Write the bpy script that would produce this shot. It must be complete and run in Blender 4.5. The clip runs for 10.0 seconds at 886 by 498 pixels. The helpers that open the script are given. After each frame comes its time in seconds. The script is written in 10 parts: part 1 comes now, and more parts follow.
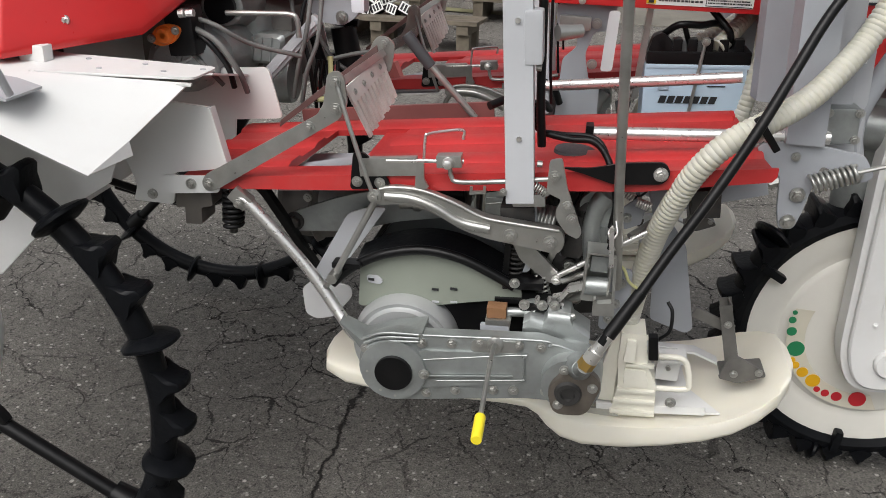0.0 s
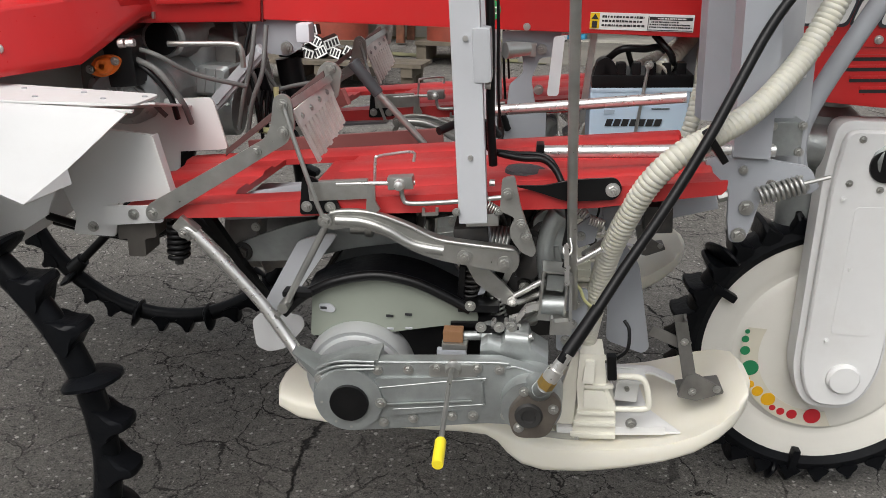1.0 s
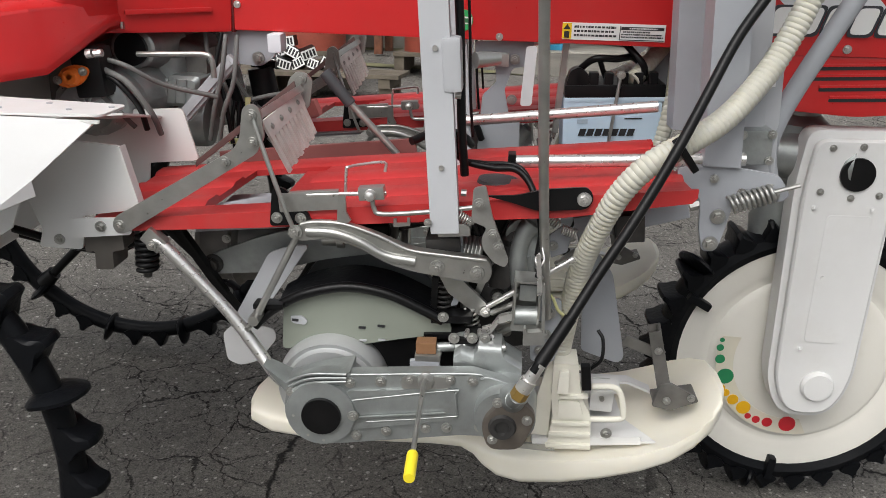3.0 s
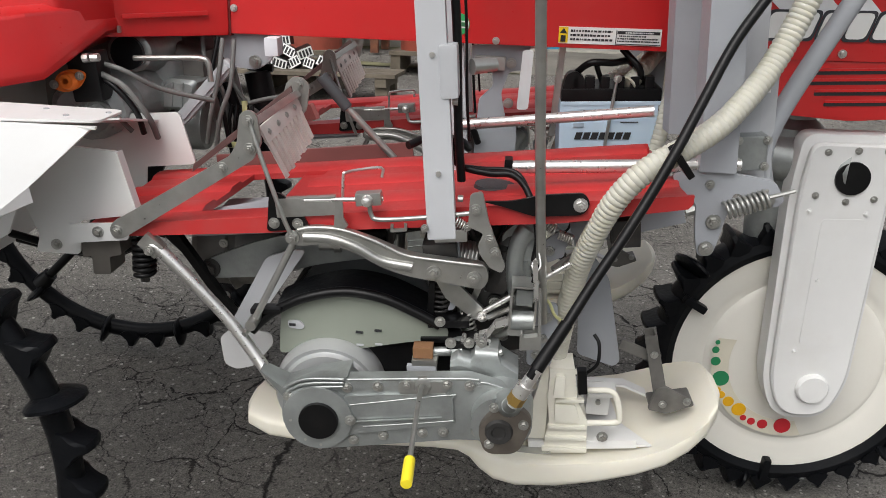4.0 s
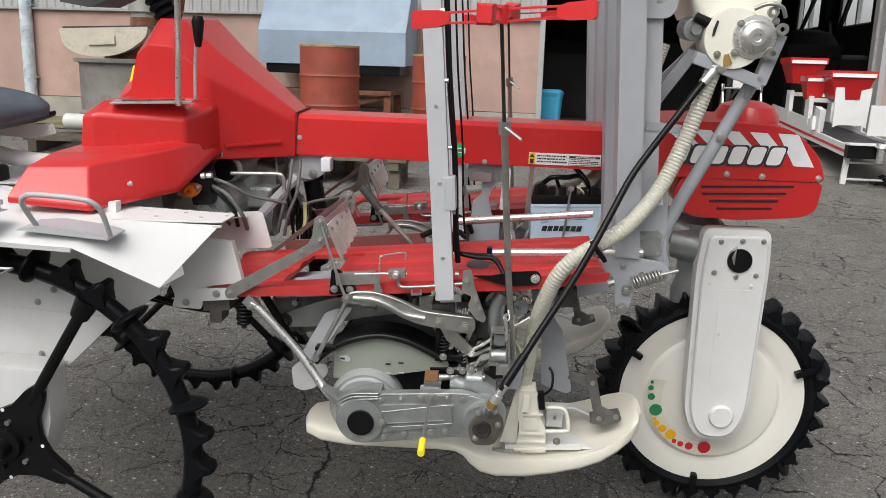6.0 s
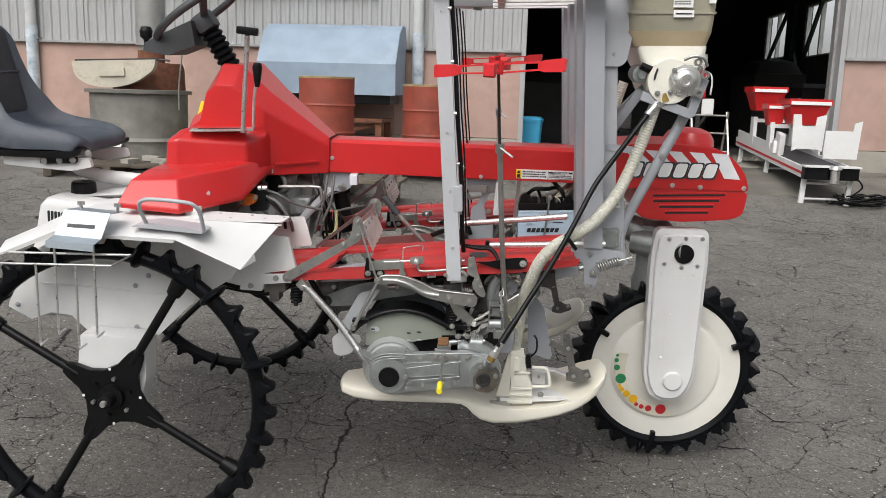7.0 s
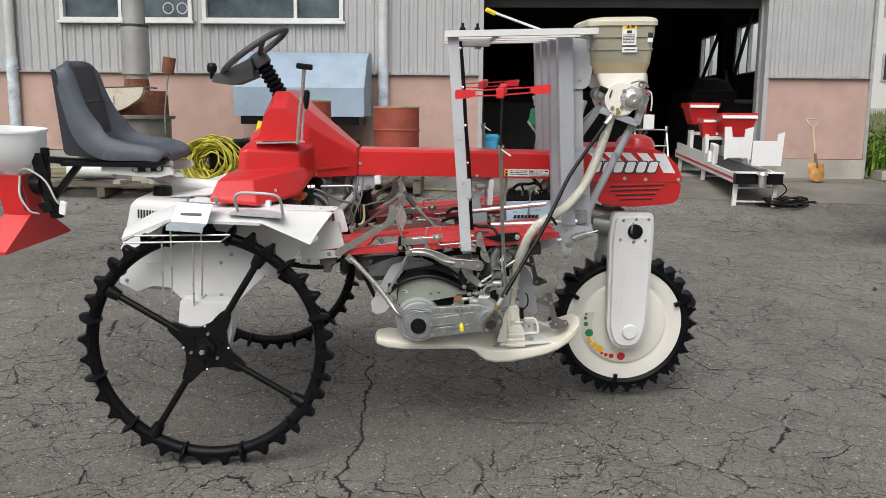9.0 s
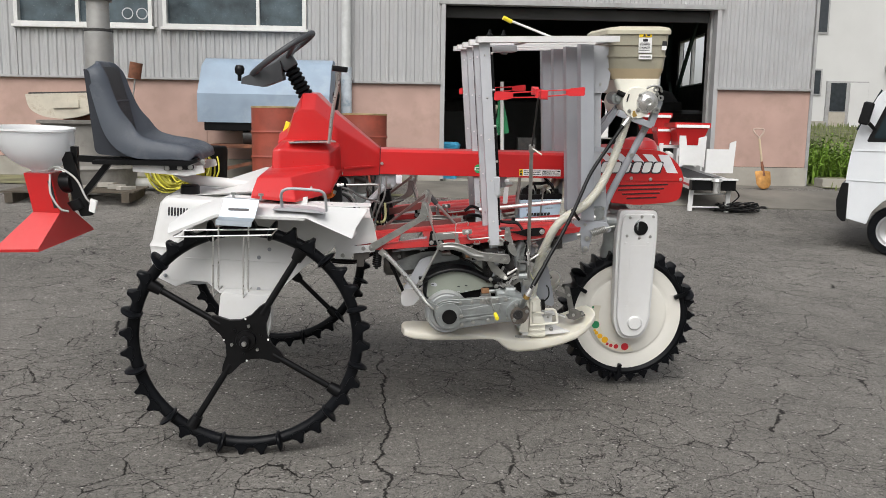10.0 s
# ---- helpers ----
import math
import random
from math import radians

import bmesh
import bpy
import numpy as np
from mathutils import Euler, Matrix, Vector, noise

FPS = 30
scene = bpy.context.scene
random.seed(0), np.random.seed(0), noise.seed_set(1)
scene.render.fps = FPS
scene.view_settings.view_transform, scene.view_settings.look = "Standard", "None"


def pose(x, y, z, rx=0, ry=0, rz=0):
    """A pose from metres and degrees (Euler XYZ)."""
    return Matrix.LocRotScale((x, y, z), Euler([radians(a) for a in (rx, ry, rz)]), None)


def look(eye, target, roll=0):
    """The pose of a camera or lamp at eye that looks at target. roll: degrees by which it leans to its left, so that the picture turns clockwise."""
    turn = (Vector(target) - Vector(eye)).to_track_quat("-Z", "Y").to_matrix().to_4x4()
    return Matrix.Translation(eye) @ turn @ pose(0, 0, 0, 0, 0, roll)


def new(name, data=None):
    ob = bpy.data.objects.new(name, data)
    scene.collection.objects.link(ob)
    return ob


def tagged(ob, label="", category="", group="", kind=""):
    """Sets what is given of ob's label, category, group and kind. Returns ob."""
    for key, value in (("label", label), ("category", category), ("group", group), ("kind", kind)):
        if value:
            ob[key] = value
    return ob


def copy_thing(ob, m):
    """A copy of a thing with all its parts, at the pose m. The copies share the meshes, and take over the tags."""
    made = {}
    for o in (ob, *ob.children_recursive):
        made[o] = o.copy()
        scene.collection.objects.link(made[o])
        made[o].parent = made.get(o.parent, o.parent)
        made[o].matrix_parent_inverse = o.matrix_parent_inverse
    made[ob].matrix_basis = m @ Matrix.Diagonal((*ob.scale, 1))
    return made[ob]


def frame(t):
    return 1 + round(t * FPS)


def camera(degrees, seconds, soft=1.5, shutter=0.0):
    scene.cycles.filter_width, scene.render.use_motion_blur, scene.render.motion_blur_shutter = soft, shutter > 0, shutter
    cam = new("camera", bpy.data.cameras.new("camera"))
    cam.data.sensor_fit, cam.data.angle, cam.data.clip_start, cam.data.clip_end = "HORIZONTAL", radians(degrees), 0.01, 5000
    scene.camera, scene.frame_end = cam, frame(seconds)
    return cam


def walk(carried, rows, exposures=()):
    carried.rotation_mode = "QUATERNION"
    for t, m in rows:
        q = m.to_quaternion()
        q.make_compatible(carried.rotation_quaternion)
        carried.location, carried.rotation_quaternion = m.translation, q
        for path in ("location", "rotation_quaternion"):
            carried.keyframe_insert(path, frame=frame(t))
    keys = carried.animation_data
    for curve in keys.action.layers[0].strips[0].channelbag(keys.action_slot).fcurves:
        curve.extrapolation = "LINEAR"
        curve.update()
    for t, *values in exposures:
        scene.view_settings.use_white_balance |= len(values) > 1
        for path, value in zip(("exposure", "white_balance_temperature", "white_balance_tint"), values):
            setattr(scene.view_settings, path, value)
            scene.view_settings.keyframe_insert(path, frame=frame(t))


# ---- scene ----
cam = camera(56.0, 10.0, soft=0.7)
# the yard slopes: the machine and the walk are laid out on the slope, the buildings stand upright
SLOPE = Euler((radians(3.2835), radians(1.7335), 0.0)).to_matrix().to_4x4()
PATH = [
    (0, (1.174, -1.109, 1.408), (0.905, 0.693, 0.582), 3.3),
    (0.5, (1.159, -1.105, 1.372), (0.953, 0.705, 0.547), 3.1),
    (1, (1.168, -1.102, 1.362), (1.008, 0.757, 0.642), 2.9),
    (1.5, (1.173, -1.088, 1.361), (1.056, 0.788, 0.676), 3.0),
    (2, (1.174, -1.084, 1.363), (1.089, 0.791, 0.673), 3.3),
    (2.5, (1.178, -1.09, 1.36), (1.085, 0.784, 0.67), 3.2),
    (2.7, (1.182, -1.091, 1.359), (1.065, 0.782, 0.667), 3.0),
    (4, (1.18, -1.091, 1.373), (1.074, 0.78, 0.674), 3.1),
    (4.5, (1.195, -1.106, 1.401), (1.052, 0.762, 0.701), 2.8),
    (5, (1.205, -1.207, 1.448), (1.036, 0.657, 0.743), 2.8),
    (5.5, (1.213, -1.492, 1.521), (1.059, 0.379, 0.834), 2.9),
    (6, (1.231, -1.787, 1.599), (1.097, 0.134, 1.06), 3.3),
    (6.2, (1.255, -1.916, 1.62), (1.116, 0.015, 1.118), 3.4),
    (7.3, (1.134, -2.621, 1.679), (1.063, -0.68, 1.204), 2.9),
    (7.5, (1.092, -2.729, 1.691), (1.035, -0.787, 1.217), 2.6),
    (8, (1.059, -2.949, 1.69), (1.05, -1.005, 1.221), 2.7),
    (8.5, (1.039, -3.205, 1.687), (1.043, -1.254, 1.249), 2.5),
    (9, (0.96, -3.367, 1.684), (0.983, -1.412, 1.261), 2.4),
    (9.5, (0.753, -3.568, 1.667), (0.819, -1.611, 1.26), 2.6),
    (10, (0.527, -3.549, 1.631), (0.703, -1.596, 1.24), 3.0),
]
walk(cam, [(t, SLOPE @ look(eye, target, roll)) for t, eye, target, roll in PATH])

# ---- daylight: bright overcast sky ----
world = bpy.data.worlds.new("overcast_sky")
scene.world = world
world.use_nodes = True
wn = world.node_tree.nodes
sky = wn.new("ShaderNodeTexSky")
sky.sky_type, sky.sun_disc = "NISHITA", False
SUN_HEIGHT = radians(50)
sky.sun_elevation, sky.sun_rotation = SUN_HEIGHT, radians(200)
sky.air_density, sky.dust_density, sky.ozone_density = 1.0, 4.0, 1.0
pale = wn.new("ShaderNodeHueSaturation")
pale.inputs["Saturation"].default_value = 0.22
world.node_tree.links.new(sky.outputs[0], pale.inputs["Color"])
world.node_tree.links.new(pale.outputs[0], wn["Background"].inputs["Color"])
wn["Background"].inputs["Strength"].default_value = 0.15

sun = new("sun", bpy.data.lights.new("sun", "SUN"))
sun.data.energy, sun.data.angle, sun.data.color = 1.75, radians(50), (1.0, 0.98, 0.955)
sun.matrix_world = look((0, 0, 20), (20 * math.cos(SUN_HEIGHT) * math.sin(radians(20)), 20 * math.cos(SUN_HEIGHT) * math.cos(radians(20)), 20 - 20 * math.sin(SUN_HEIGHT)))
scene.view_settings.exposure = 0.14

# ---- materials ----
MATS = {}


def mat(name, color, rough=0.5, metal=0.0, vary=0.12, scale=6.0, grain=0.0, grain_scale=120.0, dirt=0.0,
        dirt_color=(0.12, 0.10, 0.08), dirt_scale=4.0, coat=0.0, transmit=0.0, sub=0.0, alpha=1.0, rand=0.0, spec=0.5):
    """A surface with variation at two scales, optional grain relief and dirt patches."""
    if name in MATS:
        return MATS[name]
    m = bpy.data.materials.new(name)
    m.use_nodes = True
    nt = m.node_tree
    n, link = nt.nodes, nt.links.new
    b = n["Principled BSDF"]
    co = n.new("ShaderNodeTexCoord")
    big = n.new("ShaderNodeTexNoise")
    big.inputs["Scale"].default_value, big.inputs["Detail"].default_value = scale, 6.0
    link(co.outputs["Object"], big.inputs["Vector"])
    fine = n.new("ShaderNodeTexNoise")
    fine.inputs["Scale"].default_value, fine.inputs["Detail"].default_value = grain_scale, 3.0
    link(co.outputs["Object"], fine.inputs["Vector"])
    value = n.new("ShaderNodeMapRange")
    value.inputs["To Min"].default_value, value.inputs["To Max"].default_value = 1 - vary, 1 + vary
    value.inputs["From Min"].default_value, value.inputs["From Max"].default_value = 0.3, 0.7
    link(big.outputs["Fac"], value.inputs["Value"])
    tint = n.new("ShaderNodeVectorMath")
    tint.operation = "SCALE"
    tint.inputs[0].default_value = color
    last = value.outputs["Result"]
    if rand:
        info = n.new("ShaderNodeObjectInfo")
        spread = n.new("ShaderNodeMapRange")
        spread.inputs["To Min"].default_value, spread.inputs["To Max"].default_value = 1 - rand, 1 + rand
        link(info.outputs["Random"], spread.inputs["Value"])
        times = n.new("ShaderNodeMath")
        times.operation = "MULTIPLY"
        link(last, times.inputs[0])
        link(spread.outputs["Result"], times.inputs[1])
        last = times.outputs[0]
    link(last, tint.inputs["Scale"])
    out = tint.outputs["Vector"]
    if dirt:
        patch = n.new("ShaderNodeTexNoise")
        patch.inputs["Scale"].default_value, patch.inputs["Detail"].default_value = dirt_scale, 10.0
        patch.inputs["Roughness"].default_value = 0.7
        link(co.outputs["Object"], patch.inputs["Vector"])
        ramp = n.new("ShaderNodeMapRange")
        ramp.inputs["From Min"].default_value, ramp.inputs["From Max"].default_value = 0.5, 0.72
        ramp.inputs["To Max"].default_value = dirt
        link(patch.outputs["Fac"], ramp.inputs["Value"])
        mix = n.new("ShaderNodeMix")
        mix.data_type = "RGBA"
        mix.inputs["B"].default_value = (*dirt_color, 1)
        link(ramp.outputs["Result"], mix.inputs["Factor"])
        link(out, mix.inputs["A"])
        out = mix.outputs["Result"]
    link(out, b.inputs["Base Color"])
    gloss = n.new("ShaderNodeMapRange")
    gloss.inputs["To Min"].default_value, gloss.inputs["To Max"].default_value = max(0.02, rough - 0.08), min(1.0, rough + 0.12)
    link(fine.outputs["Fac"], gloss.inputs["Value"])
    link(gloss.outputs["Result"], b.inputs["Roughness"])
    b.inputs["Metallic"].default_value = metal
    b.inputs["Coat Weight"].default_value = coat
    b.inputs["Coat Roughness"].default_value = 0.12
    b.inputs["Specular IOR Level"].default_value = spec
    b.inputs["Transmission Weight"].default_value = transmit
    b.inputs["Alpha"].default_value = alpha
    if sub:
        b.inputs["Subsurface Weight"].default_value = sub
        b.inputs["Subsurface Radius"].default_value = (0.02, 0.018, 0.012)
    if grain:
        bump = n.new("ShaderNodeBump")
        bump.inputs["Strength"].default_value, bump.inputs["Distance"].default_value = grain, 0.004
        link(fine.outputs["Fac"], bump.inputs["Height"])
        link(bump.outputs["Normal"], b.inputs["Normal"])
    MATS[name] = m
    return m


def asphalt():
    """Worn yard asphalt: pale grit in dark binder, jagged alligator cracks, one long joint crack, dust stains."""
    m = bpy.data.materials.new("worn_asphalt")
    m.use_nodes = True
    nt = m.node_tree
    n, link = nt.nodes, nt.links.new
    b = n["Principled BSDF"]
    geo = n.new("ShaderNodeNewGeometry")

    def noise_tex(scale, detail, src, rough=0.5):
        t = n.new("ShaderNodeTexNoise")
        t.inputs["Scale"].default_value, t.inputs["Detail"].default_value = scale, detail
        t.inputs["Roughness"].default_value = rough
        link(src, t.inputs["Vector"])
        return t

    def ramp(src, a, c, to0=0.0, to1=1.0):
        r = n.new("ShaderNodeMapRange")
        r.inputs["From Min"].default_value, r.inputs["From Max"].default_value = a, c
        r.inputs["To Min"].default_value, r.inputs["To Max"].default_value = to0, to1
        link(src, r.inputs["Value"])
        return r.outputs["Result"]

    def math_op(op, a, c):
        k = n.new("ShaderNodeMath")
        k.operation = op
        for i, v in enumerate((a, c)):
            if isinstance(v, (int, float)):
                k.inputs[i].default_value = v
            else:
                link(v, k.inputs[i])
        return k.outputs[0]

    def shifted(src, tex, amount):
        s = n.new("ShaderNodeVectorMath")
        s.operation = "MULTIPLY_ADD"
        s.inputs[1].default_value = (amount, amount, 0)
        link(tex.outputs["Color"], s.inputs[0])
        link(src, s.inputs[2])
        return s.outputs[0]

    pos = geo.outputs["Position"]
    flat = n.new("ShaderNodeVectorMath")
    flat.operation = "MULTIPLY"
    flat.inputs[1].default_value = (1, 1, 0)
    link(pos, flat.inputs[0])
    ground_at = flat.outputs[0]
    bent = shifted(ground_at, noise_tex(2.6, 5.0, ground_at), 0.26)
    jagged = shifted(bent, noise_tex(26.0, 3.0, ground_at, 0.7), 0.045)
    cracks = []
    for scale, width, mask_scale, lo, hi, deep in ((3.4, 0.0090, 0.45, 0.33, 0.47, 1.0), (6.8, 0.0105, 0.7, 0.40, 0.52, 0.97), (11.5, 0.014, 0.9, 0.48, 0.60, 0.92)):
        v = n.new("ShaderNodeTexVoronoi")
        v.feature = "DISTANCE_TO_EDGE"
        v.inputs["Scale"].default_value = scale
        link(jagged, v.inputs["Vector"])
        thick = noise_tex(7.0, 4.0, ground_at, 0.7)
        w = math_op("MULTIPLY", ramp(thick.outputs["Fac"], 0.36, 0.68, 0.10, 1.9), width)
        line = math_op("SUBTRACT", 1.0, math_op("MINIMUM", math_op("DIVIDE", v.outputs["Distance"], w), 1.0))
        line = ramp(line, 0.0, 0.55)
        where = noise_tex(mask_scale, 3.0, ground_at)
        cracks.append(math_op("MULTIPLY", math_op("MULTIPLY", line, deep), ramp(where.outputs["Fac"], lo, hi)))
    # the long joint crack under the machine
    xyz = n.new("ShaderNodeSeparateXYZ")
    link(jagged, xyz.inputs[0])
    near = math_op("ABSOLUTE", math_op("SUBTRACT", xyz.outputs["X"], 0.79), 0.0)
    span = math_op("MULTIPLY", ramp(xyz.outputs["Y"], -0.9, -0.5), ramp(xyz.outputs["Y"], 1.9, 1.3))
    cracks.append(math_op("MULTIPLY", ramp(near, 0.009, 0.003), span))
    crack = cracks[0]
    for c in cracks[1:]:
        crack = math_op("MAXIMUM", crack, c)
    fine = noise_tex(210.0, 5.0, pos, 0.75)
    lump = noise_tex(48.0, 4.0, pos, 0.7)
    stain = noise_tex(0.42, 8.0, ground_at, 0.6)
    stain2 = noise_tex(2.4, 8.0, ground_at, 0.65)
    tone = math_op("MULTIPLY", ramp(stain.outputs["Fac"], 0.32, 0.68, 0.80, 1.24), ramp(stain2.outputs["Fac"], 0.25, 0.75, 0.80, 1.2))
    tone = math_op("MULTIPLY", tone, ramp(fine.outputs["Fac"], 0.3, 0.7, 0.32, 1.72))
    tone = math_op("MULTIPLY", tone, ramp(lump.outputs["Fac"], 0.3, 0.7, 0.72, 1.28))
    base = n.new("ShaderNodeVectorMath")
    base.operation = "SCALE"
    base.inputs[0].default_value = (0.161, 0.152, 0.137)
    link(tone, base.inputs["Scale"])
    colour = base.outputs[0]
    bumps = []
    for scale, share, radius, pale in ((40.0, 0.77, 0.28, (0.60, 0.575, 0.53, 1)), (62.0, 0.72, 0.31, (0.47, 0.45, 0.41, 1)), (100.0, 0.74, 0.34, (0.33, 0.315, 0.29, 1)), (170.0, 0.72, 0.36, (0.25, 0.24, 0.225, 1)), (76.0, 0.70, 0.40, (0.045, 0.043, 0.040, 1)), (135.0, 0.66, 0.40, (0.055, 0.053, 0.049, 1))):
        grit = n.new("ShaderNodeTexVoronoi")
        grit.inputs["Scale"].default_value = scale
        link(pos, grit.inputs["Vector"])
        pick = math_op("MULTIPLY", ramp(grit.outputs["Distance"], radius, radius * 0.7), ramp(grit.outputs["Color"], share, share + 0.06))
        mix = n.new("ShaderNodeMix")
        mix.data_type = "RGBA"
        mix.inputs["B"].default_value = pale
        link(math_op("MULTIPLY", pick, 0.8), mix.inputs["Factor"])
        link(colour, mix.inputs["A"])
        colour = mix.outputs["Result"]
        bumps.append(pick)
    # moss and damp dirt that settles along the foot of the warehouse
    def along(row):
        d = n.new("ShaderNodeVectorMath")
        d.operation = "DOT_PRODUCT"
        d.inputs[1].default_value = (WALL_BACK[row][0], WALL_BACK[row][1], 0)
        link(ground_at, d.inputs[0])
        return math_op("ADD", d.outputs["Value"], WALL_BACK[row][3])
    edge = math_op("MULTIPLY", ramp(along(1), -1.7, -0.4), ramp(along(0), -0.6, -1.6))
    blot = noise_tex(1.7, 9.0, ground_at, 0.7)
    moss = n.new("ShaderNodeMix")
    moss.data_type = "RGBA"
    moss.inputs["B"].default_value = (0.052, 0.058, 0.026, 1)
    link(math_op("MULTIPLY", ramp(math_op("MULTIPLY", edge, blot.outputs["Fac"]), 0.22, 0.48), 0.85), moss.inputs["Factor"])
    link(colour, moss.inputs["A"])
    colour = moss.outputs["Result"]
    dark = n.new("ShaderNodeMix")
    dark.data_type = "RGBA"
    dark.inputs["B"].default_value = (0.014, 0.012, 0.011, 1)
    link(math_op("MULTIPLY", crack, 0.96), dark.inputs["Factor"])
    link(colour, dark.inputs["A"])
    link(dark.outputs["Result"], b.inputs["Base Color"])
    b.inputs["Roughness"].default_value = 0.88
    b.inputs["Specular IOR Level"].default_value = 0.3
    height = math_op("ADD", math_op("ADD", fine.outputs["Fac"], math_op("MULTIPLY", lump.outputs["Fac"], 0.8)), math_op("MULTIPLY", crack, -2.5))
    height = math_op("ADD", height, math_op("MULTIPLY", bumps[0], 0.35))
    bump = n.new("ShaderNodeBump")
    bump.inputs["Strength"].default_value, bump.inputs["Distance"].default_value = 0.9, 0.006
    link(height, bump.inputs["Height"])
    link(bump.outputs["Normal"], b.inputs["Normal"])
    return m


RED = mat("red_gloss_paint", (0.52, 0.017, 0.018), 0.30, vary=0.06, scale=3, coat=0.25, dirt=0.10, dirt_color=(0.45, 0.12, 0.09), dirt_scale=9)
DECK_RED = mat("worn_deck_red", (0.43, 0.026, 0.026), 0.42, vary=0.10, scale=5, dirt=0.35, dirt_color=(0.42, 0.10, 0.09), dirt_scale=9)
WHITE = mat("white_paint", (0.69, 0.69, 0.68), 0.38, vary=0.04, dirt=0.16, dirt_color=(0.52, 0.48, 0.42), dirt_scale=7)
DISC_WHITE = mat("cream_white_paint", (0.72, 0.70, 0.64), 0.35, vary=0.05, dirt=0.18, dirt_color=(0.50, 0.46, 0.36), dirt_scale=6)
CREAM = mat("cream_float_plastic", (0.77, 0.74, 0.64), 0.42, vary=0.06, dirt=0.22, dirt_color=(0.66, 0.58, 0.42), dirt_scale=6, sub=0.15)
GREY = mat("grey_machine_paint", (0.33, 0.345, 0.37), 0.38, vary=0.06, dirt=0.12, dirt_color=(0.2, 0.19, 0.18), dirt_scale=10)
PALE_GREY = mat("pale_grey_paint", (0.43, 0.44, 0.46), 0.40, vary=0.06, dirt=0.15, dirt_color=(0.3, 0.29, 0.27), dirt_scale=9)
CAST = mat("cast_aluminium", (0.33, 0.35, 0.345), 0.36, metal=0.62, vary=0.22, scale=14, grain=0.10, grain_scale=260, dirt=0.4, dirt_color=(0.17, 0.155, 0.135), dirt_scale=12)
ZINC = mat("zinc_plated_steel", (0.42, 0.42, 0.40), 0.30, metal=0.80, vary=0.16, scale=22, dirt=0.3, dirt_color=(0.30, 0.25, 0.20), dirt_scale=20)
CHROME = mat("bright_steel", (0.72, 0.71, 0.69), 0.28, metal=0.85, vary=0.08, scale=18, dirt=0.25, dirt_color=(0.35, 0.28, 0.22), dirt_scale=24)
DARK_STEEL = mat("oily_dark_steel", (0.040, 0.039, 0.038), 0.45, metal=0.3, vary=0.3, scale=18, dirt=0.4, dirt_color=(0.11, 0.08, 0.06), dirt_scale=14)
RUBBER = mat("black_rubber", (0.0045, 0.005, 0.0062), 0.34, vary=0.3, scale=9, grain=0.2, grain_scale=90, dirt=0.3, dirt_color=(0.02, 0.02, 0.02), dirt_scale=8, spec=0.12)
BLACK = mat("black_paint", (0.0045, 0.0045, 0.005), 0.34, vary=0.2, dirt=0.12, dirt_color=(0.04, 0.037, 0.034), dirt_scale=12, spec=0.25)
HOSE_DARK = mat("dusty_dark_hose", (0.10, 0.10, 0.095), 0.55, vary=0.2, scale=12)
RUST = mat("rusty_iron", (0.16, 0.06, 0.03), 0.8, vary=0.4, scale=12, grain=0.5, grain_scale=140, dirt=0.6, dirt_color=(0.05, 0.03, 0.02), dirt_scale=8)
ORANGE = mat("orange_valve", (0.75, 0.17, 0.02), 0.45, dirt=0.3, dirt_color=(0.25, 0.08, 0.03))
YELLOW = mat("yellow_vinyl_grip", (0.85, 0.70, 0.03), 0.4, vary=0.05)
HOSE_CREAM = mat("milky_hose", (0.52, 0.51, 0.44), 0.40, vary=0.06, sub=0.3, dirt=0.15, dirt_color=(0.45, 0.4, 0.3), dirt_scale=12)
HOPPER = mat("smoky_plastic", (0.33, 0.31, 0.24), 0.30, vary=0.10, scale=5, dirt=0.45, dirt_color=(0.46, 0.40, 0.28), dirt_scale=7)
IVORY = mat("ivory_plastic", (0.76, 0.74, 0.65), 0.4, vary=0.05, dirt=0.18, dirt_color=(0.5, 0.45, 0.34), dirt_scale=10)
SEAT = mat("grey_vinyl", (0.050, 0.060, 0.077), 0.46, vary=0.12, scale=8, grain=0.35, grain_scale=320, dirt=0.35, dirt_color=(0.22, 0.23, 0.25), dirt_scale=5)
SEAT_DARK = mat("worn_grey_vinyl", (0.030, 0.032, 0.036), 0.55, vary=0.12, grain=0.4, grain_scale=300, dirt=0.3, dirt_color=(0.16, 0.16, 0.17), dirt_scale=6)
GREY_PLASTIC = mat("dark_grey_plastic", (0.045, 0.048, 0.052), 0.5, vary=0.1, grain=0.2, grain_scale=220)
STICK_WHITE = mat("white_sticker", (0.80, 0.80, 0.78), 0.35, vary=0.03)
INK = mat("black_print", (0.02, 0.02, 0.022), 0.45, vary=0.05)
STICK_YELLOW = mat("yellow_sticker", (0.80, 0.55, 0.01), 0.35, vary=0.03)
STICK_GREEN = mat("green_sticker", (0.02, 0.22, 0.09), 0.35, vary=0.05)
STICK_RED = mat("red_sticker", (0.52, 0.02, 0.03), 0.35, vary=0.05)
STICK_AMBER = mat("amber_sticker", (0.78, 0.42, 0.01), 0.35, vary=0.06)
BATTERY = mat("pale_blue_battery_case", (0.50, 0.62, 0.74), 0.4, vary=0.05, dirt=0.2, dirt_color=(0.45, 0.45, 0.44), dirt_scale=12)
BRASS = mat("brass", (0.50, 0.33, 0.10), 0.4, metal=0.8, vary=0.15)
COPPER_PAD = mat("brown_felt_pad", (0.22, 0.11, 0.05), 0.85, vary=0.25, grain=0.4)
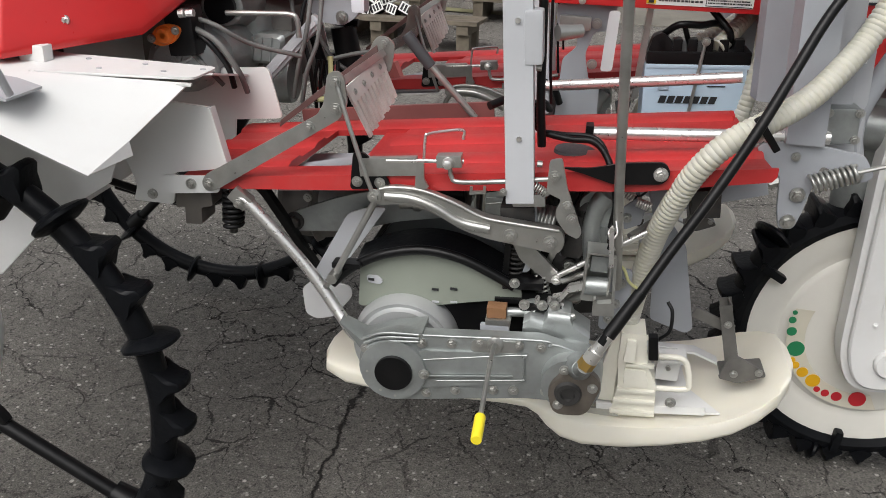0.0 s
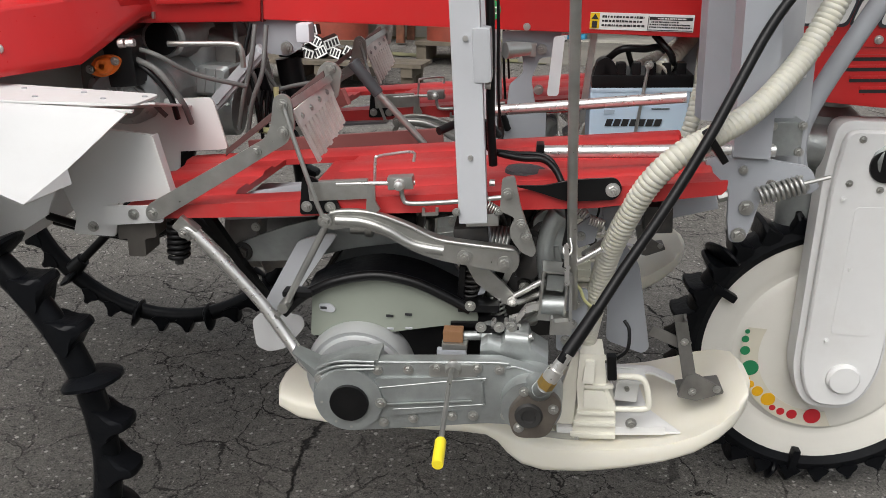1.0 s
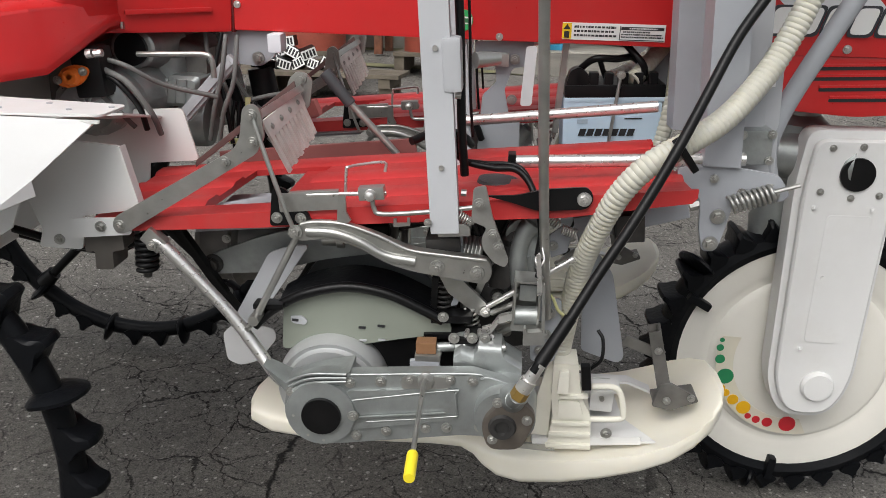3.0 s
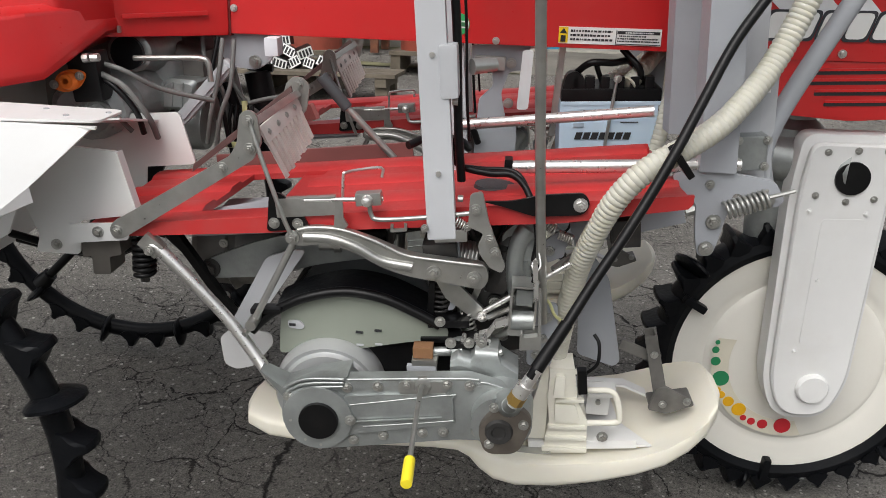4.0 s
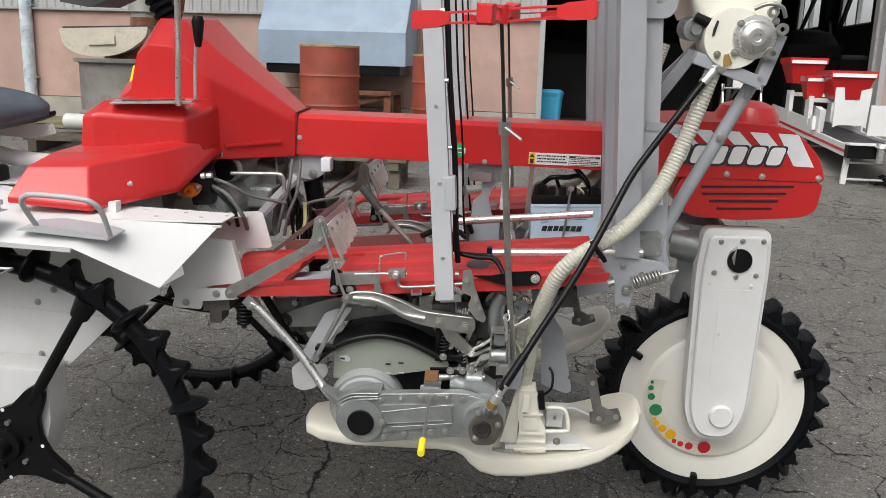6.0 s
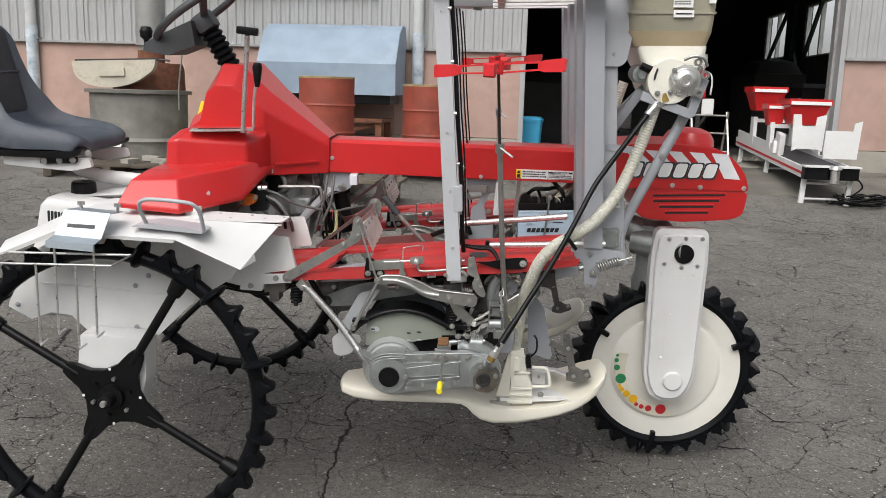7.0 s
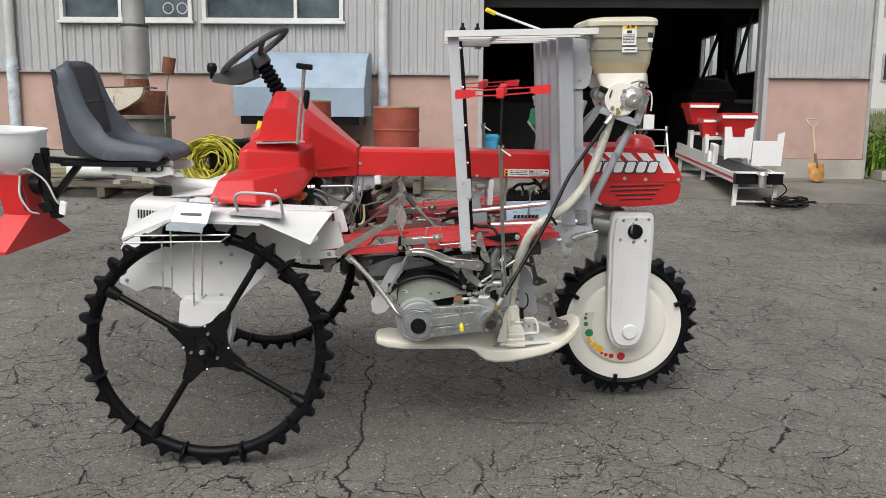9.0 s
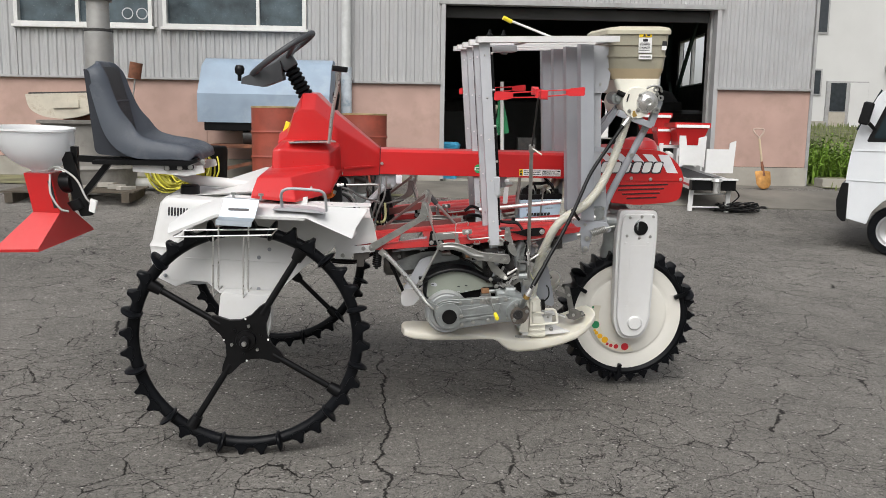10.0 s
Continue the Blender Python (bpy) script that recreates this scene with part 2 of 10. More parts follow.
CLEAR = mat("milky_clear_sheet", (0.75, 0.75, 0.75), 0.4, transmit=0.0, alpha=0.45)

# ---- mesh helpers ----
import collections


def weighted(me, limit):
    """Normals weighted by face area, so that flat faces stay flat up to their rounded edges."""
    fan = collections.defaultdict(list)
    for f in me.polygons:
        for v in f.vertices:
            fan[v].append(f)
    out = []
    for f in me.polygons:
        fn = f.normal.copy()
        for v in f.vertices:
            acc = Vector((0, 0, 0))
            for g in fan[v]:
                if g.normal.dot(fn) > limit:
                    acc += g.normal * g.area
            out.append(acc.normalized() if acc.length > 0 else fn)
    me.normals_split_custom_set(out)


def part(name, bm, material, parent=None, label="", sharp=35):
    """Links a bmesh as one mesh object under a thing or a part."""
    bmesh.ops.recalc_face_normals(bm, faces=bm.faces)
    me = bpy.data.meshes.new(name)
    bm.to_mesh(me)
    bm.free()
    for p in me.polygons:
        p.use_smooth = True
    me.set_sharp_from_angle(angle=radians(sharp))
    if len(me.polygons) < 2500:
        weighted(me, math.cos(radians(sharp)))
    me.materials.append(material)
    ob = new(name, me)
    if parent:
        ob.parent = parent
    if label:
        ob["label"] = label
    return ob


def thing(name, label, category, m=None, group="", kind=""):
    ob = tagged(new(name), label, category, group, kind)
    if m is not None:
        ob.matrix_basis = m
    return ob


def again(ob, m, parent=None):
    """A piece on the same mesh at another pose under the same parent."""
    c = ob.copy()
    scene.collection.objects.link(c)
    c.parent = parent or ob.parent
    c.matrix_basis = m
    return c


def bevel(bm, verts, offset, seg=2, sharp_only=True):
    if offset <= 0:
        return
    bm.normal_update()
    vs = set(verts)
    edges = {e for v in vs for e in v.link_edges if e.other_vert(v) in vs}
    if sharp_only:
        edges = {e for e in edges if len(e.link_faces) == 2 and e.calc_face_angle(0) > 0.45}
    bmesh.ops.bevel(bm, geom=list(edges), offset=offset, segments=seg, profile=0.7, affect="EDGES", clamp_overlap=True)


def box(bm, c, s, rot=(0, 0, 0), b=0.0, seg=2):
    m = Matrix.LocRotScale(Vector(c), Euler([radians(a) for a in rot]), Vector(s))
    vs = bmesh.ops.create_cube(bm, size=1.0, matrix=m)["verts"]
    bevel(bm, vs, b, seg)
    return bm


def bar(bm, p, q, w, h, b=0.0, up=(0, 1, 0)):
    """A flat bar from p to q: h wide along up, w thick across."""
    p, q = Vector(p), Vector(q)
    d = (q - p)
    z = d.normalized()
    y = (Vector(up) - z * z.dot(Vector(up))).normalized()
    x = y.cross(z)
    m = Matrix((x, y, z)).transposed().to_4x4()
    m.translation = (p + q) / 2
    vs = bmesh.ops.create_cube(bm, size=1.0, matrix=m @ Matrix.Diagonal((w, h, d.length, 1)))["verts"]
    bevel(bm, vs, b)
    return bm


def rod(bm, p, q, r, r2=None, n=14, b=0.0):
    p, q = Vector(p), Vector(q)
    m = Matrix.Translation((p + q) / 2) @ (q - p).to_track_quat("Z", "Y").to_matrix().to_4x4()
    vs = bmesh.ops.create_cone(bm, cap_ends=True, segments=n, radius1=r, radius2=r if r2 is None else r2, depth=(q - p).length, matrix=m)["verts"]
    bevel(bm, vs, b)
    return bm


def prism(bm, pts, lo, hi, axis="y", b=0.0, seg=2):
    """A flat shape drawn in the plane across axis (x,z for y; y,z for x; x,y for z), from lo to hi."""
    put = {"y": lambda u, v, w: (u, w, v), "x": lambda u, v, w: (w, u, v), "z": lambda u, v, w: (u, v, w)}[axis]
    low = [bm.verts.new(put(u, v, lo)) for u, v in pts]
    high = [bm.verts.new(put(u, v, hi)) for u, v in pts]
    k = len(pts)
    bm.faces.new(low[::-1])
    bm.faces.new(high)
    for i in range(k):
        bm.faces.new((low[i], low[(i + 1) % k], high[(i + 1) % k], high[i]))
    bevel(bm, low + high, b, seg)
    return bm


def rounded(pts, r, steps=5):
    """The same outline with its corners rounded by r (one radius, or one a corner)."""
    out, k = [], len(pts)
    for i, p in enumerate(pts):
        p = Vector(p)
        a, c = Vector(pts[i - 1]), Vector(pts[(i + 1) % k])
        rr = r[i] if isinstance(r, (list, tuple)) else r
        rr = min(rr, (a - p).length * 0.49, (c - p).length * 0.49)
        if rr <= 1e-4:
            out.append(tuple(p))
            continue
        s, e = p + (a - p).normalized() * rr, p + (c - p).normalized() * rr
        for j in range(steps + 1):
            t = j / steps
            out.append(tuple((1 - t) ** 2 * s + 2 * t * (1 - t) * p + t * t * e))
    return out


def oval(c, r, n=24, a0=0, a1=360):
    rx, ry = r if isinstance(r, (tuple, list)) else (r, r)
    full = abs(a1 - a0) >= 360
    k = n if full else n + 1
    return [(c[0] + rx * math.cos(radians(a0 + (a1 - a0) * i / n)), c[1] + ry * math.sin(radians(a0 + (a1 - a0) * i / n))) for i in range(k)]


def curve_points(pts, steps=8, closed=False):
    """Catmull-Rom through pts."""
    P = [Vector(p) for p in pts]
    out = []
    k = len(P)
    for i in range(k if closed else k - 1):
        p0 = P[i - 1] if closed or i > 0 else P[0] * 2 - P[1]
        p1, p2 = P[i], P[(i + 1) % k]
        p3 = P[(i + 2) % k] if closed or i + 2 < k else P[-1] * 2 - P[-2]
        for j in range(steps):
            t = j / steps
            out.append(0.5 * ((2 * p1) + (p2 - p0) * t + (2 * p0 - 5 * p1 + 4 * p2 - p3) * t * t + (3 * p1 - p0 - 3 * p2 + p3) * t ** 3))
    if not closed:
        out.append(P[-1])
    return out


def tube(bm, pts, r, n=10, steps=8, closed=False, smooth=True, rad=None, squash=1.0):
    """A round bar along a path; rad(k, s) may give the radius at ring k, s metres along."""
    n = max(n, 11)
    P = curve_points(pts, steps, closed) if smooth else [Vector(p) for p in pts]
    k = len(P)
    tang = [(P[(i + 1) % k] - P[i - 1] if closed else P[min(i + 1, k - 1)] - P[max(i - 1, 0)]).normalized() for i in range(k)]
    side = tang[0].orthogonal().normalized()
    rings, s = [], 0.0
    for i in range(k):
        side = (side - tang[i] * side.dot(tang[i])).normalized()
        other = tang[i].cross(side)
        if i:
            s += (P[i] - P[i - 1]).length
        rr = rad(i, s) if rad else r
        rings.append([bm.verts.new(P[i] + (side * math.cos(2 * math.pi * j / n) + other * math.sin(2 * math.pi * j / n) * squash) * rr) for j in range(n)])
    for i in range(k if closed else k - 1):
        a, c = rings[i], rings[(i + 1) % k]
        for j in range(n):
            bm.faces.new((a[j], a[(j + 1) % n], c[(j + 1) % n], c[j]))
    if not closed:
        bm.faces.new(rings[0][::-1])
        bm.faces.new(rings[-1])
    return bm


def bellows(bm, pts, r, pitch=0.012, depth=0.12, n=14, steps=8):
    """A corrugated hose along a path."""
    P = curve_points(pts, steps)
    length = sum((P[i] - P[i - 1]).length for i in range(1, len(P)))
    count = int(length / pitch * 3)
    out, i, s = [], 1, 0.0
    for j in range(count + 1):
        want = length * j / count
        while i < len(P) - 1 and s + (P[i] - P[i - 1]).length < want:
            s += (P[i] - P[i - 1]).length
            i += 1
        seg = (P[i] - P[i - 1]).length or 1e-6
        out.append(P[i - 1].lerp(P[i], min(1.0, (want - s) / seg)))
    return tube(bm, out, r, n=n, smooth=False, rad=lambda k, s: r * (1.0, 1.0, 1 - depth)[k % 3])


def coil(bm, p, q, r, wire, turns, n=6):
    p, q = Vector(p), Vector(q)
    d = (q - p)
    x = d.orthogonal().normalized()
    y = d.normalized().cross(x)
    k = int(turns * 12)
    pts = [p + d * (i / k) + (x * math.cos(i * math.pi / 6) + y * math.sin(i * math.pi / 6)) * r for i in range(k + 1)]
    return tube(bm, pts, wire, n=n, smooth=False)


def lathe(bm, profile, c, axis="y", n=32, a0=0, a1=360):
    """profile: (radius, height along axis) pairs, revolved round the axis through c."""
    def place(r, h, a):
        u, v = r * math.cos(a), r * math.sin(a)
        return Vector(c) + Vector({"y": (u, h, v), "z": (u, v, h), "x": (h, u, v)}[axis])
    full = abs(a1 - a0) >= 360
    k = n if full else n + 1
    rings = []
    for r, h in profile:
        if r < 1e-5:
            rings.append([bm.verts.new(place(0, h, 0))])
        else:
            rings.append([bm.verts.new(place(r, h, radians(a0 + (a1 - a0) * i / n))) for i in range(k)])
    for a, b in zip(rings, rings[1:]):
        for i in range(n):
            j = (i + 1) % k
            if len(a) == 1 and len(b) > 1:
                bm.faces.new((a[0], b[i], b[j]))
            elif len(b) == 1 and len(a) > 1:
                bm.faces.new((a[i], b[0], a[j]))
            elif len(a) > 1:
                bm.faces.new((a[i], a[j], b[j], b[i]))
    return bm


def sheet(bm, faces, thick):
    """Bent sheet metal from flat faces given as lists of corners."""
    made, seen = [], {}
    def vert(p):
        key = tuple(round(c, 4) for c in p)
        if key not in seen:
            seen[key] = bm.verts.new(p)
        return seen[key]
    for f in faces:
        made.append(bm.faces.new([vert(p) for p in f]))
    bmesh.ops.recalc_face_normals(bm, faces=made)
    bmesh.ops.solidify(bm, geom=made, thickness=thick)
    return bm


def loft(bm, rings, caps=True):
    R = [[bm.verts.new(p) for p in ring] for ring in rings]
    k = len(R[0])
    for a, c in zip(R, R[1:]):
        for j in range(k):
            bm.faces.new((a[j], a[(j + 1) % k], c[(j + 1) % k], c[j]))
    if caps:
        bm.faces.new(R[0][::-1])
        bm.faces.new(R[-1])
    return bm


def B():
    return bmesh.new()


def dashes(bm, x0, x1, y, z, h, slope=0.0, seed=1, gap=0.35):
    """A line of small unreadable print: short bars of uneven width on a sheet facing -y."""
    rnd = random.Random(seed)
    x = x0
    while x < x1 - h * 0.4:
        w = min(h * rnd.uniform(0.5, 1.5), x1 - x)
        box(bm, (x + w / 2, y, z + slope * (x - x0)), (w, 0.0012, h * rnd.uniform(0.75, 1.0)))
        x += w + h * gap * rnd.uniform(0.5, 1.6)
    return bm


def bolt_mesh(r=0.008, h=0.006, axis="y"):
    """A hexagon head on a washer, looking along -y."""
    bm = B()
    lathe(bm, [(0, -0.0015), (r * 1.45, -0.0015), (r * 1.5, -0.0008), (r * 1.5, 0.002)], (0, 0, 0), "y", 16)
    lathe(bm, [(0, -h - 0.003), (r * 0.42, -h - 0.003), (r * 0.5, -h - 0.002), (r * 0.5, -h)], (0, 0, 0), "y", 10)
    vs = bmesh.ops.create_cone(bm, cap_ends=True, segments=6, radius1=r, radius2=r * 0.94, depth=h, matrix=Matrix.Translation((0, -h / 2 - 0.0015, 0)) @ Matrix.Rotation(radians(90), 4, "X"))["verts"]
    return bm


BOLTS = {}


def bolts(parent, places, r=0.008, material=None, name="bolt", turn=0):
    """Hexagon bolts looking towards -y at the given places, as pieces of their part."""
    material = material or ZINC
    r *= 0.74
    key = (r, material.name, name)
    for x, y, z in places:
        if key not in BOLTS:
            ob = part(name, bolt_mesh(r, r * 0.8), material, parent)
            BOLTS[key] = ob
            ob.matrix_basis = pose(x, y, z)
        else:
            again(BOLTS[key], pose(x, y, z, 0, (x * 997 + z * 331) % 60), parent)

# ---- the yard and the buildings ----
WALL = pose(0, 9.751, 0, 0, 0, -2.946)
WALL_BACK = WALL.inverted()
BASE = 0.60


def smooth(a, b, v):
    t = max(0.0, min(1.0, (v - a) / (b - a)))
    return t * t * (3 - 2 * t)


def ground_z(x, y):
    """Height of the yard: a gentle slope, levelled along the warehouse and rising behind it."""
    p = WALL_BACK @ Vector((x, y, 0))
    slope = -0.0303 * max(-12, min(12, x)) + 0.0574 * max(-12, min(9.75, y))
    w = smooth(-3.2, -0.2, p.y)
    z = slope * (1 - w) + BASE * w
    z += 1.15 * smooth(2.0, 17.0, p.y) * smooth(7.8, 10.0, p.x)
    z -= 0.085 * math.exp(-((x + 0.1) ** 2 / 0.8 + (y - 0.6) ** 2 / 1.9)) + 0.012
    return z


def on_yard(u, v):
    """World place on the ground at wall coordinates u along, v towards the building."""
    p = WALL @ Vector((u, v, 0))
    return Vector((p.x, p.y, ground_z(p.x, p.y)))


def at_wall(u, v, turn=0, z=None):
    p = on_yard(u, v)
    return pose(p.x, p.y, p.z if z is None else z, 0, 0, turn - 2.946)


def ground():
    def axis(lo, hi, step):
        near = list(np.arange(lo, hi + 1e-6, step))
        far = [1.0, 2.5, 5, 9, 15, 25, 45, 90, 200, 420]
        return [lo - f for f in far[::-1]] + near + [hi + f for f in far]
    xs, ys = axis(-9, 13, 0.4), axis(-6, 14, 0.4)
    bm = B()
    rows = [[bm.verts.new((x, y, ground_z(x, y))) for x in xs] for y in ys]
    for a, c in zip(rows, rows[1:]):
        for i in range(len(xs) - 1):
            bm.faces.new((a[i], a[i + 1], c[i + 1], c[i]))
    return tagged(part("ground", bm, asphalt()), "cracked grey asphalt of a sloping yard", "ground", kind="structure")


ground()

SIDING = mat("ribbed_siding_paint", (0.365, 0.367, 0.368), 0.5, vary=0.06, scale=1.5, dirt=0.28, dirt_color=(0.30, 0.265, 0.235), dirt_scale=1.6)
PINK = mat("pink_plaster_board", (0.425, 0.285, 0.24), 0.75, vary=0.12, scale=1.6, grain=0.15, dirt=0.6, dirt_color=(0.29, 0.205, 0.165), dirt_scale=1.7)
CONCRETE = mat("old_concrete", (0.34, 0.32, 0.28), 0.85, vary=0.2, scale=2.2, grain=0.4, grain_scale=60, dirt=0.4, dirt_color=(0.17, 0.16, 0.12), dirt_scale=2)
FRAME_ALU = mat("window_aluminium", (0.62, 0.62, 0.60), 0.45, metal=0.3, vary=0.06, dirt=0.2)
# dark base colour carries the gloom inside the shed: walls, roof, crates, bench
INSIDE = mat("shed_gloom", (0.075, 0.075, 0.073), 0.85, vary=0.25, scale=1.0)
FROSTED = mat("frosted_pane", (0.055, 0.075, 0.085), 0.22, vary=0.5, scale=3, grain=0.8, grain_scale=30, spec=0.4)
LEDGE = mat("ledge_flashing", (0.34, 0.34, 0.335), 0.5, metal=0.2, vary=0.1, dirt=0.4)

T = 0.14   # wall thickness
DOOR = (1.68, 5.96, 3.35)
WIN = ((-4.91, -2.82), (-2.66, -0.47))
WZ0, WZ1, EAVE = 2.90, 3.95, 5.6
LEFT, RIGHT, BACK = -13.0, 7.53, 13.0


def wall_piece(name, material, pieces, label="", parent=None):
    bm = B()
    for u0, u1, v0, v1, z0, z1 in pieces:
        box(bm, ((u0 + u1) / 2, (v0 + v1) / 2, (z0 + z1) / 2), (u1 - u0, v1 - v0, z1 - z0))
    ob = part(name, bm, material, parent)
    if not parent:
        ob.matrix_basis = WALL
        tagged(ob, label, "wall", kind="structure")
    return ob


def ribs(u0, u1, z0, z1):
    """Ribbed siding sheet: shallow trapezoid ribs about 0.13 m apart, on the face v = 0."""
    bm = B()
    pitch, u, prof = 0.134, u0, []
    while u < u1 - 0.02:
        prof += [(u, 0.0), (u + 0.018, -0.018), (u + 0.062, -0.018), (u + 0.080, 0.0)]
        u += pitch
    prof = [(min(a, u1), b) for a, b in prof] + [(u1, 0.0)]
    low = [bm.verts.new((a, b, z0)) for a, b in prof]
    high = [bm.verts.new((a, b, z1)) for a, b in prof]
    for i in range(len(prof) - 1):
        bm.faces.new((low[i], low[i + 1], high[i + 1], high[i]))
    return bm


def warehouse():
    S, P, Z = 2.12, 0.89, 0.2
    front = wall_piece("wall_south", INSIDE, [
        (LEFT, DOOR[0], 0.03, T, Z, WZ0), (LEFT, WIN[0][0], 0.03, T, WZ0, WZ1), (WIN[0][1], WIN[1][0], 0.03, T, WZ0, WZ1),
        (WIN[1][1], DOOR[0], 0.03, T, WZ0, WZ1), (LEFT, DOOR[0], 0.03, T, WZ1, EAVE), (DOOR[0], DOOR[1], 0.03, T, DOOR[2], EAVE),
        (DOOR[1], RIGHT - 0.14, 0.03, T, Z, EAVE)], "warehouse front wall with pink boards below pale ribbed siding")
    for u0, u1, z0, z1 in ((LEFT, WIN[0][0], S, EAVE), (WIN[0][0], WIN[1][1], S, WZ0), (WIN[0][0], WIN[1][1], WZ1, EAVE), (WIN[0][1], WIN[1][0], WZ0, WZ1),
                           (WIN[1][1], DOOR[0], S, EAVE), (DOOR[0], DOOR[1], DOOR[2], EAVE), (DOOR[1], RIGHT, S, EAVE)):
        part("siding", ribs(u0, u1, z0, z1), SIDING, front, "pale grey ribbed metal siding")
    # pink boards, each a panel with a hairline joint
    for lo, hi in ((LEFT, DOOR[0] - 0.06), (DOOR[1] + 0.04, RIGHT - 0.01)):
        k = max(1, round((hi - lo) / 1.82))
        for i in range(k):
            a, c = lo + (hi - lo) * i / k, lo + (hi - lo) * (i + 1) / k
            part("board", box(B(), ((a + c) / 2, 0.005, (P + S) / 2), (c - a - 0.004, 0.05, S - P - 0.01), b=0.003, seg=1), PINK, front, "faded pink board with stains")
        part("ledge", box(B(), ((lo + hi) / 2, -0.025, S + 0.002), (hi - lo, 0.11, 0.035), b=0.006), LEDGE, front)
        part("plinth", box(B(), ((lo + hi) / 2, -0.005, 0.5), (hi - lo + 0.03, 0.09, 0.775), b=0.01), CONCRETE, front, "mossy concrete plinth")
    # door surround
    for u in (DOOR[0] - 0.03, DOOR[1] + 0.02):
        part("door_jamb", box(B(), (u, 0.05, 2.0), (0.07, 0.2, 2.75), b=0.006), SIDING, front)
    part("door_head", box(B(), ((DOOR[0] + DOOR[1]) / 2, 0.03, DOOR[2] + 0.02), (DOOR[1] - DOOR[0] + 0.2, 0.18, 0.07), b=0.006), LEDGE, front)
    part("door_track", box(B(), ((DOOR[0] + DOOR[1]) / 2, 0.28, DOOR[2] - 0.1), (DOOR[1] - DOOR[0], 0.1, 0.16), b=0.01), INSIDE, front)
    # inner linings of the jamb
    part("jamb_lining", box(B(), (DOOR[1] - 0.025, 0.225, 1.98), (0.05, 0.15, 2.72), b=0.006), LEDGE, front)
    # corner post
    part("corner_trim", box(B(), (RIGHT + 0.01, 0.0, 3.4), (0.05, 0.08, 5.6), b=0.006), LEDGE, front)
    # right side wall with two windows that light the shed
    S1, S2 = (4.79, 6.58), (7.9, 9.66)
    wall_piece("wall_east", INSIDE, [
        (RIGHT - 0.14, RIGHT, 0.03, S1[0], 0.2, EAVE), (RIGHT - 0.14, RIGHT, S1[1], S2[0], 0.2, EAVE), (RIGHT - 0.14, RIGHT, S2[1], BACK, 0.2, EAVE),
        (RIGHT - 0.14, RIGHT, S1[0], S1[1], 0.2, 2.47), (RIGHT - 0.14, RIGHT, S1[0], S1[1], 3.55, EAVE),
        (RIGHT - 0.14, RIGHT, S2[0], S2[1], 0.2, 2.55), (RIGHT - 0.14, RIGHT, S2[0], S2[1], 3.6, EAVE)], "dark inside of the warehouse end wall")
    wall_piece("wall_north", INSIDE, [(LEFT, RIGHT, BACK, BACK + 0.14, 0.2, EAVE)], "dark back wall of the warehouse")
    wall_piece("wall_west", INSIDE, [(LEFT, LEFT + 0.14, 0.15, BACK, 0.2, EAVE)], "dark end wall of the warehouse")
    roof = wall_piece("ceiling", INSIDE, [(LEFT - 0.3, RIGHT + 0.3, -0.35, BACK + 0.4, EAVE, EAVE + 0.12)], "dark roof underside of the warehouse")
    roof["category"] = "ceiling"
    floor = wall_piece("floor", CONCRETE, [(LEFT, RIGHT, 0.16, BACK, 0.3, BASE + 0.008)], "dusty concrete warehouse floor")
    floor["category"] = "floor"
    for k, (s, z0, z1) in enumerate(((S1, 2.47, 3.55), (S2, 2.55, 3.6))):
        w = thing(f"window_{k + 3}", "aluminium side window of the dark warehouse", "window", WALL, kind="structure")
        bm = B()
        for v in (s[0], (s[0] + s[1]) / 2, s[1]):
            box(bm, (RIGHT - 0.07, v, (z0 + z1) / 2), (0.08, 0.07, z1 - z0))
        for z in (z0, z1):
            box(bm, (RIGHT - 0.07, (s[0] + s[1]) / 2, z), (0.082, s[1] - s[0], 0.07))
        part("window_frame", bm, FRAME_ALU, w)
    # steel braces and posts inside
    brace = thing("shed_post", "green steel post with diagonal braces inside the shed", "post", WALL, kind="structure")
    GREEN_STEEL = mat("green_steel", (0.03, 0.06, 0.05), 0.5, vary=0.1)
    part("post", box(B(), (RIGHT - 0.21, 7.25, 3.0), (0.12, 0.46, 5.1), b=0.01), GREEN_STEEL, brace)
    for v0, z0, v1, z1 in ((7.0, 1.5, 5.0, 3.9), (9.4, 2.2, 7.5, 3.6), (6.2, 1.5, 6.9, 2.6)):
        part("brace", bar(B(), (RIGHT - 0.22, v0, z0), (RIGHT - 0.22, v1, z1), 0.06, 0.09), GREEN_STEEL, brace)


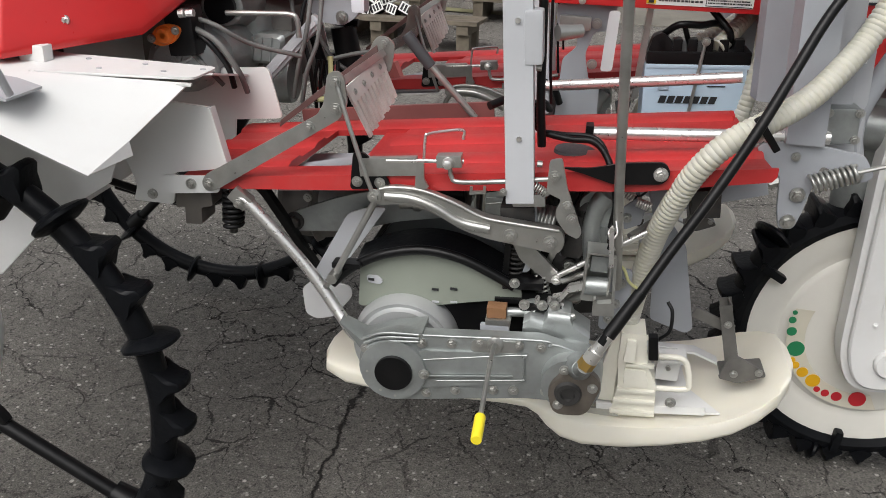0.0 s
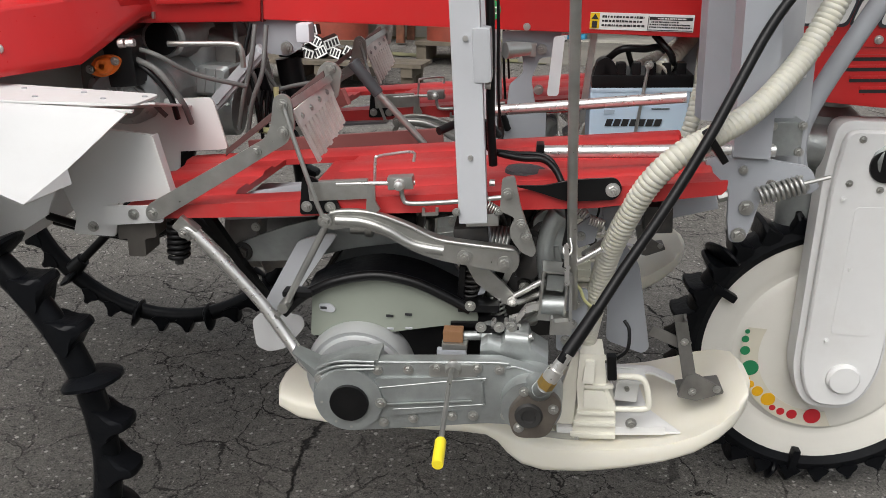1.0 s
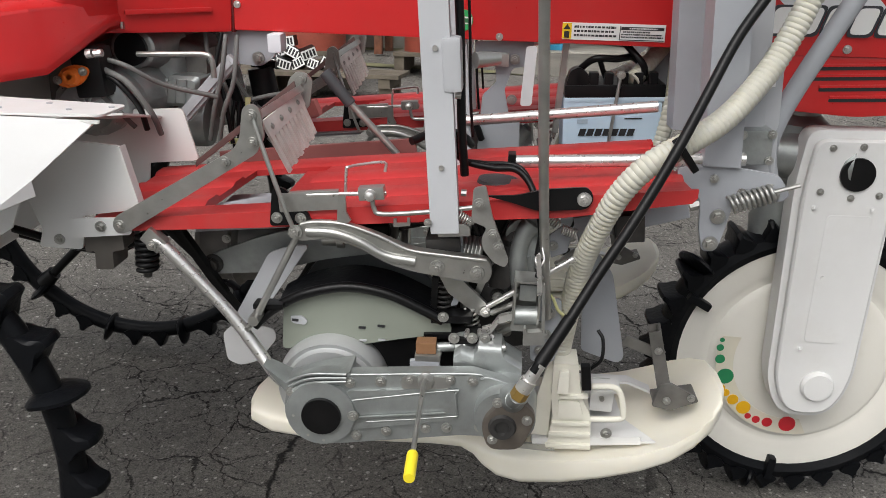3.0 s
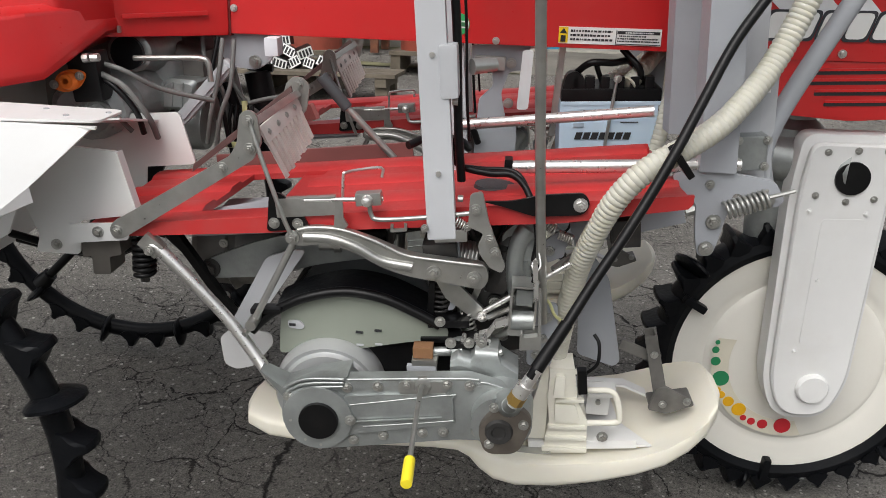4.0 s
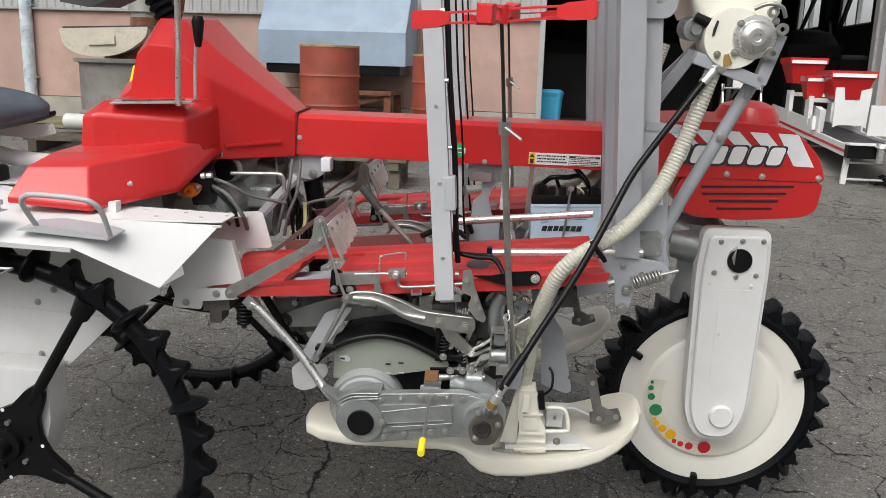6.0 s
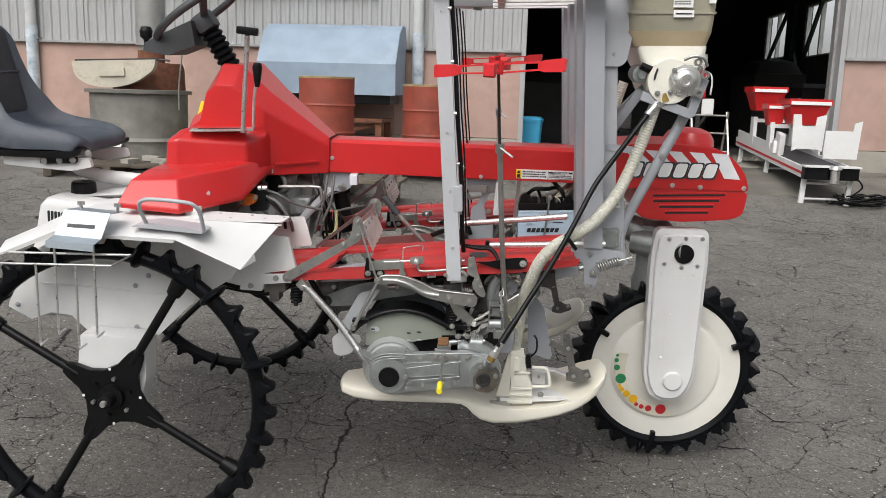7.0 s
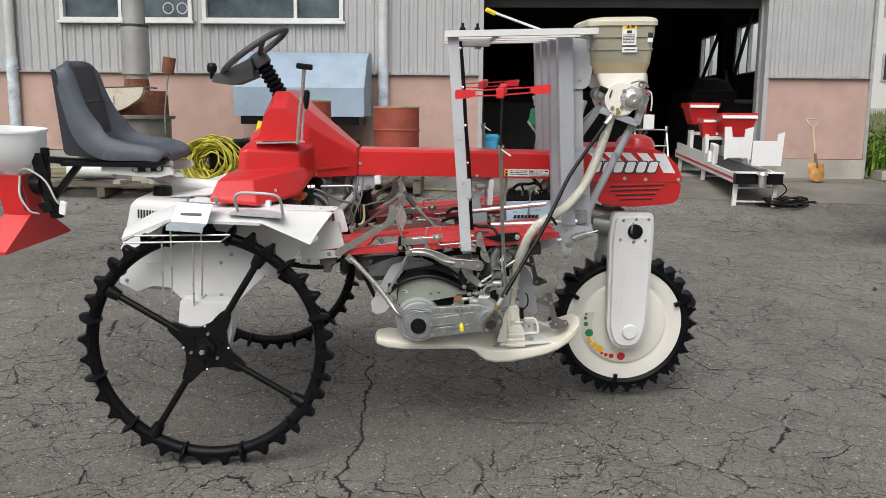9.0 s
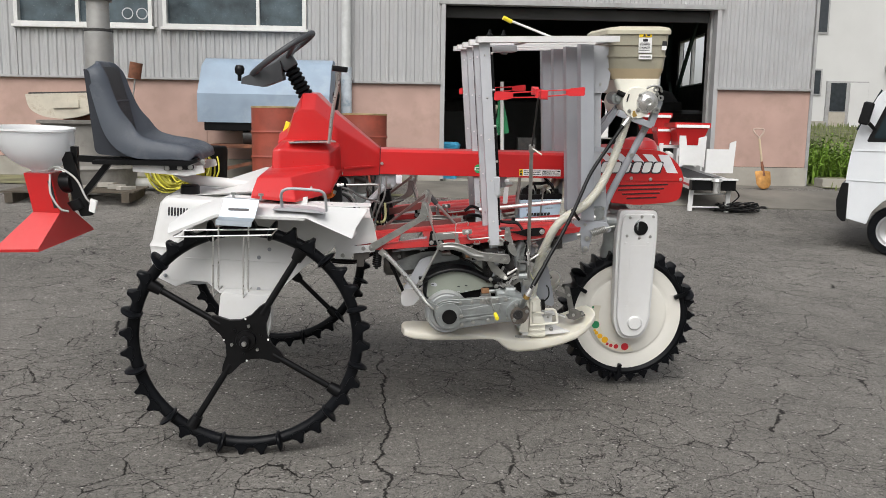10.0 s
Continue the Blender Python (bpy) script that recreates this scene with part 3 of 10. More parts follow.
def front_windows():
    for k, (a, c) in enumerate(WIN):
        w = thing(f"window_{k + 1}", "aluminium sliding window with frosted glass in the siding", "window", WALL, kind="structure")
        mid = (a + c) / 2 + (0.35 if k else -0.1)
        bm = B()
        for u in (a + 0.03, c - 0.03):
            box(bm, (u, 0.0, (WZ0 + WZ1) / 2), (0.06, 0.14, WZ1 - WZ0), b=0.004)
        for z in (WZ0 + 0.025, WZ1 - 0.025):
            box(bm, ((a + c) / 2, -0.003, z), (c - a, 0.15, 0.05), b=0.004)
        part("window_frame", bm, FRAME_ALU, w)
        part("mullion", box(B(), (mid, 0.01, (WZ0 + WZ1) / 2), (0.05, 0.09, WZ1 - WZ0 - 0.1), b=0.004), FRAME_ALU, w)
        part("window_sill", box(B(), ((a + c) / 2, -0.06, WZ0 - 0.02), (c - a + 0.06, 0.08, 0.04), b=0.006), FRAME_ALU, w)
        for u0, u1 in ((a + 0.06, mid - 0.025), (mid + 0.025, c - 0.06)):
            part("pane", box(B(), ((u0 + u1) / 2, 0.03, (WZ0 + WZ1) / 2), (u1 - u0, 0.008, WZ1 - WZ0 - 0.1)), FROSTED, w, "dark frosted glass pane")
        if k == 0:
            for u in (-3.22, -3.00):
                part("glass_ring", lathe(B(), [(0.072, 0.0), (0.072, -0.004), (0.088, -0.004), (0.088, 0.0)], (u, 0.025, WZ0 + 0.20), "y", 32), PALE_GREY, w, "pale ring stuck on the glass")


def downpipe(u, name, top_only=False):
    d = thing("downpipe", "weathered blue-white rain downpipe on the warehouse wall", "pipe", WALL, kind="structure")
    part("pipe", rod(B(), (u, -0.10, 2.32), (u, -0.10, 5.5), 0.075, n=18), mat("downpipe_grey", (0.50, 0.51, 0.50), 0.5, vary=0.1, dirt=0.3), d)
    part("lower_pipe", rod(B(), (u, -0.10, BASE), (u, -0.10, 2.34), 0.085, n=18), mat("peeling_blue_paint", (0.52, 0.57, 0.61), 0.7, vary=0.2, dirt=1.0, dirt_color=(0.18, 0.28, 0.38), dirt_scale=9), d, "peeling blue-white sleeve")
    for z in (1.15, 2.16):
        part("bracket", box(B(), (u, -0.075, z), (0.22, 0.10, 0.03), b=0.004), LEDGE, d)


warehouse()
front_windows()
downpipe(0.15, "m")
downpipe(-5.7, "l")

# concrete apron in front of the door
bm = B()
for i in range(12):
    a = 1.2 + i * 0.6
    p = [on_yard(u, v) for u, v in ((a, -1.86), (a + 0.6, -1.86), (a + 0.6, 0.02), (a, 0.02))]
    m = [on_yard(u, v) for u, v in ((a, -0.9), (a + 0.6, -0.9))]
    up = Vector((0, 0, 0.012))
    lo = [bm.verts.new(q + up) for q in p[:2]]
    mi = [bm.verts.new(q + up) for q in m]
    hi = [bm.verts.new(q + up) for q in p[2:]]
    lo0 = [bm.verts.new(q - up) for q in p[:2]]
    bm.faces.new((lo[0], lo[1], mi[1], mi[0]))
    bm.faces.new((mi[0], mi[1], hi[0], hi[1]))
    bm.faces.new((lo0[0], lo0[1], lo[1], lo[0]))
bmesh.ops.remove_doubles(bm, verts=bm.verts, dist=0.002)
tagged(part("pavement", bm, mat("stained_concrete_apron", (0.150, 0.140, 0.120), 0.85, vary=0.28, scale=1.6, grain=0.4, grain_scale=70, dirt=0.5, dirt_color=(0.08, 0.075, 0.065), dirt_scale=1.4)), "stained concrete apron before the warehouse door", "pavement", kind="structure")


def far_building():
    h = thing("white_house", "white two-storey building beyond the grass", "building", WALL)
    W = mat("white_render", (0.52, 0.52, 0.505), 0.7, vary=0.05, scale=0.6, dirt=0.2, dirt_color=(0.5, 0.49, 0.46), dirt_scale=0.8)
    v, k = 20.0, 0.84
    u0 = 16.3
    part("wall", box(B(), (u0 + 6, v + 4, 5.0), (12, 8, 7.6), b=0.02), W, h)
    part("plinth", box(B(), (u0 + 6, v + 3.98, 1.55), (12.1, 8.1, 0.9), b=0.02), CONCRETE, h)
    part("roof", box(B(), (u0 + 6, v + 4, 8.9), (12.6, 8.6, 0.25), b=0.02), LEDGE, h)
    GL = mat("dark_window_glass", (0.03, 0.035, 0.04), 0.12, vary=0.2)
    for a, c, z0, z1 in ((16.75, 17.45, 5.4, 6.9), (16.85, 17.35, 3.0, 4.05)):
        w = part("window", box(B(), ((a + c) / 2, v - 0.01, (z0 + z1) / 2), (c - a, 0.08, z1 - z0), b=0.01), LEDGE, h)
        part("pane", box(B(), ((a + c) / 2, v - 0.05, (z0 + z1) / 2), (c - a - 0.14, 0.03, z1 - z0 - 0.14)), GL, w)
    d = part("door", box(B(), (18.4, v - 0.03, 2.55), (1.7, 0.12, 2.05), b=0.01), LEDGE, h, "grey door frame with a half-open white door")
    part("door_leaf", box(B(), (18.85, v - 0.10, 2.55), (0.75, 0.05, 1.95), b=0.008), W, d)
    part("pane", box(B(), (18.02, v - 0.10, 2.95), (0.62, 0.03, 1.1)), GL, d)
    part("panel", box(B(), (18.02, v - 0.10, 1.98), (0.66, 0.04, 0.75), b=0.006), mat("beige_panel", (0.36, 0.33, 0.27), 0.6), d)
    part("wall_lamp", box(B(), (20.1, v - 0.2, 4.1), (0.5, 0.3, 0.25), b=0.04), LEDGE, h)


far_building()

# a low plain row of trees and roofs closes the yard behind the camera and to the side
HEDGE = mat("far_trees", (0.05, 0.075, 0.035), 0.9, vary=0.4, scale=0.6)
bm = B()
for i in range(90):
    a = radians(150 + i * 2.7)
    r = 46 + 6 * math.sin(i * 1.7)
    s = 3.0 + 2.2 * abs(math.sin(i * 2.3))
    bmesh.ops.create_icosphere(bm, subdivisions=2, radius=1.0, matrix=Matrix.LocRotScale((r * math.cos(a), r * math.sin(a), s * 0.4 - 1), Euler((i, i * 2, i)), Vector((s * 1.2, s * 1.2, s))))
for v in bm.verts:
    v.co += noise.noise_vector(v.co * 0.7) * 0.8
tagged(part("backdrop", bm, HEDGE), "distant dark green trees round the yard", "trees", kind="structure")

# ---- the rice transplanter (one machine, all parts under one root, laid out on the slope) ----
RT = thing("rice_transplanter", "red and white ride-on rice transplanter with black lugged wheels", "farm machine", SLOPE)


def knob_lug(r0, h, w, t):
    """A rubber wedge standing across the tread, outwards along +z, with a rounded worn ridge."""
    rings = []
    for y, k in ((-1.0, 0.50), (-0.82, 0.88), (-0.35, 1.0), (0.35, 1.0), (0.82, 0.88), (1.0, 0.50)):
        rings.append([(x * t, y * w, r0 + z * h * (k if z > 0 else 1.0)) for x, z in ((-1.15, -0.15), (-0.95, 0.12), (-0.52, 0.55), (-0.30, 0.93), (-0.08, 1.0), (0.16, 0.97), (0.40, 0.55), (0.80, 0.10), (1.0, -0.15), (0.5, -0.4), (-0.5, -0.4))])
    return loft(B(), rings)


def paddle_lug(r0, h, w, t, twist=14):
    """A broad lens-shaped rubber paddle through which the tyre runs; it stands out on both sides and on the tread."""
    rings = []
    for dx, k in ((-1.0, 0.50), (-0.62, 0.80), (-0.22, 0.97), (0.22, 0.97), (0.62, 0.80), (1.0, 0.50)):
        ring = []
        for j in range(20):
            a = 2 * math.pi * j / 20
            c, d = math.cos(a), math.sin(a)
            y = w * k * math.copysign(abs(c) ** 0.85, c)
            z = (h * k if d > 0 else h * 0.62 * k) * d
            ring.append((dx * t + 0.10 * y + 0.16 * max(0.0, z), y, r0 + z))
        rings.append(ring)
    bm = loft(B(), rings)
    bmesh.ops.rotate(bm, verts=bm.verts, cent=(0, 0, r0), matrix=Matrix.Rotation(radians(twist), 3, "Z"))
    return bm


def ring_places(c, n, every, first=0.0):
    for i in range(n):
        a = 360.0 * i / n + first
        yield i, pose(*c, 0, a, 0)


def rear_wheel(c, turn, face, lugs, twist):
    """Iron-spoked wheel with a thin lugged rubber tyre; face: -1 shows the hub plate towards -y."""
    R, r = 0.494, 0.0240
    w = thing("rear_wheel", "", "", pose(*c))
    del_keys = [k for k in ("label", "category") if k in w]
    for k in del_keys:
        del w[k]
    w.parent = RT
    rim = tube(B(), [(R * math.cos(i * math.pi / 36), 0, R * math.sin(i * math.pi / 36)) for i in range(72)], r, n=12, closed=True, smooth=False, squash=1.15)
    part("tyre", rim, RUBBER, w, "thin black rubber tyre")
    knob = paddle = None
    for i, m in ring_places((0, 0, 0), 36, 3, lugs):
        if i % 3 == 0:
            if paddle is None:
                paddle = part("paddle", paddle_lug(R + 0.004, 0.060, 0.058, 0.014, twist), RUBBER, w)
                paddle.matrix_basis = m
            else:
                again(paddle, m)
        else:
            if knob is None:
                knob = part("knob", knob_lug(R + 0.014, 0.046, 0.030, 0.032), RUBBER, w)
                knob.matrix_basis = m
            else:
                again(knob, m)
    # pressed hub plate with four arms
    pts = []
    for k in range(4):
        a = radians(60 + 90 * k + turn)
        for da, rr in ((-20, 0.115), (-9.5, 0.165), (-5.5, 0.185), (5.5, 0.185), (9.5, 0.165), (20, 0.115), (45, 0.094)):
            pts.append((rr * math.cos(a + radians(da)), rr * math.sin(a + radians(da))))
    part("hub_plate", prism(B(), pts, -0.012, 0.012, "y", b=0.008), BLACK, w, "black pressed hub plate")
    for k in range(4):
        a = radians(60 + 90 * k + turn)
        d = Vector((math.cos(a), 0, math.sin(a)))
        bm = rod(B(), d * 0.135, d * 0.465, 0.0150, n=14)
        rod(bm, d * 0.425, d * 0.48, 0.024, 0.031, n=14)
        part("spoke", bm, BLACK, w)
    f = face
    part("hub_boss", lathe(B(), [(0, f * 0.07), (0.020, f * 0.07), (0.024, f * 0.064), (0.024, f * 0.03), (0.042, f * 0.028), (0.045, f * 0.018), (0.045, 0.0)], (0, 0, 0), "y", 28), BLACK, w)
    part("axle_end", lathe(B(), [(0, f * 0.084), (0.009, f * 0.084), (0.011, f * 0.076), (0.011, f * 0.06)], (0, 0, 0), "y", 18), CHROME, w, "bright steel axle end")
    for k in range(6):
        a = radians(20 + 60 * k)
        part("stud", rod(B(), (0.066 * math.cos(a), f * 0.012, 0.066 * math.sin(a)), (0.066 * math.cos(a), f * 0.024, 0.066 * math.sin(a)), 0.007, n=6), ZINC if k % 2 else BLACK, w)
    for k in range(4):
        a = radians(92 + 90 * k)
        part("hole", rod(B(), (0.097 * math.cos(a), f * 0.0125, 0.097 * math.sin(a)), (0.097 * math.cos(a), f * 0.0135, 0.097 * math.sin(a)), 0.005, n=10), STICK_WHITE, w)
    return w


NEAR_HUB = (-0.006, 0.080, 0.463)
rear_wheel(NEAR_HUB, 0, -1, 12.2, 2)
rear_wheel((-0.015, 1.46, 0.528), -14, 1, 12.5, 0)
part("rear_axle", rod(B(), (-0.006, 0.08, 0.463), (-0.006, 0.15, 0.463), 0.03, n=16), DARK_STEEL, RT)
part("rear_axle", rod(B(), (-0.015, 1.36, 0.528), (-0.015, 1.45, 0.528), 0.03, n=16), DARK_STEEL, RT)
part("far_axle_strut", prism(B(), rounded([(-0.06, 0.92), (0.09, 0.92), (0.085, 0.52), (0.06, 0.45), (0.0, 0.45), (-0.03, 0.52)], 0.02), 1.31, 1.38, "y", b=0.012), WHITE, RT, "white far axle chain case")


def front_wheel():
    c = (1.982, 0.912, 0.402)
    w = thing("front_wheel", "", "", pose(*c) @ Matrix.Scale(1.022, 4))
    for k in ("label", "category"):
        if k in w:
            del w[k]
    w.parent = RT
    tyre = lathe(B(), [(0.300, -0.046), (0.318, -0.056), (0.338, -0.050), (0.349, -0.025), (0.351, 0.0), (0.349, 0.025), (0.338, 0.05), (0.318, 0.056), (0.300, 0.046), (0.300, -0.046)], (0, 0, 0), "y", 64)
    part("tyre", tyre, RUBBER, w, "black lugged rubber tyre")
    disc = lathe(B(), [(0, -0.052), (0.10, -0.054), (0.205, -0.047), (0.222, -0.035), (0.240, -0.035), (0.252, -0.043), (0.300, -0.044), (0.306, -0.036), (0.306, 0.036), (0.29, 0.03), (0, 0.02)], (0, 0, 0), "y", 72)
    part("wheel_disc", disc, DISC_WHITE, w, "cream-white pressed wheel disc")
    lug = side = None
    for i, m in ring_places((0, 0, 0), 30, 1, 4):
        if lug is None:
            lug = part("lug", knob_lug(0.346, 0.040, 0.056, 0.025), RUBBER, w)
            lug.matrix_basis = m
        else:
            again(lug, m)
    for i, a in enumerate((8, 68, 128, 188, 248, 308)):
        m = pose(0, 0, 0, 0, a, 0)
        if side is None:
            side = part("paddle", paddle_lug(0.348, 0.048, 0.080, 0.014, 24), RUBBER, w)
            side.matrix_basis = m
        else:
            again(side, m)
    claw = None
    for a in (-62, 66, 184):
        m = pose(0, -0.052, 0, 0, a, 0)
        if claw is None:
            claw = part("claw", box(B(), (0, -0.004, 0.306), (0.020, 0.026, 0.062), b=0.006), RUBBER, w)
            claw.matrix_basis = m
        else:
            again(claw, m)
    # arc of coloured dots on a clear strip
    strip = [(0.205 * math.cos(radians(a)), 0.205 * math.sin(radians(a))) for a in range(164, 286, 6)] + [(0.162 * math.cos(radians(a)), 0.162 * math.sin(radians(a))) for a in range(280, 158, -6)]
    st = part("dot_sticker", prism(B(), strip, -0.0535, -0.0525, "y"), mat("yellowed_clear_film", (0.66, 0.62, 0.51), 0.3, vary=0.1), w, "clear arc sticker with coloured dots")
    for a, rr, size, material in ((167, 0.203, 0.006, STICK_GREEN), (173, 0.201, 0.009, STICK_GREEN), (182, 0.195, 0.012, STICK_GREEN), (197, 0.183, 0.021, STICK_GREEN),
                                  (206, 0.196, 0.007, STICK_AMBER), (211, 0.194, 0.010, STICK_AMBER), (219, 0.187, 0.014, STICK_AMBER), (230, 0.180, 0.018, STICK_AMBER),
                                  (238, 0.190, 0.008, STICK_RED), (245, 0.187, 0.010, STICK_RED), (254, 0.182, 0.013, STICK_RED), (270, 0.175, 0.021, STICK_RED)):
        part("dot", prism(B(), oval((rr * math.cos(radians(a)), rr * math.sin(radians(a))), size, 20), -0.0552, -0.0537, "y"), material, w)


front_wheel()


def front_case():
    """White chain case beside the front wheel."""
    outline = rounded([(1.868, 1.003), (2.072, 1.010), (2.083, 0.90), (2.090, 0.385), (2.05, 0.290), (1.93, 0.285), (1.885, 0.375), (1.858, 0.88)], [0.03, 0.03, 0.1, 0.1, 0.09, 0.09, 0.1, 0.1])
    case = part("chain_case", prism(B(), outline, 0.765, 0.825, "y", b=0.008), WHITE, RT, "white painted chain case")
    case.matrix_basis = pose(-0.007, 0.014, 0.007)
    inner = [(1.986 + (x - 1.986) * 0.87, 0.645 + (z - 0.645) * 0.95) for x, z in outline]
    part("case_cover", prism(B(), inner, 0.745, 0.766, "y", b=0.012, seg=3), WHITE, case)
    part("raised_panel", prism(B(), rounded([(1.935, 0.815), (2.035, 0.820), (2.033, 0.50), (1.945, 0.50)], 0.012), 0.7435, 0.747, "y", b=0.0012), WHITE, case)
    part("plug", prism(B(), oval((1.981, 0.913), 0.038, 32), 0.738, 0.75, "y", b=0.003), BLACK, case, "black round plug")
    part("hub_cap", lathe(B(), [(0, -0.018), (0.034, -0.017), (0.039, -0.010), (0.039, 0.012)], (1.998, 0.748, 0.385), "y", 32), WHITE, case)
    bolts(case, [(1.918, 0.745, 0.968), (1.982, 0.745, 0.975), (2.045, 0.745, 0.978), (1.910, 0.745, 0.868), (1.978, 0.745, 0.858), (2.038, 0.745, 0.868)], 0.0075, ZINC)
    bolts(case, [(1.905, 0.745, 0.830), (2.030, 0.745, 0.833), (1.955, 0.745, 0.665), (1.940, 0.745, 0.480)], 0.0065, WHITE, "painted_bolt")
    fork = part("steering_knuckle", lathe(B(), [(0, 0.70), (0.062, 0.70), (0.068, 0.76), (0.055, 0.80), (0.060, 0.92), (0.075, 0.94), (0.075, 1.0), (0.05, 1.02), (0.05, 1.10)], (1.88, 0.93, 0), "z", 24), CAST, RT, "grey cast steering knuckle")
    part("knuckle_arm", rod(rod(B(), (1.80, 0.90, 0.93), (1.985, 0.80, 0.93), 0.052, 0.06, 20), (1.73, 0.93, 1.0), (1.86, 0.92, 0.95), 0.05, 0.06, 20), CAST, fork)
    part("front_axle", rod(B(), (1.995, 0.76, 0.385), (1.995, 0.93, 0.385), 0.03), ZINC, case)


front_case()


def front_hood():
    """Red engine cover above the front wheel with grille slots, stripes and a lettering block."""
    side = rounded([(1.60, 1.135), (1.60, 1.315), (1.80, 1.340), (2.07, 1.338), (2.165, 1.255), (2.192, 1.178), (1.76, 1.165)], [0.01, 0.05, 0.2, 0.1, 0.12, 0.02, 0.02])
    bm = prism(B(), side, 0.772, 1.09, "y", b=0.022, seg=3)
    up = part("front_hood", bm, RED, RT, "glossy red front engine cover")
    low = rounded([(1.765, 1.167), (2.192, 1.178), (2.184, 1.085), (2.14, 1.062), (1.95, 1.040), (1.80, 1.046), (1.745, 1.10)], 0.025)
    part("lower_hood", prism(B(), low, 0.776, 1.085, "y", b=0.014), RED, up)
    part("dome", lathe(B(), [(0.100, 1.32), (0.096, 1.355), (0.080, 1.380), (0.045, 1.394), (0, 1.397)], (1.975, 0.93, 0), "z", 28), RED, up)
    for i, (a, c) in enumerate(((1.83, 2.105), (1.835, 2.085), (1.86, 2.065), (1.885, 2.05))):
        z = 1.136 - i * 0.0215
        part("vent_slot", prism(B(), rounded([(a, z), (c, z + (c - a) * 0.07), (c, z + 0.0075 + (c - a) * 0.07), (a, z + 0.0075)], 0.003), 0.7745, 0.782, "y"), INK, up)
        part("vent_lip", bar(B(), (a, 0.775, z + 0.0105), (c, 0.775, z + 0.0105 + (c - a) * 0.07), 0.006, 0.006, 0.002), RED, up)
    STRIPE = mat("silver_white_decal", (0.74, 0.75, 0.77), 0.3, vary=0.08, scale=14)
    for i in range(5):
        x = 1.70 + i * 0.083
        top, bot = 1.312 + i * 0.001, 1.222
        w = 0.052 if i < 4 else 0.060
        part("stripe", prism(B(), [(x, top), (x + w, top), (x + w + 0.075 - i * 0.004, bot + (0.03 if i < 4 else 0)), (x + 0.075 - i * 0.004, bot + (0.03 if i < 4 else 0))], 0.7705, 0.7725, "y"), STRIPE, up)
    SLATE = mat("slate_decal_edge", (0.035, 0.037, 0.045), 0.4)
    for i in range(6):
        x = 1.722 + i * 0.056
        z = 1.206 + i * 0.0022
        lean = 0.012
        part("lettering_block", prism(B(), rounded([(x - 0.001, z - 0.003), (x + 0.053, z - 0.001), (x + 0.055 + lean, z + 0.064), (x + lean, z + 0.062)], 0.012), 0.7680, 0.7700, "y"), SLATE, up, "plain block of the maker's lettering")
        part("lettering_fill", prism(B(), rounded([(x + 0.004, z + 0.003), (x + 0.047, z + 0.005), (x + 0.049 + lean, z + 0.059), (x + 0.0055 + lean, z + 0.057)], 0.013), 0.7664, 0.7682, "y"), STICK_WHITE, up)
    bolts(up, [(2.005, 0.770, 1.184), (2.17, 0.772, 1.19), (1.90, 0.770, 1.185)], 0.0085, CHROME, "hood_screw")


front_hood()


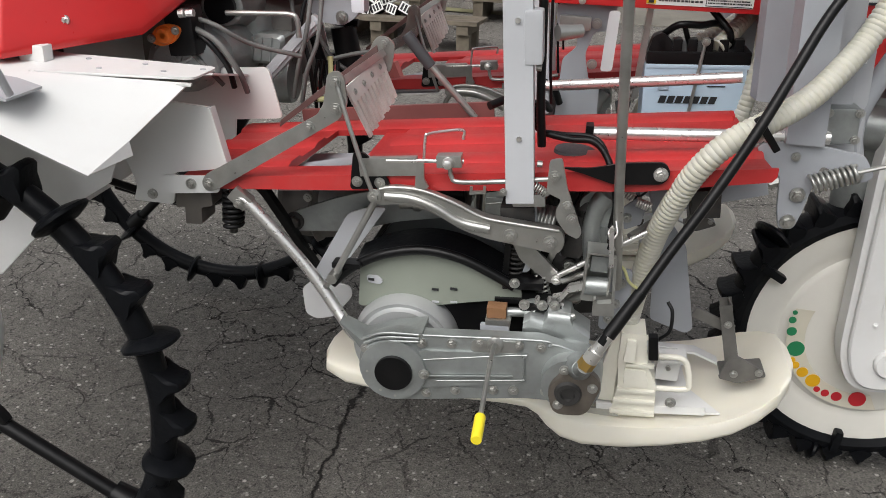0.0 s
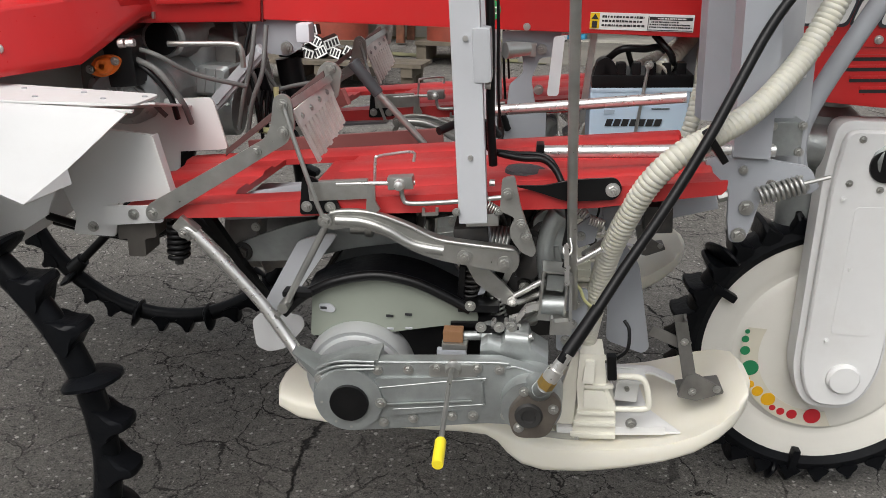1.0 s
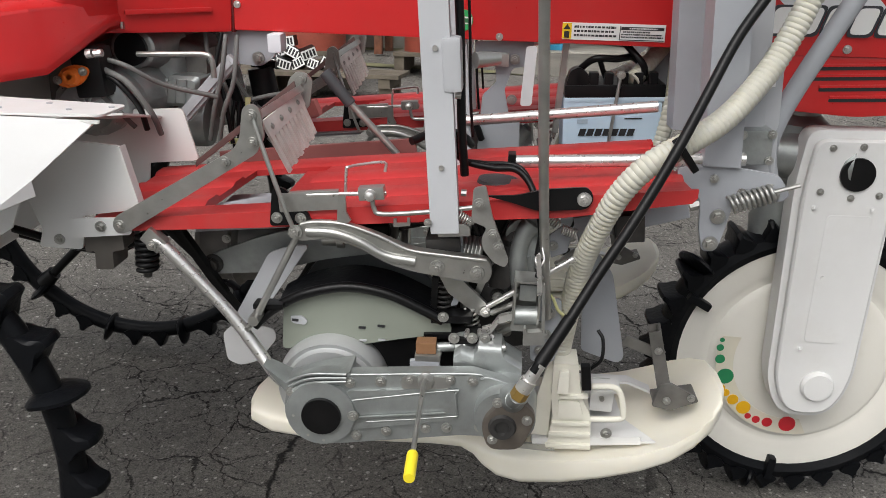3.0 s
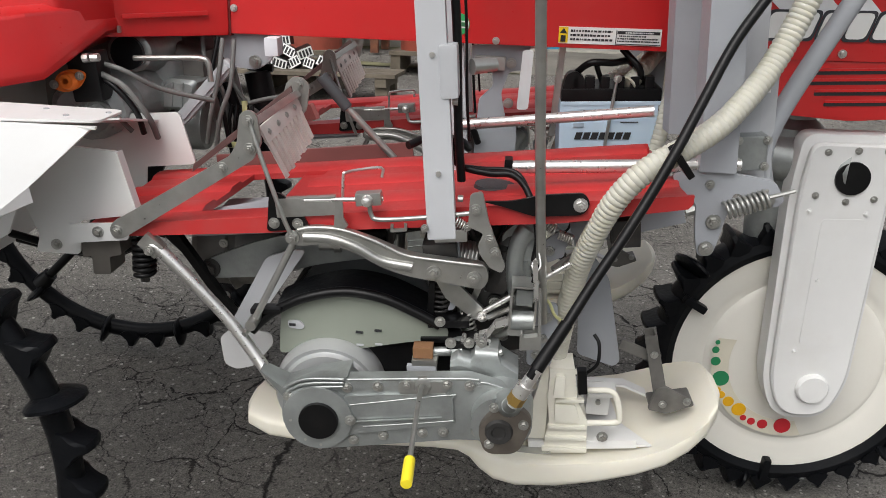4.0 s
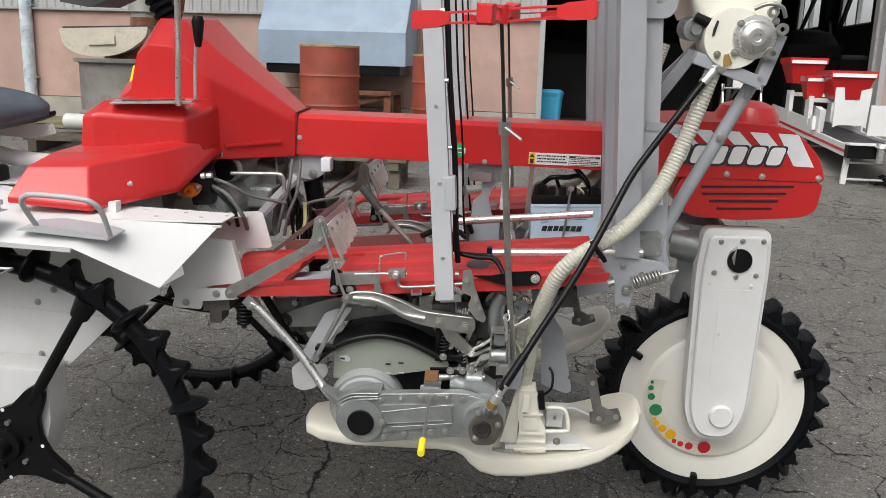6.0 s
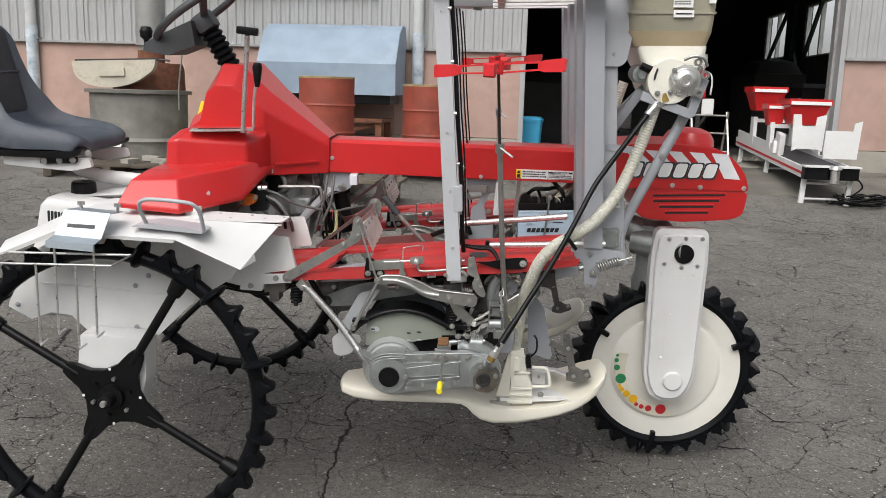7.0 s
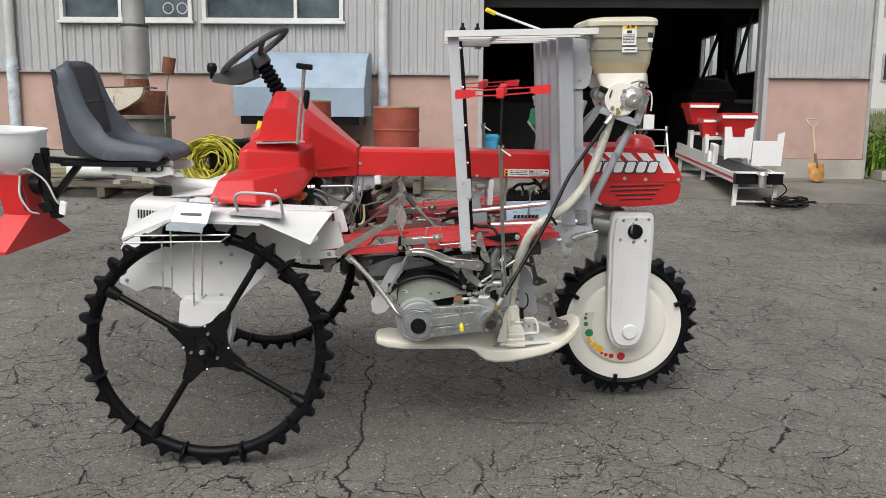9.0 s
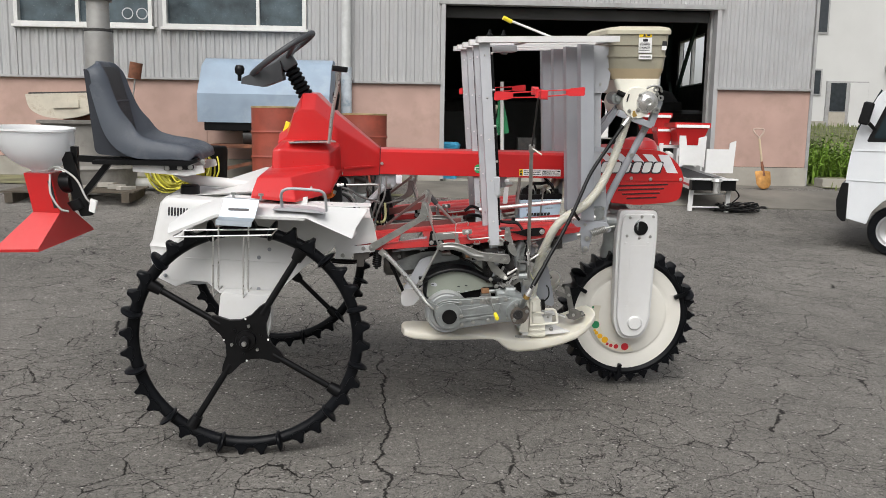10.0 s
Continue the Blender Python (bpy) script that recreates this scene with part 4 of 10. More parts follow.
def main_beam():
    bm = prism(B(), [(0.800, 1.145), (0.800, 1.262), (0.822, 1.274), (0.955, 1.274), (0.975, 1.262), (0.975, 1.145)], 0.565, 1.66, "x", b=0.006)
    for v in bm.verts:
        v.co.z += 0.018 * (v.co.x - 0.5)
        if v.co.x > 1.2 and v.co.z > 1.25:
            v.co.z += 0.006
    beam = part("main_beam", bm, RED, RT, "long red beam cover")
    lab = part("warning_label", box(B(), (1.412, 0.7985, 1.190), (0.222, 0.002, 0.036), (0, -1.5, 0)), STICK_WHITE, RT, "white warning label with small print")
    part("label_mark", box(B(), (1.311, 0.7968, 1.1878), (0.020, 0.002, 0.033), (0, -1.5, 0)), STICK_YELLOW, lab)
    for k, (x, z, w) in enumerate(((1.3265, 1.1975, 0.090), (1.3265, 1.1885, 0.086), (1.3265, 1.1795, 0.092), (1.4325, 1.192, 0.060), (1.4290, 1.1865, 0.088), (1.4290, 1.181, 0.090))):
        part("print_line", dashes(B(), x, x + w, 0.7970, z, 0.0050 if k < 3 else 0.0034, 0.026, 40 + k), INK, lab)
    part("head_bar", box(B(), (1.4735, 0.7970, 1.2005), (0.092, 0.0012, 0.0065), (0, -1.5, 0)), INK, lab)
    part("print_line", dashes(B(), 1.445, 1.505, 0.7963, 1.1998, 0.0034, 0.026, 48), STICK_WHITE, lab)
    part("mark_sign", prism(B(), [(1.303, 1.191), (1.319, 1.191), (1.311, 1.2025)], 0.7950, 0.7962, "y"), INK, lab)
    part("mark_bar", box(B(), (1.311, 0.7956, 1.180), (0.011, 0.0012, 0.014)), INK, lab)
    part("label_frame", prism(B(), [(1.425, 1.174), (1.5215, 1.1765), (1.5215, 1.178), (1.4265, 1.1755), (1.4265, 1.2045), (1.425, 1.2045)], 0.7962, 0.7972, "y"), INK, lab)
    g = part("green_label", prism(B(), oval((1.083, 1.197), (0.022, 0.023), 28), 0.7975, 0.7995, "y"), mat("bright_green_sticker", (0.03, 0.36, 0.11), 0.35), RT, "round green and white sticker")
    part("label_band", box(B(), (1.083, 0.7972, 1.197), (0.040, 0.0012, 0.016)), STICK_WHITE, g)
    part("print_bar", box(B(), (1.083, 0.7963, 1.197), (0.026, 0.0010, 0.009)), mat("green_print", (0.05, 0.2, 0.09), 0.4), g)
    bolts(beam, [(0.577, 0.798, 1.203), (1.165, 0.799, 1.166)], 0.0075, CHROME, "beam_screw")
    part("seam", box(B(), (0.566, 0.888, 1.212), (0.005, 0.182, 0.14)), mat("dark_red_seam", (0.12, 0.006, 0.006), 0.6), beam)
    # cone under the steering column
    mid = 0.882
    def across(x, yb, ys, zs, yt, zt):
        near = [(x, yb, 1.142), (x, ys, zs), (x, yt, zt)]
        return near + [(x, 2 * mid - y, z) for _, y, z in near[::-1]]
    bm = loft(B(), [across(*s) for s in ((0.058, 0.645, 0.645, 1.300, 0.70, 1.340), (0.105, 0.635, 0.635, 1.335, 0.69, 1.376), (0.135, 0.625, 0.622, 1.440, 0.69, 1.466), (0.172, 0.622, 0.618, 1.470, 0.71, 1.546),
                                         (0.236, 0.622, 0.632, 1.470, 0.73, 1.545), (0.345, 0.628, 0.648, 1.385, 0.75, 1.446), (0.565, 0.790, 0.795, 1.250, 0.812, 1.278))])
    bevel(bm, list(bm.verts), 0.010, 2)
    cone = part("column_cover", bm, RED, RT, "glossy red steering column cover", 28)
    part("crease", bar(B(), (0.385, 0.648, 1.186), (0.53, 0.762, 1.192), 0.010, 0.008, 0.003), RED, cone)
    part("cover_screw", box(B(), (0.380, 0.645, 1.160), (0.006, 0.01, 0.014), b=0.002), ZINC, cone)


main_beam()


def rear_covers():
    """Stepped red covers in front of the seat."""
    bm = loft(B(), [
        [(0.055, 0.418, 1.17), (0.09, 0.412, 1.17), (0.325, 0.500, 1.17), (0.372, 0.602, 1.17), (0.372, 1.16, 1.17), (0.055, 1.34, 1.17)],
        [(0.057, 0.435, 1.280), (0.092, 0.426, 1.287), (0.318, 0.515, 1.277), (0.364, 0.612, 1.302), (0.364, 1.15, 1.302), (0.057, 1.32, 1.280)],
        [(0.085, 0.495, 1.314), (0.120, 0.490, 1.318), (0.288, 0.548, 1.316), (0.335, 0.636, 1.326), (0.335, 1.12, 1.326), (0.085, 1.26, 1.314)]])
    bevel(bm, list(bm.verts), 0.011, 3)
    top = part("upper_cover", bm, RED, RT, "stepped red cover before the seat", 28)
    rim = ((0.000, 0.150, 1.088), (0.190, 0.190, 1.070), (0.335, 0.415, 1.086), (0.375, 0.600, 1.160), (0.375, 1.16, 1.160), (0.190, 1.570, 1.070), (0.000, 1.610, 1.088))
    edge = ((0.015, 0.225, 1.170), (0.160, 0.255, 1.176), (0.312, 0.412, 1.206), (0.352, 0.600, 1.206), (0.352, 1.16, 1.206), (0.160, 1.505, 1.176), (0.015, 1.535, 1.170))
    crown = ((0.045, 0.300, 1.197), (0.150, 0.320, 1.201), (0.290, 0.445, 1.217), (0.330, 0.610, 1.217), (0.330, 1.12, 1.217), (0.150, 1.440, 1.201), (0.045, 1.460, 1.197))
    lip = [Vector(p) + Vector((0, 0, 0.016)) for p in rim]
    inner = [p.lerp(Vector(e), 0.14) + Vector((0, 0, 0.002)) for p, e in zip(lip, edge)]
    bm = loft(B(), [rim, lip, inner, edge, crown])
    bevel(bm, list(bm.verts), 0.007, 2)
    lowc = part("lower_cover", bm, RED, RT, "red foot-step cover with slanted sides", 28)
    part("raised_panel", loft(B(), [[(0.215, 0.262, 1.108), (0.318, 0.420, 1.122), (0.304, 0.423, 1.190), (0.196, 0.300, 1.166)], [(0.219, 0.256, 1.110), (0.322, 0.414, 1.124), (0.308, 0.417, 1.188), (0.200, 0.294, 1.164)]]), RED, lowc)
    bolts(lowc, [(0.247, 0.300, 1.126)], 0.0085, CHROME, "cover_screw")
    part("shift_gate", box(B(), (0.235, 0.50, 1.322), (0.22, 0.075, 0.006), (0, -3, 12), b=0.002), CHROME, top, "bright lever gate plate")
    part("gate_slot", box(B(), (0.235, 0.50, 1.3262), (0.17, 0.014, 0.002), (0, -3, 12)), INK, top)
    lever = part("shift_lever", tube(B(), [(0.318, 0.47, 1.32), (0.330, 0.45, 1.45), (0.352, 0.40, 1.58), (0.362, 0.375, 1.655)], 0.0085, n=10), CHROME, RT, "long bright shift lever")
    part("lever_knob", box(B(), (0.364, 0.372, 1.668), (0.072, 0.030, 0.026), (0, 4, 10), b=0.008), BLACK, lever)
    lever2 = part("second_lever", tube(B(), [(0.318, 0.60, 1.32), (0.325, 0.585, 1.42), (0.338, 0.57, 1.50)], 0.006, n=8), CHROME, RT)
    part("lever_knob", lathe(B(), [(0, 1.562), (0.013, 1.560), (0.018, 1.545), (0.013, 1.50), (0.008, 1.475), (0, 1.474)], (0.342, 0.568, 0), "z", 16), BLACK, lever2)
    part("yellow_switch", box(B(), (0.10, 0.70, 1.37), (0.035, 0.02, 0.06), (0, 15, 0), b=0.006), YELLOW, top)


rear_covers()


def steering():
    hub = Vector((0.075, 0.76, 1.712))
    axis = Vector((-0.60, 0.0, 0.80)).normalized()
    foot = Vector((0.185, 0.78, 1.525))
    st = part("steering_wheel", B_wheel(hub + axis * 0.02, axis), GREY_PLASTIC, RT, "dark grey three-spoke steering wheel")
    bm = B()
    bar(bm, hub - axis * 0.06, hub + axis * 0.012, 0.075, 0.085, 0.02)
    part("steering_boss", bm, GREY_PLASTIC, st)
    part("dash_pod", loft(B(), [[(-0.13, 0.70, 1.575), (-0.13, 0.82, 1.575), (-0.125, 0.82, 1.605), (-0.125, 0.70, 1.605)],
                                [(-0.02, 0.66, 1.565), (-0.02, 0.86, 1.565), (-0.005, 0.86, 1.66), (-0.005, 0.66, 1.66)],
                                [(0.075, 0.68, 1.605), (0.075, 0.84, 1.605), (0.06, 0.84, 1.695), (0.06, 0.68, 1.695)]]), GREY_PLASTIC, st, "grey instrument pod under the wheel")
    part("turning_knob", lathe(B(), [(0, 0.030), (0.018, 0.026), (0.025, 0.010), (0.022, -0.012), (0.010, -0.022), (0.010, -0.05)], hub + Vector((-0.225, 0.02, -0.075)), "z", 18), BLACK, st, "round black spinner knob")
    d = (foot - hub).normalized()
    p0, p1 = hub + d * 0.05, foot + d * 0.02
    bm = bellows(B(), [p0 + (p1 - p0) * (i / 6) for i in range(7)], 0.040, pitch=0.024, depth=0.24, n=18, steps=3)
    part("column_boot", bm, RUBBER, RT, "black ribbed rubber boot")


def B_wheel(c, axis, R=0.182):
    u = Vector((0, 1, 0))
    v = axis.cross(u).normalized()
    bm = tube(B(), [c + (u * math.cos(a * math.pi / 24) + v * math.sin(a * math.pi / 24)) * R for a in range(48)], 0.0145, n=12, closed=True, smooth=False)
    for a in (90, 210, 330):
        d = u * math.cos(radians(a)) + v * math.sin(radians(a))
        bar(bm, c - axis * 0.03 + d * 0.02, c + d * (R - 0.006), 0.012, 0.028, 0.004, up=tuple(axis.cross(d)))
    return bm


steering()


def seat():
    root = part("seat", seat_mesh(), SEAT, RT, "worn blue-grey vinyl tractor seat", 62)
    # backrest and cushion inlays
    part("seat_shell", prism(B(), rounded([(-0.836, 1.612), (-0.792, 1.212), (-0.44, 1.196), (-0.56, 1.206), (-0.655, 1.232), (-0.722, 1.305), (-0.765, 1.42), (-0.815, 1.60)], [0.012, 0.03, 0.0, 0.05, 0.05, 0.05, 0.03, 0.01]), 0.562, 0.918, "y", b=0.012), mat("dark_navy_vinyl", (0.014, 0.017, 0.024), 0.55, vary=0.15, dirt=0.2, dirt_color=(0.05, 0.05, 0.055)), root, "dark moulded seat shell")
    part("back_inlay", box(B(), (-0.736, 0.74, 1.462), (0.034, 0.265, 0.33), (0, -15, 0), b=0.022), SEAT_DARK, root, "darker padded inlay")
    part("back_seam", box(B(), (-0.722, 0.74, 1.462), (0.016, 0.27, 0.008), (0, -15, 0), b=0.003), SEAT, root)
    part("seat_pan", prism(B(), rounded([(-0.80, 1.185), (-0.34, 1.203), (-0.305, 1.218), (-0.305, 1.198), (-0.36, 1.175), (-0.80, 1.165)], 0.01), 0.53, 0.95, "y", b=0.006), BLACK, RT, "black seat pan")
    rail = part("seat_rail", prism(B(), rounded([(-0.62, 1.168), (-0.29, 1.178), (-0.28, 1.145), (-0.36, 1.125), (-0.62, 1.135)], 0.008), 0.56, 0.58, "y"), WHITE, RT, "white seat rail")
    again(rail, Matrix.Translation((0, 0.32, 0)), RT)
    lk = part("seat_link", prism(B(), rounded([(-0.47, 1.170), (-0.33, 1.182), (-0.33, 1.158), (-0.47, 1.148)], 0.01), 0.545, 0.558, "y"), BLACK, RT)
    for x, z in ((-0.455, 1.160), (-0.395, 1.164), (-0.345, 1.170), (-0.285, 1.197)):
        part("link_hole", lathe(B(), [(0, -0.003), (0.006, -0.003), (0.012, -0.002), (0.014, 0.003)], (x, 0.545, z), "y", 14), ZINC, lk)
    post = part("seat_post", tube(B(), [(-0.47, 0.76, 1.15), (-0.44, 0.76, 1.11), (-0.36, 0.76, 1.082), (-0.22, 0.77, 1.072), (-0.05, 0.78, 1.06)], 0.026, n=14), WHITE, RT, "white bent seat tube")
    part("rear_bracket", bar(bar(box(B(), (-0.90, 0.60, 1.165), (0.03, 0.03, 0.15)), (-0.88, 0.60, 1.185), (-0.55, 0.60, 1.178), 0.03, 0.03), (-0.87, 0.60, 1.00), (-0.74, 0.60, 1.17), 0.028, 0.03), BLACK, RT, "black welded hopper bracket")


def seat_mesh():
    """Bucket seat: a thick padded shell lofted along its length, with rolled side bolsters higher than the middle."""
    path = [(-0.300, 1.205, 0.34, 0.004), (-0.312, 1.235, 0.39, 0.010), (-0.36, 1.252, 0.42, 0.018), (-0.43, 1.255, 0.43, 0.028), (-0.51, 1.252, 0.44, 0.040), (-0.59, 1.254, 0.44, 0.060), (-0.655, 1.282, 0.42, 0.078), (-0.700, 1.34, 0.40, 0.078),
            (-0.728, 1.42, 0.385, 0.052), (-0.752, 1.50, 0.365, 0.042), (-0.770, 1.570, 0.355, 0.036), (-0.781, 1.608, 0.335, 0.026), (-0.789, 1.630, 0.295, 0.016), (-0.799, 1.644, 0.22, 0.004), (-0.812, 1.648, 0.16, 0.0)]
    line = curve_points([(x, w, z) for x, z, w, _ in path], 4)
    lifts = [p.x for p in curve_points([(bol, i, 0) for i, (_, _, _, bol) in enumerate(path)], 4)]
    rings, n = [], 22
    for i, p in enumerate(line):
        a, c = line[max(0, i - 1)], line[min(len(line) - 1, i + 1)]
        d = Vector((c.x - a.x, 0, c.z - a.z)).normalized()
        nrm = Vector((d.z, 0, -d.x))
        if nrm.x + nrm.z < 0:
            nrm = -nrm
        mid, w = Vector((p.x, 0.74, p.z)), p.y
        top, bot = [], []
        for j in range(n + 1):
            u = -1 + 2 * j / n
            roll = math.exp(-((abs(u) - 0.84) / 0.16) ** 2) * lifts[i] - 0.030 * max(0.0, (abs(u) - 0.86) / 0.14) ** 2
            top.append(mid + Vector((0, u * w / 2, 0)) + nrm * roll)
            bot.append(mid + Vector((0, u * w / 2 * 0.99, 0)) - nrm * (0.050 + 0.012 * (1 - u * u)))
        rings.append(top + bot[::-1])
    return loft(B(), rings)


seat()


def funnel_plastic():
    """Thin milky plastic that passes some of the daylight."""
    m = mat("white_funnel_plastic", (0.88, 0.89, 0.89), 0.45, vary=0.03)
    n, link = m.node_tree.nodes, m.node_tree.links.new
    glow = n.new("ShaderNodeBsdfTranslucent")
    glow.inputs["Color"].default_value = (0.90, 0.91, 0.91, 1)
    both = n.new("ShaderNodeMixShader")
    both.inputs[0].default_value = 0.35
    link(n["Principled BSDF"].outputs[0], both.inputs[1])
    link(glow.outputs[0], both.inputs[2])
    link(both.outputs[0], n["Material Output"].inputs["Surface"])
    return m


def hopper_unit():
    """Fertiliser funnel and red spreader beside the seat."""
    before = set(RT.children)
    ring = [(max(-1, min(1, 1.06 * math.cos(a * math.pi / 20))), max(-1, min(1, 1.06 * math.sin(a * math.pi / 20)))) for a in range(40)]
    outer = [(0.052, 1.07), (0.058, 1.098), (0.098, 1.116), (0.142, 1.152), (0.170, 1.195), (0.187, 1.245), (0.195, 1.295), (0.197, 1.308), (0.207, 1.312), (0.207, 1.322)]
    inner = [(r - 0.006, z) for r, z in outer[-4::-1]]
    part("funnel", loft(B(), [[(-1.10 + r * c, 0.62 + r * v, z) for c, v in ring] for r, z in outer + [(0.196, 1.320)] + inner]), funnel_plastic(), RT, "white plastic funnel")
    box_ = part("spreader_box", box(B(), (-1.10, 0.62, 0.975), (0.145, 0.17, 0.215), b=0.008), RED, RT, "red sheet-metal spreader box")
    part("box_slot", box(B(), (-1.045, 0.534, 0.97), (0.02, 0.004, 0.15), b=0.001), INK, box_)
    part("spreader_skirt", loft(B(), [[(-1.17, 0.54, 0.872), (-1.03, 0.54, 0.872), (-1.03, 0.70, 0.872), (-1.17, 0.70, 0.872)],
                                       [(-1.35, 0.36, 0.690), (-1.12, 0.36, 0.70), (-0.985, 0.84, 0.74), (-1.33, 0.90, 0.70)],
                                       [(-1.35, 0.36, 0.675), (-1.12, 0.36, 0.685), (-0.98, 0.84, 0.725), (-1.33, 0.90, 0.685)]]), RED, RT, "flared red spreader skirt")
    part("motor", rod(rod(B(), (-0.99, 0.60, 1.03), (-0.93, 0.58, 1.03), 0.058, 0.052, 20, b=0.008), (-0.95, 0.57, 0.94), (-0.93, 0.57, 0.89), 0.045, 0.04, 16, b=0.006), BLACK, RT, "black spreader motor")
    part("motor_plate", prism(B(), rounded([(-0.96, 1.20), (-0.90, 1.205), (-0.885, 0.98), (-0.86, 0.86), (-0.93, 0.85), (-0.955, 0.98)], 0.012), 0.555, 0.57, "y"), BLACK, RT)
    part("motor_lead", tube(B(), [(-1.045, 0.55, 1.10), (-0.98, 0.53, 1.12), (-0.90, 0.53, 1.06), (-0.87, 0.53, 0.96), (-0.85, 0.54, 0.93)], 0.006, n=8), mat("grey_lead", (0.5, 0.5, 0.48), 0.5), RT)
    part("lead_plug", box(B(), (-0.845, 0.54, 0.915), (0.035, 0.025, 0.075), (0, 20, 0), b=0.008), STICK_WHITE, RT)
    part("loose_cable", tube(B(), [(-1.03, 0.53, 1.08), (-1.04, 0.50, 0.98), (-1.01, 0.50, 0.90), (-0.98, 0.53, 0.88)], 0.006, n=8), mat("grey_lead", (0.5, 0.5, 0.48), 0.5), RT)
    # the unit leans in under the seat
    lean = Matrix(((1, 0, -0.2, 0.2 * 1.315), (0, 1, 0, 0), (0, 0, 1, 0), (0, 0, 0, 1)))
    top = Vector((-1.10, 0.62, 1.315))
    small = Matrix.Translation(top) @ Matrix.Scale(0.88, 4) @ Matrix.Translation(-top)
    for ob in RT.children:
        if ob not in before:
            ob.data.transform(lean @ small)
            for sub_part in ob.children:
                sub_part.data.transform(lean @ small)


hopper_unit()


def fender(y0=0.0, mirror=False):
    """White wheel fender: folded top sheet, skirt, strut to the axle, and inner splash plates."""
    f = thing("fender", "", "", None)
    for k in ("label", "category"):
        if k in f:
            del f[k]
    f.parent = RT
    back = 0.42
    I0, I1, I2, I3 = (-0.335, 0.07, 0.975), (-0.138, 0.07, 1.066), (0.262, 0.07, 1.060), (0.463, 0.105, 0.978)
    O0, O1, O2, O3 = (-0.322, -0.010, 0.948), (-0.126, -0.015, 1.038), (0.252, -0.020, 1.038), (0.450, -0.002, 0.952)
    FL, FR, BL, BR = (0.262, 0.165, 1.062), (0.516, 0.224, 1.052), (0.240, 0.315, 1.062), (0.518, 0.315, 1.058)
    top = part("top_sheet", sheet(B(), [
        [I0, I1, (-0.13, back, 1.065), (-0.33, back, 0.985)],
        [I1, I2, FL, BL, (-0.13, back, 1.065)],
        [I2, I3, FR, FL],
        [O3, (0.470, 0.100, 0.955), I3],
        [O0, O1, I1, I0], [O1, O2, I2, I1], [O2, O3, I3, I2],
        [(O0[0] + 0.006, O0[1] + 0.002, O0[2] - 0.010), (O1[0] + 0.004, O1[1] + 0.002, O1[2] - 0.012), O1, O0],
        [(O1[0] + 0.004, O1[1] + 0.002, O1[2] - 0.012), (O2[0] - 0.004, O2[1] + 0.002, O2[2] - 0.012), O2, O1],
    ], 0.004), WHITE, f, "folded white fender sheet")
    plate = part("rivet_plate", prism(B(), rounded([(0.250, 0.170), (0.526, 0.222), (0.530, 0.318), (0.236, 0.318)], [0.004, 0.014, 0.02, 0.01]), 1.058, 1.0625, "z", b=0.0015), WHITE, f, "white riveted fender edge plate")
    part("plate_fold", bar(B(), (0.265, 0.172, 1.053), (0.522, 0.222, 1.050), 0.004, 0.012), WHITE, plate)
    skirt = [(-0.415, 0.725), (-0.375, 0.80), (-0.30, 0.92), (-0.12, 1.03), (0.26, 1.03), (0.40, 0.955), (0.36, 0.86), (0.24, 0.780), (0.105, 0.640), (-0.05, 0.636), (-0.145, 0.640), (-0.20, 0.690), (-0.27, 0.695), (-0.34, 0.665), (-0.42, 0.705)]
    part("skirt", prism(B(), skirt, 0.20, 0.206, "y"), WHITE, f, "white inner fender skirt")
    part("skirt_fold", bar(B(), (-0.30, 0.199, 0.80), (0.23, 0.199, 0.785), 0.004, 0.006), WHITE, f)
    part("skirt_fold", bar(B(), (-0.14, 0.199, 0.655), (0.10, 0.199, 0.648), 0.004, 0.006), WHITE, f)
    strut = rounded([(-0.125, 0.665), (0.10, 0.665), (0.100, 0.52), (0.070, 0.405), (0.045, 0.372), (0.0, 0.385), (-0.03, 0.465), (-0.142, 0.475)], 0.02)
    part("axle_strut", prism(B(), strut, 0.10, 0.19, "y", b=0.012), WHITE, f, "white axle chain case")
    part("cut_plate", prism(B(), [(-0.40, 0.690), (-0.33, 0.735), (-0.17, 0.705), (-0.145, 0.690), (-0.15, 0.668), (-0.36, 0.660)], 0.26, 0.264, "y"), PALE_GREY, f)
    bolts(f, [(0.03, 0.198, 0.812), (-0.385, 0.198, 0.715), (0.03, 0.198, 0.665), (0.18, 0.196, 1.004), (0.077, 0.196, 0.851)], 0.008, GREY, "fender_bolt")
    # splash plates towards the platform
    part("side_plate", prism(B(), rounded([(0.33, 0.955), (0.375, 0.835), (0.365, 0.803), (0.446, 0.803), (0.452, 0.835), (0.452, 0.868), (0.562, 0.888), (0.533, 1.000), (0.45, 1.004)], 0.008), 0.268, 0.273, "y"), WHITE, f, "white splash plate")
    part("side_flange", bar(B(), (0.533, 0.27, 1.0), (0.562, 0.27, 0.888), 0.005, 0.022), WHITE, f)
    part("tab", prism(B(), rounded([(0.444, 0.872), (0.555, 0.882), (0.553, 0.850), (0.520, 0.846), (0.446, 0.836)], 0.006), 0.237, 0.241, "y"), WHITE, f)
    part("inner_plate", prism(B(), rounded([(0.20, 0.88), (0.294, 0.955), (0.372, 0.958), (0.382, 0.990), (0.515, 1.003), (0.546, 0.893), (0.437, 0.880), (0.432, 0.82), (0.20, 0.82)], [0, 0.01, 0.005, 0.008, 0.012, 0.012, 0.002, 0, 0]), 0.60, 0.605, "y"), WHITE, f, "white inner splash plate")
